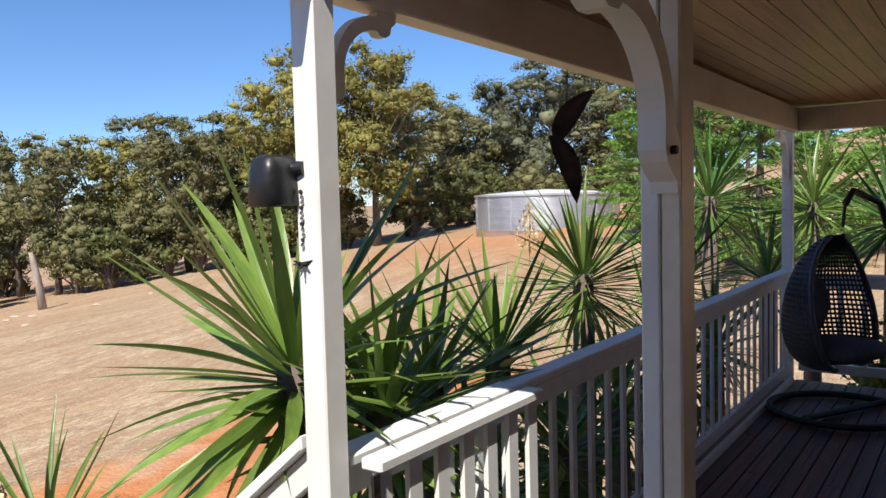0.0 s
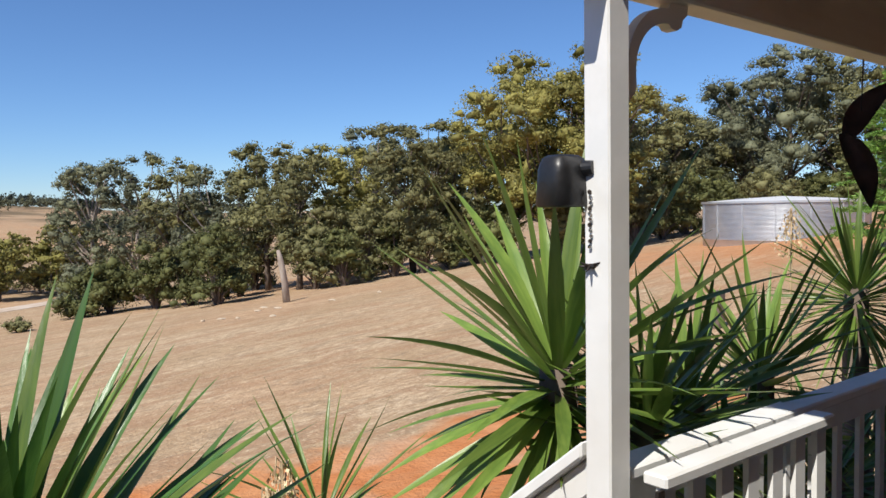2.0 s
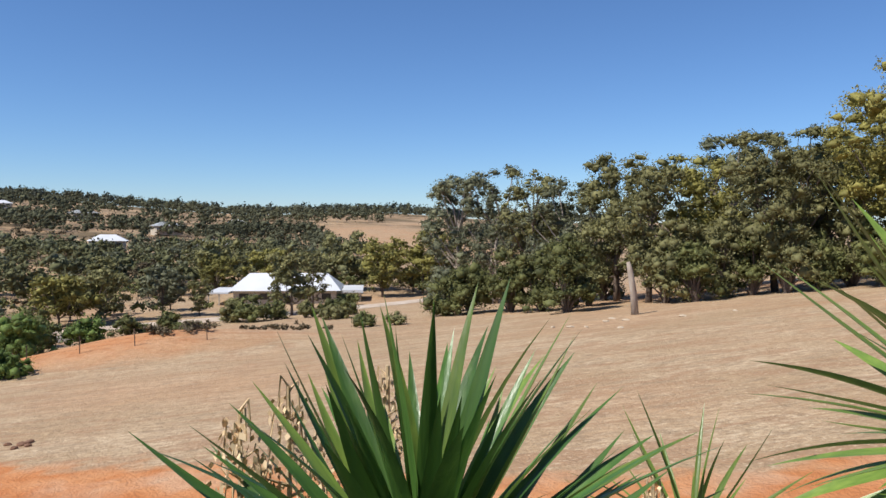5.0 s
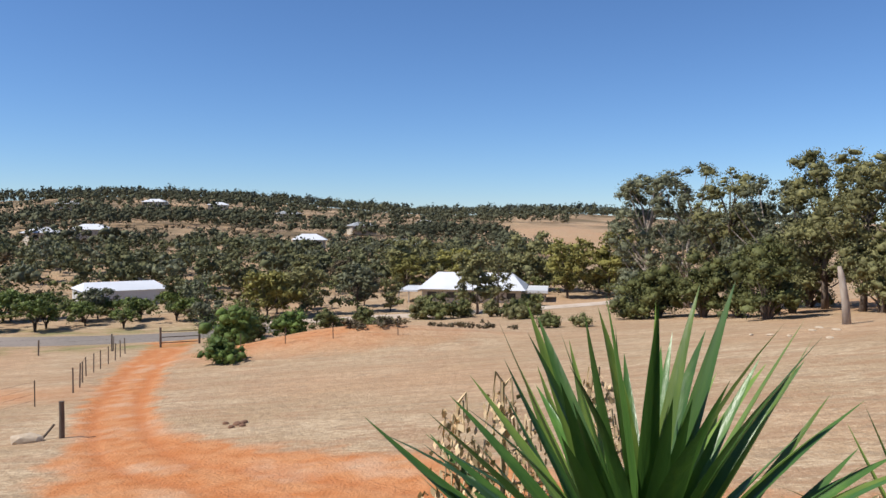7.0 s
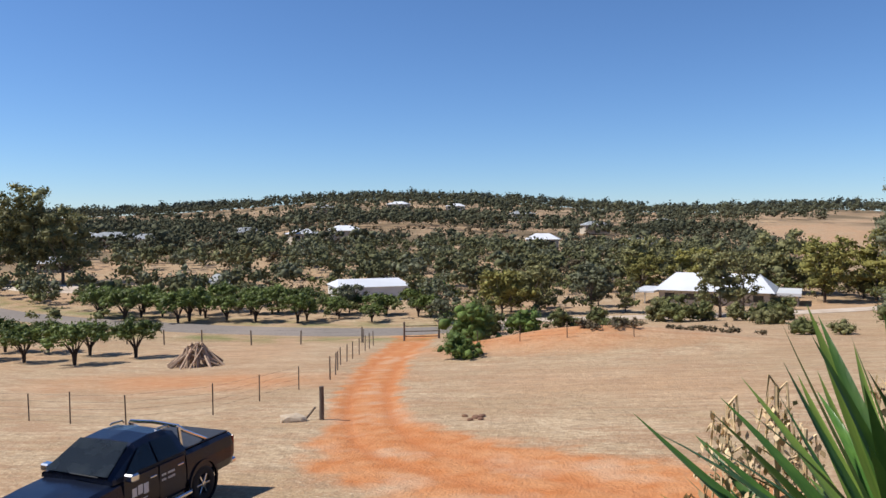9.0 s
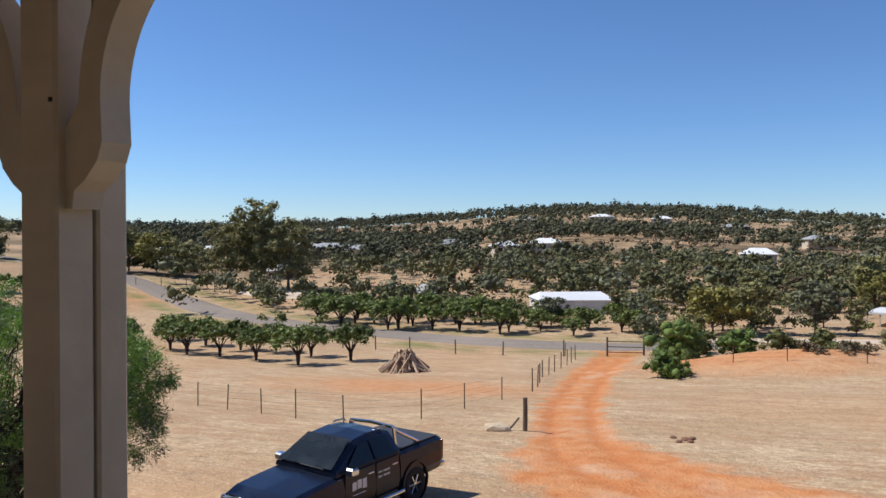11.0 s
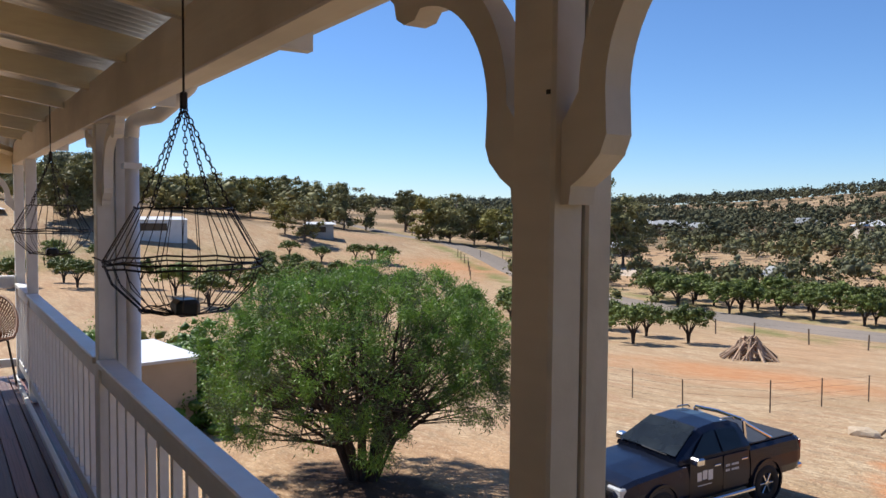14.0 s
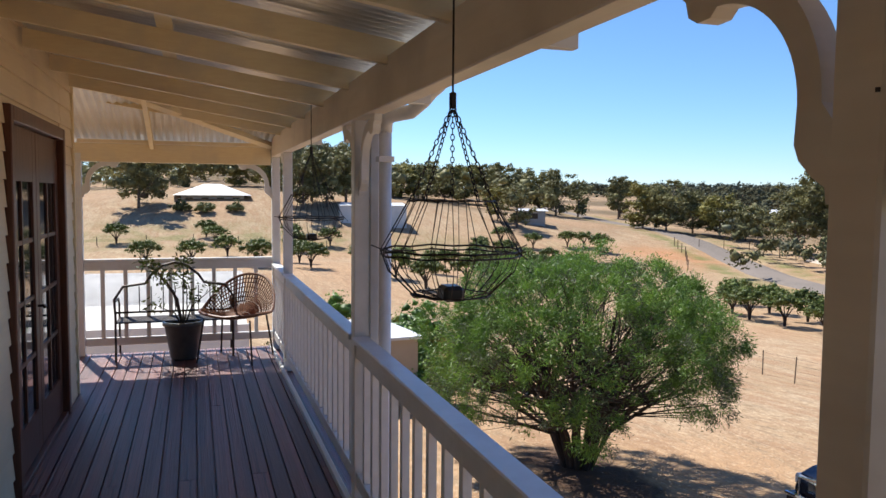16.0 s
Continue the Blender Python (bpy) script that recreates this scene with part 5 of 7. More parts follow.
# ---------- wooded hills beyond ----------
def far_woods(name, label, n, d0, d1, az0, az1, tall, lobes, leafs, m, seed, gaps=0.0, keep_clear=(), leaf_size=0.115):
    """Woodland too far to count: thousands of small crowns of leaf clumps on the hills, with clearings."""
    r = np.random.default_rng(seed)
    C, S = [], []
    tries = 0
    while len(C) < n and tries < n * 14:
        tries += 1
        d = math.sqrt(r.uniform(d0 * d0, d1 * d1))
        az = r.uniform(az0, az1)
        x, y = polar(az, d)
        v = noise.noise(Vector((x * 0.011, y * 0.016, seed))) + 0.5 * noise.noise(Vector((x * 0.035, y * 0.04, 3.0)))
        if v < gaps + r.normal(0, 0.12):
            continue
        if any(((x - a) / c) ** 2 + ((y - b) / e2) ** 2 < 1 for a, b, c, e2 in keep_clear):
            continue
        if line_distance(np.array([x]), np.array([y]), ROAD)[0][0] < 1.8:
            continue
        C.append((x, y, height(x, y)))
        S.append(tall * r.uniform(0.55, 1.25))
    C, S = np.array(C), np.array(S)
    nt = len(C)
    lob = r.normal(0, 1, (nt, lobes, 3))
    lob[:, :, 2] = np.abs(lob[:, :, 2])
    lob /= np.linalg.norm(lob, axis=2)[:, :, None]
    lob *= np.array([0.34, 0.34, 0.30]) * r.uniform(0.5, 1.3, (nt, lobes, 1))
    lob[:, :, 2] += 0.42
    rad = r.uniform(0.08, 0.20, (nt, lobes))
    # uneven clumps of foliage
    dirs = r.normal(0, 0.34, (nt, lobes, 12, 3)) + ICO_V
    body = C[:, None, None, :] + S[:, None, None, None] * (lob[:, :, None, :] + dirs * 0.66 * rad[:, :, None, None] * np.array([1, 1, 0.85]))
    tri = (np.arange(nt * lobes)[:, None, None] * 12 + ICO_F[None]).reshape(-1, 3)
    # loose leaves round them
    which = r.integers(0, lobes, (nt, leafs))
    k = np.arange(nt)[:, None]
    v = r.normal(0, 1, (nt, leafs, 3))
    v /= np.linalg.norm(v, axis=2)[:, :, None]
    pts = C[:, None, :] + S[:, None, None] * (lob[k, which] + v * rad[k, which][:, :, None] * r.uniform(0.6, 1.7, (nt, leafs, 1)))
    pts[:, :, 2] = np.maximum(pts[:, :, 2], C[:, None, 2] + 0.2)
    size = np.repeat(S, leafs)
    lv = leaf_corners(pts.reshape(-1, 3), v.reshape(-1, 3), leaf_size * size, leaf_size * 0.6 * size, 0.3, 0.8, r, 1.5)
    nb = nt * lobes * 12
    me = quick_mesh(name, np.concatenate([body.reshape(-1, 3), lv]), nb + np.arange(len(lv)).reshape(-1, 4), tri)
    ob = link(name, me, m)
    return tagged(ob, label, "woodland", kind="stuff")


CLEAR = [(2, 100, 26, 16), (-44, 100, 15, 9), (-88, 112, 22, 14), (-155, 5, 26, 22), (-105, 108, 18, 10), (47, 290, 27, 118), (33, 150, 15, 34), (105, 400, 40, 90), (-241, 410, 48, 50), (-215, 330, 62, 30),
         (-120, 390, 40, 22), (-20, 250, 26, 12), (-90, 250, 22, 12), (-60, 160, 14, 7), (-20, 175, 12, 6), (-120, 190, 16, 8)]

NEAR_CLEAR = [(2, 99, 14, 11), (1, 80, 26, 6.0), (18, 89, 10, 5), (-38, 101, 10, 8), (-88, 112, 22, 14), (-92, 101, 20, 6)]
far_woods("valley_trees", "olive-green trees filling the valley floor", 420, 100, 200, -16, 52, 5.0, 6, 130, VALLEY_LEAF, 11, -0.55, CLEAR)
far_woods("valley_trees", "grey-green trees filling the valley floor", 260, 104, 210, -16, 52, 5.0, 6, 90, GUM_GREY, 21, -0.55, CLEAR)
far_woods("undergrowth", "low olive undergrowth beyond the road", 300, 79, 128, -16, 46, 2.6, 5, 50, SHRUB, 31, -0.7, NEAR_CLEAR)
far_woods("undergrowth", "low dry bushes beyond the road", 110, 80, 130, -16, 46, 2.2, 5, 40, BROWN_LEAF, 32, -0.7, NEAR_CLEAR)
far_woods("valley_trees", "dry brownish trees among the green ones", 110, 110, 260, -14, 52, 4.2, 5, 70, BROWN_LEAF, 22, -0.5, CLEAR)
far_woods("valley_trees", "scattered dark trees across the valley", 1500, 190, 345, -22, 58, 6.6, 5, 62, FAR_LEAF, 12, -0.22, CLEAR)
far_woods("valley_trees", "brownish scrub across the valley", 420, 200, 420, -20, 56, 4.6, 4, 30, BROWN_LEAF, 23, -0.3, CLEAR)
far_woods("far_woods", "dense far woodland covering the hills", 3000, 330, 690, -26, 62, 8.4, 3, 34, FAR_LEAF, 13, -0.16, CLEAR)
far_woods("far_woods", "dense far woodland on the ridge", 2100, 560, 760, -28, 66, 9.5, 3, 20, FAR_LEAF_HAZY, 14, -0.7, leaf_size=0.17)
far_woods("western_woods", "dark gum woodland on the western rise", 300, 185, 330, 64, 102, 9, 6, 80, GUM, 15, -0.1)
far_woods("western_woods", "distant woodland to the west, tinted blue-green for haze", 900, 500, 1000, 45, 80, 11, 2, 20, FAR_LEAF_HAZY, 16, -0.5)
for k, (az, d, tall, sp, m) in enumerate([(45.5, 150, 17, 6.5, GUM), (47.8, 152, 13, 6, GUM), (43.6, 148, 13, 6, GUM), (93.8, 142, 11.5, 7, GUM), (82.0, 150, 11, 6, GUM_GREY), (79.5, 152, 12, 6, GUM), (84.8, 175, 13, 7, GUM_GREY), (59.5, 230, 12, 5, GUM),
                                          (-2.4, 82, 7.0, 2.6, GUM), (-9.0, 104, 8, 4.0, GUM_OLIVE), (-6.0, 118, 9, 4.5, GUM), (6.5, 88, 5.5, 2.6, GUM_GREY), (-12, 108, 9, 5, GUM_OLIVE), (13, 84, 5.0, 3.2, GUM_OLIVE), (10.5, 86, 5.5, 3.0, GUM), (3.0, 126, 8, 4.5, GUM)]):
    gum_tree("gum_tree", "broad dark gum tree standing across the valley", polar(az, d), tall, sp, m, BARK, 500 + k, low=0.2, clumps=22, per=36, leaf=0.50, group="valley gums")


# trees and bushes round the white house: x, y, height, spread, foliage
for k, (x, y, tall, sp, m) in enumerate([(7.1, 91.0, 6.8, 1.9, GUM), (2.0, 125.7, 6.0, 4.2, GUM_OLIVE), (-5.0, 119, 5.6, 3.4, GUM_OLIVE), (9.5, 124, 5.4, 3.4, GUM), (18.6, 114.3, 6.0, 3.0, GUM), (22.8, 110.5, 6.2, 3.3, GUM_OLIVE), (26.9, 107.6, 6.8, 2.9, GUM),
                                         (15.7, 117.7, 5.2, 2.4, GUM), (-17.9, 86.6, 4.8, 2.6, GUM_OLIVE), (-7.5, 130, 5.6, 2.9, GUM), (-14.6, 119.7, 4.8, 2.7, BROWN_LEAF), (-21.5, 123.7, 5.0, 2.7, GUM), (-5.3, 88, 4.0, 1.6, GUM), (-9.0, 95, 4.2, 2.0, BROWN_LEAF),
                                         (-26.0, 82.4, 4.2, 2.1, GUM_GREY), (-15.2, 91.2, 3.6, 1.8, GUM), (-37.0, 84.5, 3.4, 2.0, GUM_GREY), (-31.0, 92.0, 4.0, 2.0, GUM), (2.8, 88.0, 3.4, 0.8, GUM_GREY)]):
    gum_tree("gum_tree", "rounded olive gum tree near the white house", (x, y), tall, sp, m, BARK, 640 + k, low=0.16, clumps=22, per=90, leaf=0.29, group="gums near the house")

# gums of the western rise, given by bearing, distance, the height of their tops over the horizon, and width
for k, (az, d, top, sp, m) in enumerate([(66.9, 150, 1.2, 3.6, GUM), (68.3, 156, 0.6, 3.0, GUM_OLIVE), (57.8, 182, 0.9, 5.0, GUM_OLIVE), (56.2, 178, 1.1, 5.4, GUM), (54.4, 180, 0.5, 5.0, GUM), (52.6, 176, 0.2, 5.0, GUM_OLIVE), (50.9, 172, -0.3, 4.6, GUM), (82.6, 142, 3.3, 4.8, GUM), (80.9, 146, 3.4, 4.6, GUM), (84.2, 172, 2.9, 5.0, GUM_OLIVE), (59.4, 240, 1.45, 3.6, GUM),
                                         (64.0, 205, 2.0, 3.8, GUM), (65.2, 212, 2.25, 4.0, GUM), (66.6, 220, 2.1, 4.2, GUM), (67.9, 214, 2.35, 4.2, GUM), (69.2, 225, 2.5, 4.5, GUM), (70.7, 222, 2.3, 4.4, GUM_OLIVE), (72.2, 218, 2.3, 4.6, GUM), (73.8, 214, 2.4, 4.6, GUM), (75.4, 208, 2.3, 4.6, GUM_OLIVE), (77.0, 200, 2.4, 4.6, GUM), (62.4, 215, 1.2, 3.0, GUM), (90.5, 190, 2.3, 4.8, GUM), (93.5, 176, 2.7, 4.8, GUM), (87.0, 195, 2.2, 4.6, GUM_OLIVE)]):
    at = polar(az, d)
    tall = max(4.0, 1.74 + d * math.tan(radians(top)) - height(*at))
    gum_tree("gum_tree", "dark spreading gum tree on the western rise", at, tall, sp * (1.45 if 60 < az < 78 and d > 190 else 1.1), m, BARK, 700 + k, low=0.12, clumps=24, per=30, leaf=0.52, group="western gums")

# ---------- far buildings, tank, fences ----------
def house(name, label, at, rz, w, d, wall_h, roof_h, roof, wall=PALE_WALL, windows=4, hip=1.0, eave=0.6, lift=0.0):
    """A low country house: walls, hipped roof with eaves, windows and a door."""
    e = thing(name, label, "house", "houses across the valley", (*at, height(*at) + lift), rz)
    part("wall", boxm(-w / 2, -d / 2, -1.0, w / 2, d / 2, wall_h), wall, e)
    b = bmesh.new()
    W, D, r = w / 2 + eave, d / 2 + eave, max(0.05, w / 2 - hip * d / 2)
    lo = [b.verts.new(p) for p in ((-W, -D, wall_h), (W, -D, wall_h), (W, D, wall_h), (-W, D, wall_h))]
    up = [b.verts.new(p) for p in ((-r, 0, wall_h + roof_h), (r, 0, wall_h + roof_h))]
    for f in ((lo[0], lo[1], up[1], up[0]), (lo[2], lo[3], up[0], up[1]), (lo[1], lo[2], up[1]), (lo[3], lo[0], up[0]), lo[::-1]):
        b.faces.new(f)
    part("roof", b, roof, e)
    for k in range(windows):
        x = -w / 2 + w * (k + 0.5) / windows
        win = part("window", boxm(x - w * 0.14 / windows * 1.6, -d / 2 - 0.03, wall_h * 0.38, x + w * 0.14 / windows * 1.6, -d / 2 - 0.004, wall_h * 0.8), DARK_GLASS, e)
    return e


def face(at):
    """The turn by which a house's long front looks to the veranda."""
    return math.degrees(math.atan2(at[1] - 0.6, at[0] - 0.9)) - 90


p = polar(-2.2, 102)
hs = house("house", "long white-roofed house across the paddock", p, face(p) - 6, 12.6, 9, 1.8, 1.9, WHITE_ROOF, windows=5, hip=0.3)
part("porch_roof", box(bmesh.new(), -9.6, -4.2, 1.35, -6.95, 3.8, 1.55), WHITE_ROOF, hs)
for x in (-9.4, -8.1):
    part("porch_post", boxm(x - 0.08, -4.1, -1, x + 0.08, -3.95, 1.35), PALE_WALL, hs)
part("wing_roof", box(bmesh.new(), 6.95, -4, 1.45, 9.6, 4, 1.8), WHITE_ROOF, hs)
part("wing", boxm(6.35, -3.6, -1, 9.3, 3.6, 1.44), PALE_WALL, hs)
p = polar(22.9, 108)
house("shed", "long white farm shed with a shallow roof", p, face(p) + 14, 10.0, 7, 1.2, 0.9, WHITE_ROOF, mat("shed_wall", (0.62, 0.62, 0.60), None, 0.5, 0.6), windows=0, hip=0.2, eave=0.2, lift=0.8)
for az, d, w, roof in ((33.5, 118, 4, GREY_ROOF), (6.2, 290, 12, GREY_ROOF), (24.6, 230, 12, WHITE_ROOF), (27.5, 225, 11, WHITE_ROOF), (31.6, 250, 11, GREY_ROOF), (40.5, 262, 16, GREY_ROOF), (42.2, 265, 12, WHITE_ROOF), (39.2, 250, 14, GREY_ROOF), (38.2, 240, 12, GREY_ROOF),
                       (26.0, 420, 14, GREY_ROOF), (20.6, 430, 14, WHITE_ROOF), (16.4, 420, 13, WHITE_ROOF), (11.5, 380, 14, GREY_ROOF), (1.5, 360, 10, WHITE_ROOF), (49.5, 240, 14, WHITE_ROOF), (52.0, 215, 12, WHITE_ROOF), (44.0, 172, 8, WHITE_ROOF), (3.2, 195, 9, GREY_ROOF), (10.0, 200, 10, WHITE_ROOF)):
    p = polar(az, d)
    house("house", "low country house among the trees", p, face(p) + rng.normal(0, 18), w * 0.8, w * 0.45, 2.2, 1.5, roof, windows=3, lift=1.2 if d > 180 else -0.4)
p = polar(88.9, 152)
house("house", "white hip-roofed house on the western rise", p, face(p), 11, 8, 2.2, 2.1, WHITE_ROOF, windows=4, eave=1.4, lift=-2.2)
p = polar(77.6, 138)
house("shed", "white farm shed beside the trees", p, face(p) + 5, 11.5, 6, 2.9, 0.5, WHITE_ROOF, mat("white_shed_wall", (0.66, 0.66, 0.65), None, 0.5, 0.6), windows=1, hip=0.1, eave=0.15)
p = polar(65.8, 160)
house("shed", "small dark open shed with a white roof", p, face(p), 5.5, 5, 2.6, 0.4, WHITE_ROOF, GREY_ROOF, windows=1, hip=0.1)


def water_tank(at, radius, tall):
    e = thing("water_tank", "round corrugated zinc water tank with low roof", "water tank", at=(*at, height(*at) - 0.15))
    n, seg = 30, 96
    prof = []
    for k in range(n * 4 + 1):
        prof.append((radius + 0.03 * math.sin(k / 4 * 2 * math.pi), tall * k / (n * 4)))
    part("wall", lathe(bmesh.new(), [(radius, -1.2)] + prof, seg), ZINC, e, smooth=True)
    part("rim", lathe(bmesh.new(), [(radius + 0.02, tall), (radius + 0.09, tall), (radius + 0.09, tall + 0.12), (radius - 0.05, tall + 0.12)], seg), ZINC, e)
    b = lathe(bmesh.new(), [(radius + 0.05, tall + 0.11), (radius * 0.5, tall + 0.30), (0.02, tall + 0.42)], seg)
    part("roof", b, WHITE_ROOF, e)
    for k in range(16):
        a = 2 * math.pi * k / 16
        o = part("joint_strip", boxm(-0.03, -0.02, 0, 0.03, 0.05, tall), ZINC, e)
        o.matrix_basis = pose(math.cos(a) * (radius + 0.01), math.sin(a) * (radius + 0.01), 0, 0, 0, math.degrees(a) - 90)
    return e


water_tank(polar(-62.7, 51), 4.6, 2.1)

# fences
def fence_line(pts, spacing, tall=1.15, rad=0.035, m=STEEL_POST, wires=4, label="wire fence on thin dark posts"):
    e = thing("wire_fence", label, "fence", "paddock fences")
    line = []
    for (x0, y0), (x1, y1) in zip(pts, pts[1:]):
        n = max(1, round(math.hypot(x1 - x0, y1 - y0) / spacing))
        line += [(x0 + (x1 - x0) * k / n, y0 + (y1 - y0) * k / n) for k in range(n)]
    line.append(pts[-1])
    for k, (x, y) in enumerate(line):
        z = height(x, y)
        h = tall * (0.93 + 0.14 * rng.random())
        lx, ly = rng.normal(0, 0.03, 2)
        part("fence_post", tube(bmesh.new(), [(x, y, z - 0.2), (x + lx, y + ly, z + h)], rad, 6), m, e)
    for w in range(wires):
        b = bmesh.new()
        tube(b, [(x, y, height(x, y) + tall * (0.25 + 0.7 * w / max(1, wires - 1))) for x, y in line], 0.004, 3, cap=False)
        part("wire", b, BLACK_IRON, e)
    return e


fence_line([(-31.5, 25.2), (-27.9, 24.6), (-25.4, 24.1), (-23.0, 23.8), (-20.4, 23.1), (-17.8, 22.9), (-15.7, 25.0), (-15.9, 28.6), (-16.0, 32.2)], 3.4, 1.1, 0.024)
fence_line([(-16.4, 36.3), (-17.1, 38.4), (-18.0, 40.6), (-19.2, 43.6), (-20.1, 47.4), (-21.6, 53.0), (-23.0, 58.0), (-25.0, 60.6)], 2.6, 1.15, 0.036, WEATHERED)
fence_line([(-25.2, 60.8), (-30.4, 59.7), (-34.7, 58.9), (-39.1, 58.1), (-46, 57.0), (-54, 58.0)], 4.6, 1.3, 0.06, WEATHERED)
fence_line([(-11.8, 48.4), (-9.0, 48.2), (-6.0, 48.0), (-2.0, 48.0)], 3.0, 1.0, 0.03)
fence_line([(-100, 72), (-112, 80), (-124, 86), (-118, 98), (-104, 96)], 5, 1.6, 0.06)
fence_line([(-112, -25), (-116, 0), (-112, 25), (-104, 40)], 7, 1.3, 0.06, WEATHERED)
g = thing("farm_gate", "closed dark steel farm gate across the track", "gate", at=(-20.6, 63.0, height(-20.6, 63.0)), rz=24)
for x in (-1.5, 1.5):
    part("gate_post", tube(bmesh.new(), [(x, 0, -0.3), (x, 0, 1.5)], 0.09, 8), WEATHERED, g)
for z in (0.25, 0.7, 1.15):
    part("gate_bar", tube(bmesh.new(), [(-1.4, 0, z), (1.4, 0, z)], 0.035, 6), STEEL_POST, g)
bol = thing("bollard", "weathered timber gate post with a leaning stay", "post", at=(-10.75, 23.9, height(-10.75, 23.9)))
part("post", tube(bmesh.new(), [(0, 0, -0.2), (0.01, 0, 0.6), (0, 0, 1.12)], [0.085, 0.08, 0.08], 10), WEATHERED, bol)
part("stay", tube(bmesh.new(), [(-0.55, -0.1, -0.02), (-0.2, -0.05, 0.42)], 0.035, 6), WEATHERED, bol)


def rock(at, s, seed, m, label, name="rock", squash=0.5):
    r = np.random.default_rng(seed)
    b = bmesh.new()
    bmesh.ops.create_icosphere(b, subdivisions=2, radius=1)
    for v in b.verts:
        k = 1 + 0.28 * noise.noise(v.co * 1.3 + Vector((seed, 0, 0))) + 0.1 * noise.noise(v.co * 4)
        v.co = Vector((v.co.x * s[0] * k, v.co.y * s[1] * k, v.co.z * s[2] * k))
    o = part(name, b, m)
    o.matrix_basis = pose(at[0], at[1], height(*at) + s[2] * 0.4, 0, 0, float(r.uniform(0, 180)))
    return tagged(o, label, "rock", "stones beside the track")


rock((-11.6, 23.5), (0.5, 0.26, 0.2), 3, STONE, "pale stone lying beside the track")
for k in range(9):
    rock((-5.4 + rng.normal(0, 0.35), 24.3 + rng.normal(0, 0.35)), (0.07 + 0.08 * rng.random(), 0.07 + 0.07 * rng.random(), 0.06), 20 + k, mat("brown_clod", (0.24, 0.12, 0.07), (0.15, 0.08, 0.05), 4, 0.95, 0.5), "brown clod of earth and roots", "clod")
for k in range(9):
    x, y = polar(-28 + rng.normal(0, 4), 42 + rng.normal(0, 2.2))
    rock((x, y), (0.1 + 0.15 * rng.random(), 0.1 + 0.1 * rng.random(), 0.07), 50 + k, STONE, "small pale stone in the dry paddock")

# stack of logs
pile = thing("log_pile", "cone-shaped stack of cut logs for burning", "log pile", at=(-29.9, 44.2, height(-29.9, 44.2)))
lr = np.random.default_rng(77)
for k in range(64):
    a = k * 2.4 + lr.normal(0, 0.2)
    base = lr.uniform(0.7, 2.05)
    tip = lr.uniform(0.0, 0.45)
    h = (2.0 - tip * 1.2) * lr.uniform(0.5, 0.85)
    r0 = lr.uniform(0.06, 0.11)
    b = a + lr.normal(0, 0.9)
    part("log", tube(bmesh.new(), [(math.cos(a) * base, math.sin(a) * base, 0.05), (math.cos(b) * (tip + 0.25), math.sin(b) * (tip + 0.25), h * 0.95 + 0.1)], [r0, r0 * 0.75], 6), LOG_WOOD, pile)

# pale panel shed wall and white canopy below the veranda
cw = thing("panel_shed", "low cream fibre-panel shed with a white sheet roof", "shed", at=(-21.5, 4.6, height(-21.5, 4.6)), rz=8)
part("wall", boxm(-1.6, -1.3, -0.6, 1.6, 1.3, 1.95), CREAM_BLOCK, cw)
part("roof", boxm(-1.72, -1.42, 1.95, 1.72, 1.42, 2.03), WHITE_ROOF, cw)
cv = thing("white_canopy", "white fabric car canopy below the veranda", "canopy", at=(-17.5, -1.4, height(-17.5, -1.4)))
b = bmesh.new()
vs = []
for i in range(13):
    t = i / 12
    for y in (-2.2, 2.6):
        vs.append(b.verts.new((-2.4 + 4.8 * t, y, 0.3 + 3.15 * math.sin(math.pi * t) ** 0.55)))
for i in range(12):
    b.faces.new((vs[2 * i], vs[2 * i + 2], vs[2 * i + 3], vs[2 * i + 1]))
bmesh.ops.solidify(b, geom=b.faces[:], thickness=0.03)
part("cover", b, WHITE_SHEET, cv, smooth=True)
part("end_panel", boxm(2.2, -2.2, -0.3, 2.26, 2.6, 2.6), WHITE_SHEET, cv)
for x in (-2.4, 2.4):
    for y in (-2.1, 2.5):
        part("canopy_pole", tube(bmesh.new(), [(x, y, -0.4), (x, y, 0.6)], 0.03, 6), ZINC, cv)

# ---------- the utility truck ----------
CAR_PAINT = mat("dark_blue_paint", (0.016, 0.024, 0.050), (0.012, 0.017, 0.036), 3, 0.24, 0.0, 0.45, c3=(0.035, 0.030, 0.028), scale3=1.2)
CAR_GLASS = mat("car_glass", (0.010, 0.012, 0.014), (0.014, 0.016, 0.018), 2, 0.06, spec=0.9)
SCREEN_GLASS = mat("windscreen_glass", (0.050, 0.060, 0.062), (0.025, 0.03, 0.032), 2, 0.06, spec=1.0)
CHROME = mat("chrome", (0.75, 0.76, 0.78), (0.65, 0.66, 0.68), 5, 0.15, 0.0, 1.0)
TYRE = mat("tyre_rubber", (0.014, 0.014, 0.015), (0.03, 0.026, 0.022), 14, 0.85, 0.2)
LAMP_GLASS = mat("lamp_glass", (0.60, 0.62, 0.64), (0.45, 0.47, 0.5), 9, 0.12, spec=0.8)
RED_GLASS = mat("red_lamp", (0.28, 0.02, 0.015), None, 9, 0.2)
VINYL = mat("vinyl_cover", (0.022, 0.023, 0.027), (0.035, 0.035, 0.04), 8, 0.55, 0.2)
SIGN_WHITE = mat("white_vinyl_sign", (0.72, 0.72, 0.72), (0.62, 0.62, 0.62), 9, 0.5)


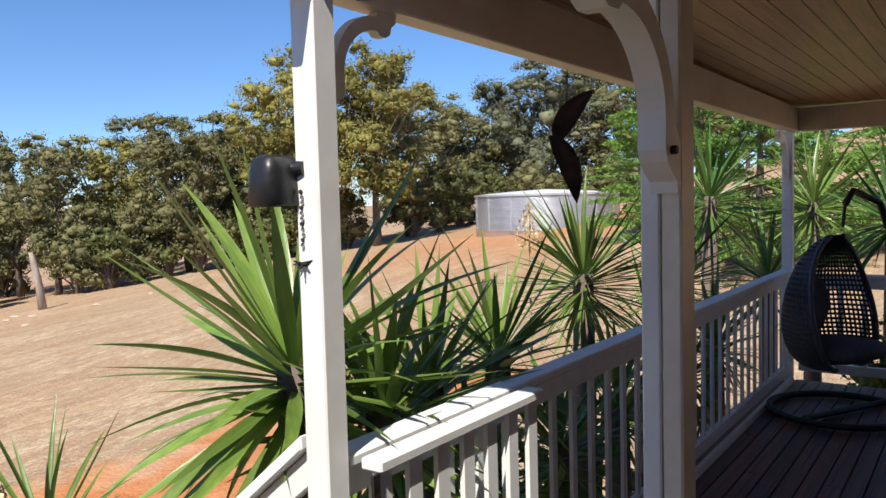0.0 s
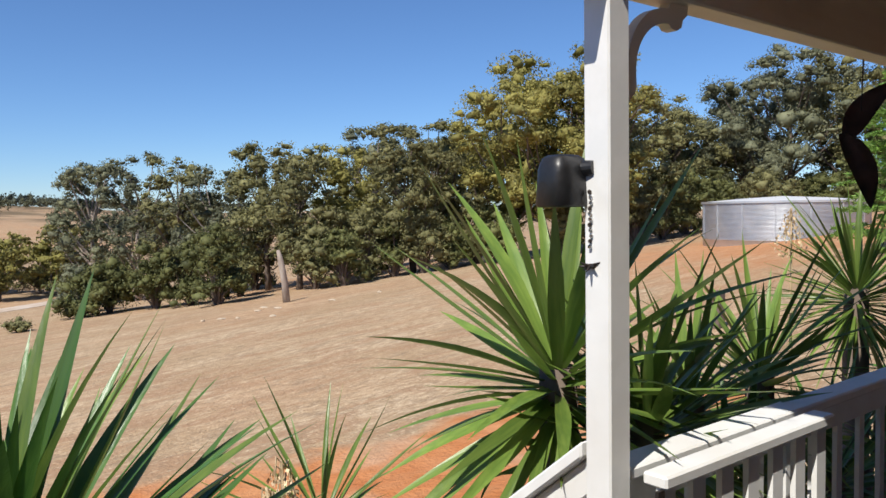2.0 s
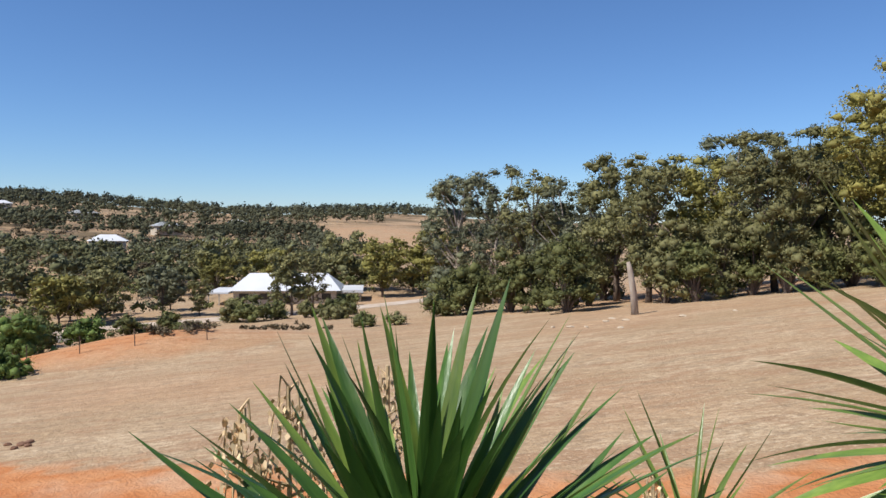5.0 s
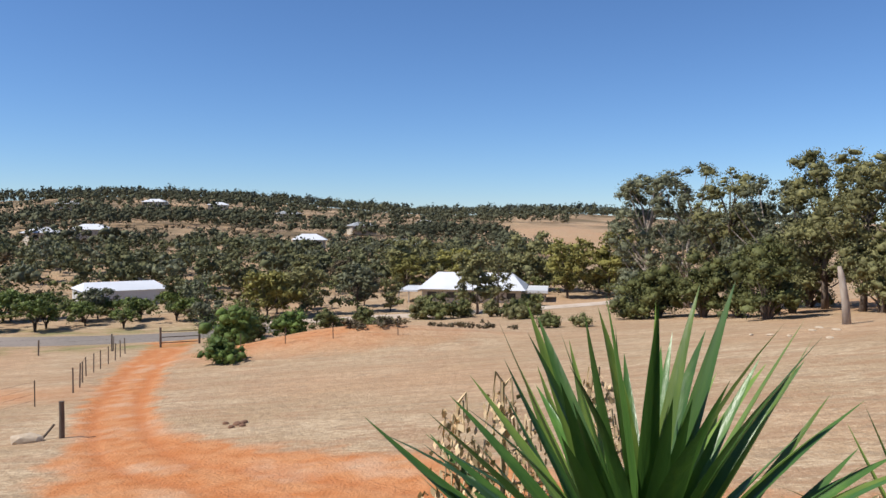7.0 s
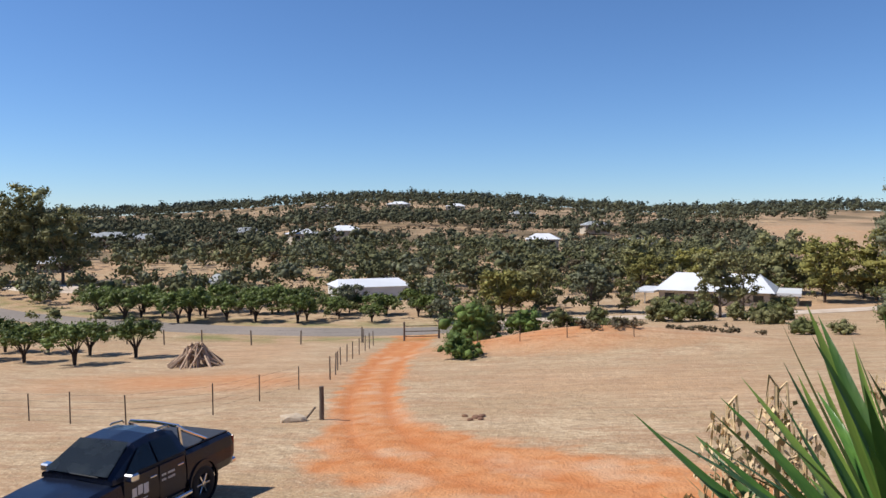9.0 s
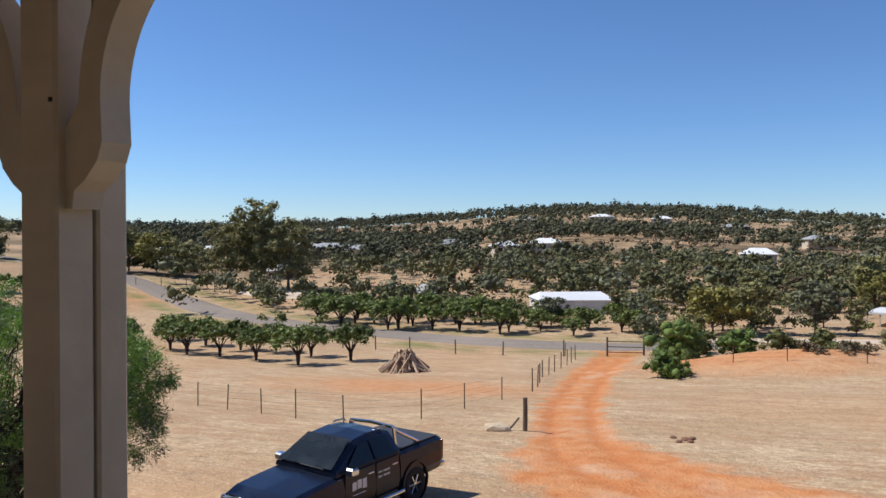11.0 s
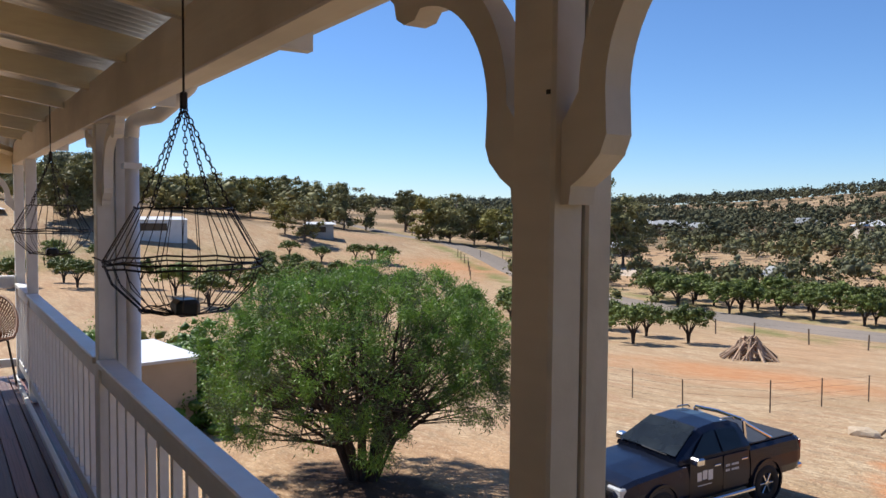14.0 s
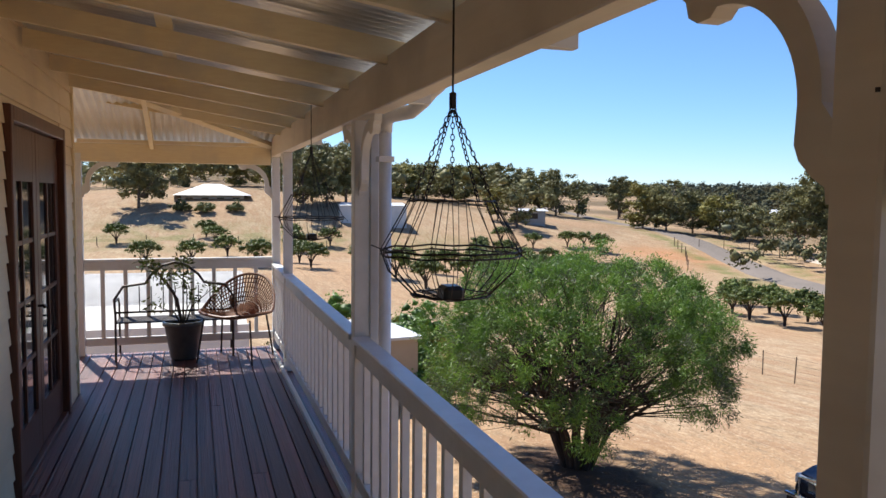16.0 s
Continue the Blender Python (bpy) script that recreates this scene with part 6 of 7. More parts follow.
def utility(at, rz):
    """Four-door pick-up: x forward, y to its left, z up."""
    e = thing("pickup_truck", "dark blue dual-cab pick-up truck with chrome sports bar", "truck", at=(*at, height(*at)), rz=rz)

    def loft(sections, m, name, label="", smooth=True, close=True):
        b = bmesh.new()
        rings = [[b.verts.new((x, y, z)) for y, z in sec] for x, sec in sections]
        for r, s in zip(rings, rings[1:]):
            for k in range(len(r) - (0 if close else 1)):
                b.faces.new((r[k], r[(k + 1) % len(r)], s[(k + 1) % len(s)], s[k]))
        b.faces.new(rings[0][::-1])
        b.faces.new(rings[-1])
        return part(name, b, m, e, label, smooth=False)

    def sec(w, z0, z1, crown=0.03, tuck=0.06):
        return [(-w + tuck, z0), (-w, z0 + 0.18), (-w, z0 + (z1 - z0) * 0.6), (-w + 0.035, z1 - 0.06), (-w + 0.12, z1), (0, z1 + crown), (w - 0.12, z1), (w - 0.035, z1 - 0.06), (w, z0 + (z1 - z0) * 0.6), (w, z0 + 0.18), (w - tuck, z0)]

    body = loft([(2.60, sec(0.74, 0.50, 0.86, 0.01)), (2.50, sec(0.83, 0.42, 0.97)), (2.2, sec(0.88, 0.40, 1.06)), (1.6, sec(0.90, 0.40, 1.12)), (1.05, sec(0.90, 0.40, 1.16)), (0.95, sec(0.90, 0.40, 1.17, 0.0)), (-0.92, sec(0.90, 0.42, 1.17, 0.0))], CAR_PAINT, "body")
    loft([(-0.96, sec(0.90, 0.46, 1.20, 0.0)), (-2.50, sec(0.90, 0.50, 1.22, 0.0)), (-2.62, sec(0.88, 0.54, 1.20, 0.0))], CAR_PAINT, "tray")
    part("tonneau_cover", boxm(-2.56, -0.76, 1.22, -1.02, 0.76, 1.25, bevel=0.01), VINYL, e, "black vinyl tray cover")

    def csec(wl, wu, z1):
        return [(-wl, 1.16), (-wl + 0.02, 1.25), (-wu, z1 - 0.09), (-wu + 0.10, z1), (0, z1 + 0.025), (wu - 0.10, z1), (wu, z1 - 0.09), (wl - 0.02, 1.25), (wl, 1.16)]

    cab = loft([(1.08, csec(0.84, 0.83, 1.27)), (0.62, csec(0.86, 0.72, 1.55)), (0.28, csec(0.87, 0.68, 1.72)), (-0.2, csec(0.87, 0.67, 1.77)), (-0.62, csec(0.87, 0.67, 1.75)), (-0.88, csec(0.87, 0.69, 1.66)), (-0.98, csec(0.86, 0.76, 1.40))], CAR_PAINT, "cab")
    # windscreen and windows, a little proud of the cab
    ws = bmesh.new()
    q = [ws.verts.new(p) for p in ((1.065, -0.74, 1.27), (1.065, 0.74, 1.27), (0.34, 0.58, 1.705), (0.34, -0.58, 1.705))]
    ws.faces.new(q)
    for v in ws.verts:
        v.co += Vector((0.035, 0, 0.045))
    bmesh.ops.solidify(ws, geom=ws.faces[:], thickness=0.012)
    part("windscreen", ws, SCREEN_GLASS, e, "windscreen")
    wp = part("wiper", tube(bmesh.new(), [(1.13, 0.55, 1.30), (1.12, -0.1, 1.315)], 0.012, 5), BLACK_PLASTIC, e)
    for s in (-1, 1):
        for xs in (((0.80, 1.26), (-0.06, 1.26), (-0.02, 1.66), (0.27, 1.63)), ((-0.12, 1.26), (-0.74, 1.27), (-0.66, 1.62), (-0.08, 1.66))):
            b = bmesh.new()
            vs = []
            for x, z in xs:
                t = (z - 1.25) / (1.66 - 1.25)
                vs.append(b.verts.new((x, s * (0.885 - 0.19 * t), z)))
            b.faces.new(vs)
            bmesh.ops.solidify(b, geom=b.faces[:], thickness=0.012 * s)
            part("side_window", b, CAR_GLASS, e, "dark side window")
        for x0, x1 in ((0.86, -0.07), (-0.11, -0.88)):
            d = part("door", boxm(min(x0, x1), s * 0.902 - 0.006, 0.50, max(x0, x1), s * 0.902 + 0.006, 1.19, bevel=0.005), CAR_PAINT, e)
            part("door_handle", boxm(min(x0, x1) + 0.06, s * 0.915 - 0.008, 1.02, min(x0, x1) + 0.24, s * 0.915 + 0.014, 1.055, bevel=0.008), CHROME, d, "chrome door handle")
        mb = boxm(-0.10, -0.10, -0.075, 0.10, 0.12, 0.075, bevel=0.03)
        mr = part("wing_mirror", mb, CHROME, e, "chrome wing mirror")
        mr.location = (0.78, s * 1.0, 1.25)
        hl = part("headlight", boxm(2.36, s * 0.62 - 0.19, 0.76, 2.57, s * 0.62 + 0.19, 0.95, bevel=0.03), LAMP_GLASS, e, "clear headlight")
        part("tail_light", boxm(-2.64, s * 0.80 - 0.06, 0.72, -2.58, s * 0.80 + 0.08, 1.14, bevel=0.015), RED_GLASS, e, "red tail light")
        part("side_step", tube(bmesh.new(), [(1.0, s * 0.93, 0.42), (0.9, s * 0.98, 0.40), (-0.95, s * 0.98, 0.40), (-1.0, s * 0.93, 0.42)], 0.045, 8), CHROME, e, "tubular side step")
        sb = tube(bmesh.new(), [(-1.85, s * 0.70, 1.24), (-1.15, s * 0.66, 1.60), (-1.04, s * 0.60, 1.72), (-1.02, 0, 1.76)], 0.04, 8)
        tube(sb, [(-1.08, s * 0.66, 1.24), (-1.04, s * 0.62, 1.70)], 0.04, 8)
        part("sports_bar", sb, CHROME, e, "chrome sports bar")
        part("roof_rail", tube(bmesh.new(), [(-0.8, s * 0.57, 1.75), (-0.75, s * 0.57, 1.80), (-0.45, s * 0.57, 1.81), (-0.4, s * 0.57, 1.79)], 0.02, 6), CHROME, e)
        for x in (1.62, -1.48):
            arch = lathe(bmesh.new(), [(0.44, -0.02), (0.475, 0.0), (0.475, 0.05), (0.43, 0.05)], 28)
            a = part("wheel_arch", arch, CAR_PAINT, e)
            a.matrix_basis = pose(x, s * 0.885, 0.44, -90 * s, 0, 0)
            w = part("wheel", lathe(bmesh.new(), [(0.30, -0.13), (0.36, -0.125), (0.385, -0.09), (0.385, 0.09), (0.36, 0.125), (0.235, 0.12), (0.22, 0.10)], 32), TYRE, e, "black tyre on alloy wheel", smooth=True)
            w.matrix_basis = pose(x, s * 0.80, 0.385, -90 * s, 0, 0)
            part("hub", lathe(bmesh.new(), [(0.23, 0.11), (0.21, 0.06), (0.001, 0.06)], 28), BLACK_PLASTIC, w)
            for k in range(6):
                sp = part("spoke", boxm(0.04, -0.02, 0.072, 0.225, 0.02, 0.105, bevel=0.006), CHROME, w)
                sp.matrix_basis = pose(0, 0, 0, 0, 0, 60 * k)
            part("cap", lathe(bmesh.new(), [(0.001, 0.12), (0.06, 0.118), (0.065, 0.08)], 16), CHROME, w)
    part("grille", boxm(2.55, -0.40, 0.72, 2.63, 0.40, 0.95, bevel=0.02), CHROME, e, "chrome grille")
    bb = tube(bmesh.new(), [(2.62, -0.80, 0.50), (2.78, -0.74, 0.62), (2.80, -0.45, 0.66), (2.80, 0.45, 0.66), (2.78, 0.74, 0.62), (2.62, 0.80, 0.50)], 0.045, 8)
    for s in (-1, 1):
        tube(bb, [(2.80, s * 0.42, 0.52), (2.80, s * 0.42, 1.02), (2.78, 0.0, 1.08)], 0.032, 8)
    part("bull_bar", bb, CHROME, e, "polished bull bar")
    part("bumper", boxm(2.40, -0.86, 0.42, 2.72, 0.86, 0.62, bevel=0.05), CAR_PAINT, e)
    part("bumper", boxm(-2.78, -0.84, 0.48, -2.60, 0.84, 0.60, bevel=0.03), CHROME, e, "rear step bumper")
    # sign writing drawn as plain shapes and bars
    y = 0.9095

    def bar(x0, z0, x1, z1, name="sign_bar"):
        part(name, boxm(min(x0, x1), y, z0, max(x0, x1), y + 0.003, z1), SIGN_WHITE, e)
    for x0, x1, z0, z1 in ((0.66, 0.535, 0.80, 0.97), (0.505, 0.375, 0.81, 0.99), (0.345, 0.215, 0.78, 0.98)):
        bar(x0, z0, x1, z1)
    bar(0.64, 0.70, 0.24, 0.715)
    for z, x0, x1 in ((0.98, -0.17, -0.56), (0.88, -0.17, -0.57)):
        n = 9
        for k in range(n):
            if k != 3:
                xx = x0 + (x1 - x0) * k / n
                bar(xx, z - 0.022, xx + (x1 - x0) / n * 0.7, z + 0.022)
    return e


CAR_AT, CAR_RZ = (-9.27, 12.45), 268.0
car = utility(CAR_AT, CAR_RZ)
car.scale = (0.94, 0.94, 0.94)

# ---------- things on the veranda ----------
def wire_basket(at, drop, rad=0.34, tall=0.36):
    """Hanging wire basket of rusted rods: two tapering cages meeting at a ring, on chains."""
    e = thing("hanging_basket", "empty black wire hanging basket on chains", "hanging basket", "hanging baskets", at)
    r = np.random.default_rng(int(abs(at[0]) * 10))
    part("hook", tube(bmesh.new(), [(0, 0, 0), (0, 0, -drop * 0.5)], 0.0035, 5), BLACK_IRON, e)
    zt = -drop * 0.5
    part("knot", boxm(-0.010, -0.010, zt - 0.04, 0.010, 0.010, zt + 0.01, bevel=0.004), BLACK_IRON, e)
    ztop, zmid, zbot = -drop, -drop - tall * 0.52, -drop - tall
    def ring(R, z, th=0.0025):
        return tube(bmesh.new(), [(R * math.cos(k * math.pi / 9), R * math.sin(k * math.pi / 9), z + 0.003 * math.sin(3 * k)) for k in range(19)], th, 5, cap=False)
    part("ring", ring(rad * 0.62, ztop), BLACK_IRON, e)
    part("ring", ring(rad, zmid, 0.0035), BLACK_IRON, e)
    part("ring", ring(rad, zmid - 0.015, 0.003), BLACK_IRON, e)
    part("ring", ring(rad * 0.58, zbot), BLACK_IRON, e)
    for k in range(26):
        a = 2 * math.pi * k / 26 + r.normal(0, 0.03)
        a2 = a + r.normal(0, 0.06)
        p0 = (rad * 0.62 * math.cos(a), rad * 0.62 * math.sin(a), ztop)
        p1 = (rad * 1.01 * math.cos(a2), rad * 1.01 * math.sin(a2), zmid)
        p2 = (rad * 0.9 * math.cos(a2), rad * 0.9 * math.sin(a2), zmid - tall * 0.22)
        p3 = (rad * 0.55 * math.cos(a), rad * 0.55 * math.sin(a), zbot)
        part("wire", tube(bmesh.new(), [p0, p1, p2, p3], 0.0016, 4, cap=False), BLACK_IRON, e)
        if k % 3 == 0:
            q = Vector(p1) * 1.0
            part("barb", tube(bmesh.new(), [q, q + Vector((math.cos(a) * 0.03, math.sin(a) * 0.03, r.uniform(-0.03, 0.03)))], 0.002, 4), BLACK_IRON, e)
    for k in range(14):
        a, b2 = r.uniform(0, 6.28, 2)
        part("wire", tube(bmesh.new(), [(rad * 0.56 * math.cos(a), rad * 0.56 * math.sin(a), zbot), (0.02, 0, zbot - 0.02), (rad * 0.56 * math.cos(b2), rad * 0.56 * math.sin(b2), zbot)], 0.0016, 4, cap=False), BLACK_IRON, e)
    part("base", boxm(-0.045, -0.035, zbot - 0.02, 0.045, 0.035, zbot + 0.03, bevel=0.012), BLACK_PLASTIC, e)
    link_me = bpy.data.meshes.new("chain_link")
    b = tube(bmesh.new(), [(0.006 * math.cos(k * math.pi / 4), 0, 0.012 * math.sin(k * math.pi / 4)) for k in range(9)], 0.0020, 4, cap=False)
    b.to_mesh(link_me)
    b.free()
    link_me.materials.append(BLACK_IRON)
    for c in range(5):
        a = 2 * math.pi * c / 5 + 0.3
        p0, p1 = Vector((0, 0, zt - 0.03)), Vector((rad * 0.62 * math.cos(a), rad * 0.62 * math.sin(a), ztop))
        n = int((p1 - p0).length / 0.019)
        q = (p1 - p0).to_track_quat("Z", "X").to_matrix().to_4x4()
        for k in range(n):
            o = link("chain_link", link_me, None, e)
            o.matrix_basis = Matrix.Translation(p0 + (p1 - p0) * (k + 0.5) / n) @ q @ Matrix.Rotation(math.pi / 2 * (k % 2), 4, "Z")
    return e


wire_basket((-1.85, YL - 0.08, BL + 0.23), 0.665, 0.225, 0.30)
wire_basket((-4.95, YL - 0.08, BL + 0.23), 0.655, 0.225, 0.30)

pot = thing("plant_pot", "dark glazed round pot with a rim", "pot", at=(-8.28, 0.06, 0))
part("pot_body", lathe(bmesh.new(), [(0.001, 0.0), (0.125, 0.0), (0.14, 0.02), (0.195, 0.36), (0.215, 0.365), (0.215, 0.41), (0.19, 0.41), (0.185, 0.36), (0.001, 0.36)], 28), POT, pot, smooth=True)
plant = thing("potted_shrub", "leggy green shrub with pink tips in the pot", "plant", at=(-8.28, 0.06, 0.362))
pr = np.random.default_rng(9)
tips = []
for k in range(9):
    a, L = pr.uniform(0, 6.28), pr.uniform(0.25, 0.5)
    hz = pr.uniform(0.25, 0.72)
    tp = (math.cos(a) * L * 0.75, math.sin(a) * L * 0.75, hz)
    tips.append((*tp, 0.13, 0.12))
    part("stem", tube(bmesh.new(), [(0, 0, -0.05), (tp[0] * 0.3, tp[1] * 0.3, hz * 0.55), tp], [0.012, 0.008, 0.003], 5, cap=False), DARK_BARK, plant)
P, N = clump_points(tips + [(0, 0, 0.5, 0.16, 0.22), (0.02, 0.0, 0.68, 0.13, 0.12)], 2600, pr, 0.2)
tagged(link("foliage", leaf_mesh("foliage", P, N, 0.06, 0.026, 0.1, 0.8, pr), CITRUS, plant), kind="stuff")

bench = thing("iron_bench", "black wrought-iron garden bench with arched back", "bench", at=(-8.42, -0.02, 0), rz=-90)
# x along the bench, y to its back
def iron(name, pts, th=0.011):
    return part(name, tube(bmesh.new(), pts, th, 6), BLACK_IRON, bench)


arch = [(-0.60, 0.12, 0.42), (-0.61, 0.14, 0.66), (-0.52, 0.16, 0.80), (-0.30, 0.17, 0.83), (-0.24, 0.17, 0.92), (-0.12, 0.17, 1.02), (0, 0.17, 1.05), (0.12, 0.17, 1.02), (0.24, 0.17, 0.92), (0.30, 0.17, 0.83), (0.52, 0.16, 0.80), (0.61, 0.14, 0.66), (0.60, 0.12, 0.42)]
iron("back_frame", arch, 0.014)
iron("back_rail", [(-0.6, 0.13, 0.52), (0.6, 0.13, 0.52)])
for k in range(9):
    x = -0.48 + k * 0.12
    iron("back_bar", [(x, 0.13, 0.52), (x, 0.165, 0.80)], 0.006)
for k in range(7):
    y = -0.30 + k * 0.066
    part("seat_slat", boxm(-0.6, y, 0.40, 0.6, y + 0.035, 0.412), BLACK_IRON, bench)
for x in (-0.6, 0.6):
    iron("leg", [(x, 0.15, 0.44), (x, 0.17, 0.0)], 0.013)
    iron("leg", [(x, -0.31, 0.41), (x, -0.33, 0.0)], 0.013)
    iron("armrest", [(x, 0.14, 0.64), (x, -0.2, 0.63), (x, -0.31, 0.56), (x, -0.31, 0.41)], 0.012)

chair = thing("cane_chair", "round-backed brown cane chair on thin black legs", "chair", at=(-8.08, 0.60, 0), rz=-28)
chair.scale = (1.08, 1.08, 1.08)
# x to the front; a tilted oval hoop filled with woven strands
def hoop(u, v, k=1.0):
    """A point of the scoop-shaped seat: u round the rim, v from centre to rim."""
    x = -0.02 + 0.30 * k * v * math.cos(u)
    y = 0.37 * k * v * math.sin(u)
    back = max(0.0, -math.cos(u)) ** 1.3
    z = 0.41 + v ** 2.2 * (0.05 + 0.36 * back) + 0.03 * v * abs(math.sin(u))
    return Vector((x - 0.10 * back * v ** 2, y, z))


part("rim", tube(bmesh.new(), [hoop(2 * math.pi * k / 36, 1) for k in range(37)], 0.014, 7, cap=False), CANE, chair)
for v in (0.18, 0.27, 0.36, 0.45, 0.54, 0.62, 0.70, 0.77, 0.84, 0.90, 0.95):
    part("weave_ring", tube(bmesh.new(), [hoop(2 * math.pi * k / 30, v) for k in range(31)], 0.006, 5, cap=False), CANE, chair)
for k in range(72):
    u = 2 * math.pi * k / 72
    part("strand", tube(bmesh.new(), [hoop(u, v) for v in (0.12, 0.35, 0.6, 0.8, 1.0)], 0.0075, 4, cap=False), CANE, chair)
for k, (x, y) in enumerate(((0.20, 0.24), (0.20, -0.24), (-0.20, 0.24), (-0.20, -0.24))):
    part("leg", tube(bmesh.new(), [(x, y, 0.43), (x * 1.3, y * 1.2, 0.0)], 0.010, 6), BLACK_IRON, chair)

# egg chair on its stand, far end of the wide veranda
egg = thing("egg_chair", "charcoal wicker hanging egg chair on a curved stand", "chair", at=(7.76, 1.40, 0), rz=250)
egg.scale = (0.9, 0.9, 0.9)
er = np.random.default_rng(3)
def egg_point(u, v):
    """u round, v from the bottom to the hood; open to the front (+x)."""
    t = v * math.pi * 0.86
    R = 0.50 * math.sin(min(math.pi, 0.35 + t * 0.98)) ** 0.8
    z = 0.42 + 0.62 * (1 - math.cos(t)) * 0.95
    return Vector((-R * math.cos(u) * 0.85 - 0.05, R * math.sin(u), z))


for k in range(41):
    u = -2.05 + 4.1 * k / 40
    part("strand", tube(bmesh.new(), [egg_point(u * (1.0 - 0.35 * v), v) for v in np.linspace(0.0, 1.0, 14)], 0.010, 4, cap=False), WICKER, egg)
for k in range(34):
    v = 0.02 + 0.95 * k / 33
    part("weave_ring", tube(bmesh.new(), [egg_point((-2.05 + 4.1 * j / 22) * (1.0 - 0.35 * v), v) for j in range(23)], 0.011, 4, cap=False), WICKER, egg)
for s in (-1, 1):
    part("rim", tube(bmesh.new(), [egg_point(s * 2.05 * (1.0 - 0.35 * v), v) for v in np.linspace(0, 1, 16)], 0.022, 7, cap=False), WICKER, egg)
b = bmesh.new()
bmesh.ops.create_icosphere(b, subdivisions=3, radius=1)
for v in b.verts:
    v.co = Vector((v.co.x * 0.36, v.co.y * 0.42, v.co.z * 0.11 + 0.04 * v.co.x ** 2))
part("cushion", b, CUSHION, egg, "dark seat cushion", smooth=True).location = (-0.02, 0, 0.56)
b = bmesh.new()
bmesh.ops.create_icosphere(b, subdivisions=3, radius=1)
for v in b.verts:
    v.co = Vector((v.co.x * 0.10, v.co.y * 0.34, v.co.z * 0.28))
part("back_cushion", b, CUSHION, egg, "dark back cushion", smooth=True).location = (-0.34, 0, 0.92)
SWING = Matrix.Rotation(radians(-99), 4, "Z")
part("stand_pole", tube(bmesh.new(), [(-0.62, 0, 0.05), (-0.72, 0, 0.8), (-0.66, 0, 1.4), (-0.45, 0, 1.82), (-0.1, 0, 1.93), (0.0, 0, 1.82)], 0.03, 9), BLACK_IRON, egg, smooth=True).matrix_basis = SWING
part("spring", tube(bmesh.new(), [(0.0, 0, 1.82), (-0.02, 0, 1.62)], 0.014, 6), BLACK_IRON, egg)
part("base_ring", tube(bmesh.new(), [(-0.05 + 0.56 * math.cos(k * math.pi / 14), 0.56 * math.sin(k * math.pi / 14), 0.035) for k in range(29)], 0.03, 7, cap=False), BLACK_IRON, egg)
part("base_bar", tube(bmesh.new(), [(-0.62, 0, 0.035), (0.5, 0, 0.035)], 0.028, 7), BLACK_IRON, egg).matrix_basis = SWING

# black lantern-shaped speaker on the post at the steps, with a trinket on a chain below
sp = thing("outdoor_speaker", "black moulded speaker on a bracket", "speaker", at=(2.565, YR + 0.055, 1.80))
b = bmesh.new()
rings = []
for z, w, d in ((-0.068, 0.062, 0.05), (-0.062, 0.068, 0.056), (0.03, 0.062, 0.05), (0.058, 0.052, 0.042), (0.066, 0.036, 0.03)):
    rings.append([b.verts.new((w * math.copysign(abs(math.cos(a)) ** 0.6, math.cos(a)), d * math.copysign(abs(math.sin(a)) ** 0.6, math.sin(a)), z)) for a in [2 * math.pi * k / 24 for k in range(24)]])
for r0, r1 in zip(rings, rings[1:]):
    for k in range(24):
        b.faces.new((r0[k], r0[(k + 1) % 24], r1[(k + 1) % 24], r1[k]))
b.faces.new(rings[0][::-1])
b.faces.new(rings[-1])
part("case", b, BLACK_PLASTIC, sp, smooth=True)
part("knob", tube(bmesh.new(), [(0.03, -0.04, 0.03), (0.035, -0.075, 0.032)], [0.022, 0.018], 14), BLACK_PLASTIC, sp)
part("arm", tube(bmesh.new(), [(0.03, -0.05, 0.03), (0.055, -0.045, 0.03), (0.06, -0.02, 0.03)], 0.009, 7), ZINC, sp)
tr = thing("hanging_trinket", "small beaded trinket on a thin chain", "ornament", at=(2.592, YR - 0.012, 1.77))
for k in range(11):
    o = part("bead", lathe(bmesh.new(), [(0.001, -0.006), (0.005, -0.003), (0.005, 0.003), (0.001, 0.006)], 8), CHROME if k % 3 else BLACK_IRON, tr)
    o.location = (0.002 * math.sin(k), 0.002 * math.cos(k * 2), -0.014 * k)
for k in range(9):
    a = k * 0.7
    part("charm", tube(bmesh.new(), [(0.0, 0, -0.19), (0.028 * math.cos(a), 0.028 * math.sin(a), -0.19 + 0.012 * math.sin(3 * a))], [0.006, 0.002], 5), BLACK_IRON, tr)
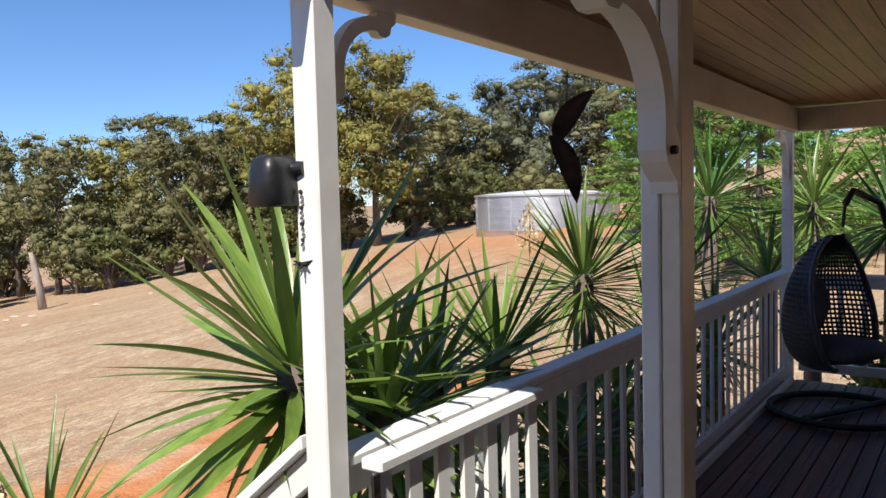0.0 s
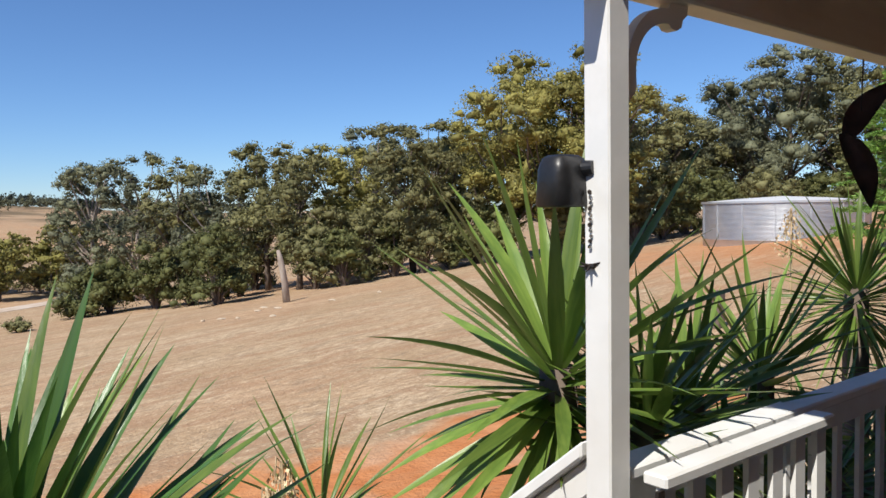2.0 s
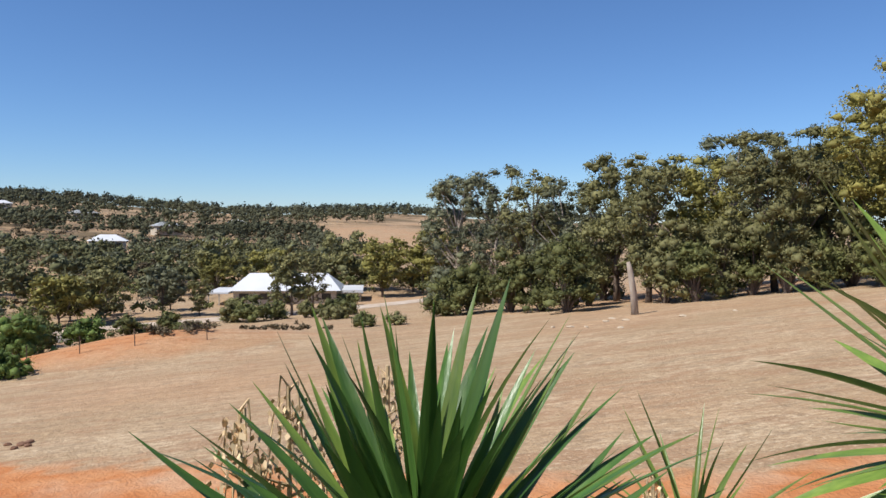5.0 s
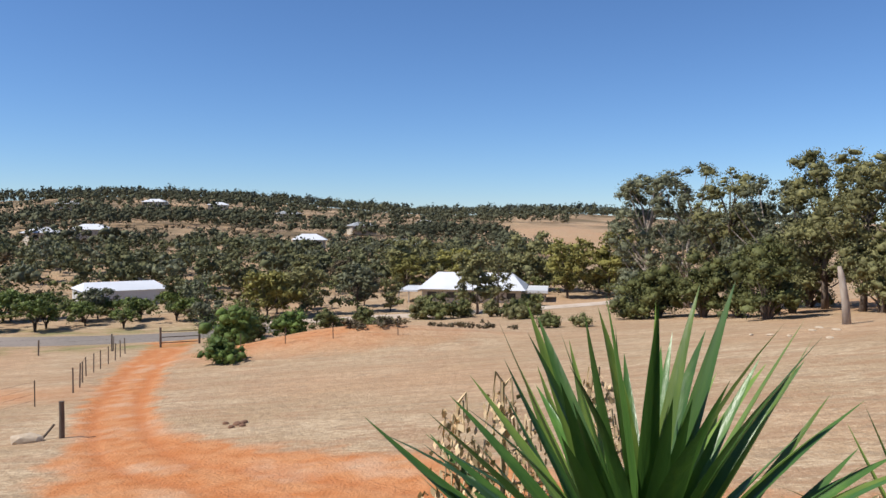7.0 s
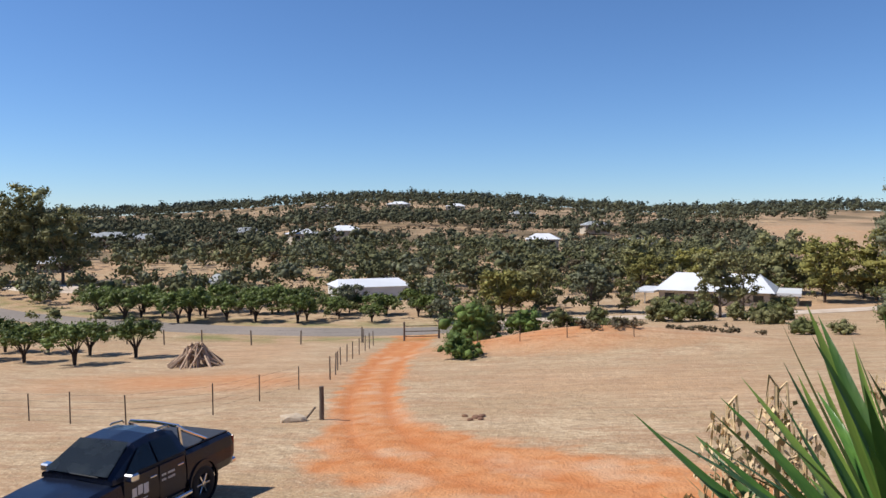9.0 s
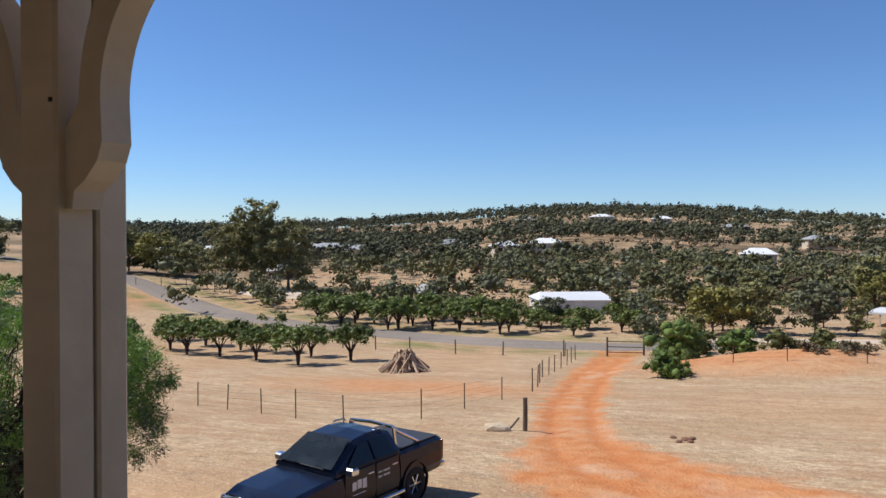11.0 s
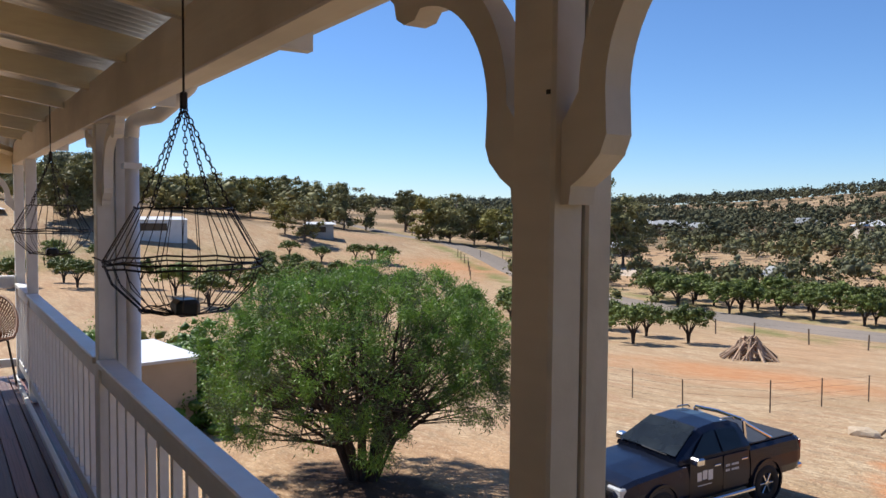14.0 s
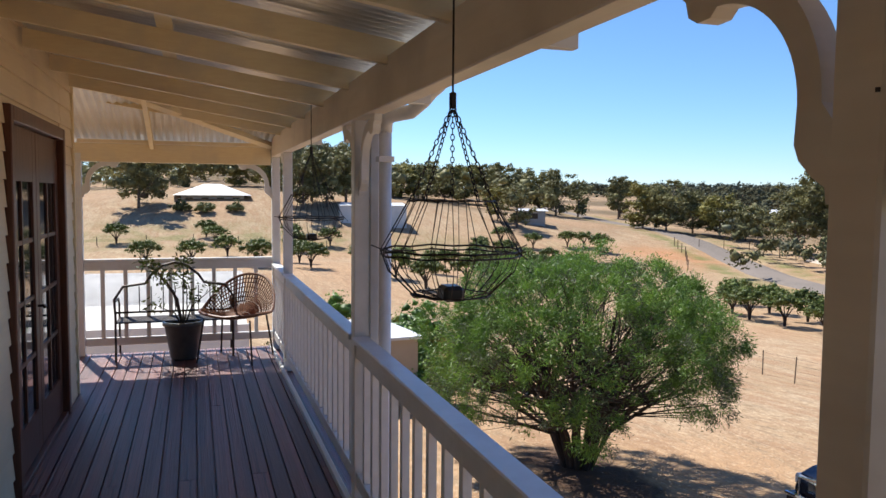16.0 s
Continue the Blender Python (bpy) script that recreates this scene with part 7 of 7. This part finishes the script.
# rusted tail-shaped ornament hanging in the opening
orn = thing("metal_ornament", "rusted steel twisted leaf ornament hanging from the beam", "ornament", at=(4.2, 1.99, BR))
def blade(base, tip, wide, bow):
    """A pointed steel leaf from base to tip, bowed along and across."""
    b, rows = bmesh.new(), []
    base, tip = Vector(base), Vector(tip)
    side = (tip - base).cross(Vector((0, 1, 0))).normalized()
    for i in range(11):
        t = i / 10
        w = wide * math.sin(math.pi * min(1.0, 0.06 + 0.94 * t) ** 0.85) ** 0.8
        c = base.lerp(tip, t) + Vector((0, bow * math.sin(math.pi * t), 0)) + side * 0.25 * wide * math.sin(math.pi * t)
        rows.append([b.verts.new(c + side * w * k + Vector((0, 0.25 * wide * (1 - k * k), 0))) for k in (-0.5, 0.0, 0.5)])
    for r0, r1 in zip(rows, rows[1:]):
        for k in range(2):
            b.faces.new((r0[k], r0[k + 1], r1[k + 1], r1[k]))
    bmesh.ops.solidify(b, geom=b.faces[:], thickness=0.004)
    return b


for base, tip, wide, bow in (((-0.055, 0, -0.30), (0.115, 0, -0.085), 0.095, 0.03), ((-0.065, 0, -0.275), (0.035, 0, -0.575), 0.092, -0.03)):
    part("blade", blade(base, tip, wide, bow), RUST, orn, smooth=True).matrix_basis = Matrix.Rotation(radians(-62), 4, "Z")
part("cord", tube(bmesh.new(), [(0, 0, 0), (-0.01, 0, -0.2)], 0.0025, 4), BLACK_IRON, orn)
tp = thing("grey_post", "weathered grey timber post standing in the paddock", "post", at=(*polar(-58.6, 22), height(*polar(-58.6, 22))))
part("post", boxm(-0.16, -0.12, -0.2, 0.16, 0.12, 1.0, bevel=0.02), WEATHERED, tp)

# ---------- deck boards ----------
def deck_boards(x0, x1, y0, y1, owner):
    w, gap = 0.101, 0.010
    me = bpy.data.meshes.new("deck_board")
    b = boxm(0, 0, -0.032, 1, w, 0.0)
    b.to_mesh(me)
    b.free()
    me.materials.append(DECK)
    y, k = y0, 0
    while y + w < y1 + 0.02:
        cuts = sorted([x0, x1] + [x0 + (x1 - x0) * f for f in ((0.37,), (0.68,), (0.22, 0.81), (0.55,))[k % 4]])
        for a, c in zip(cuts, cuts[1:]):
            o = link("deck_board", me, None, owner)
            o.location = (a + 0.0015, y, float(rng.uniform(-0.0015, 0.0)))
            o.scale = (c - a - 0.003, 1, 1)
        y += w + gap
        k += 1


deck_boards(XE, -6.98, -1.9, YW, floor)
deck_boards(XE, 2.74, YW + 0.005, YL + 0.08, floor)
deck_boards(2.747, XR, -3.15, YR + 0.08, floor)
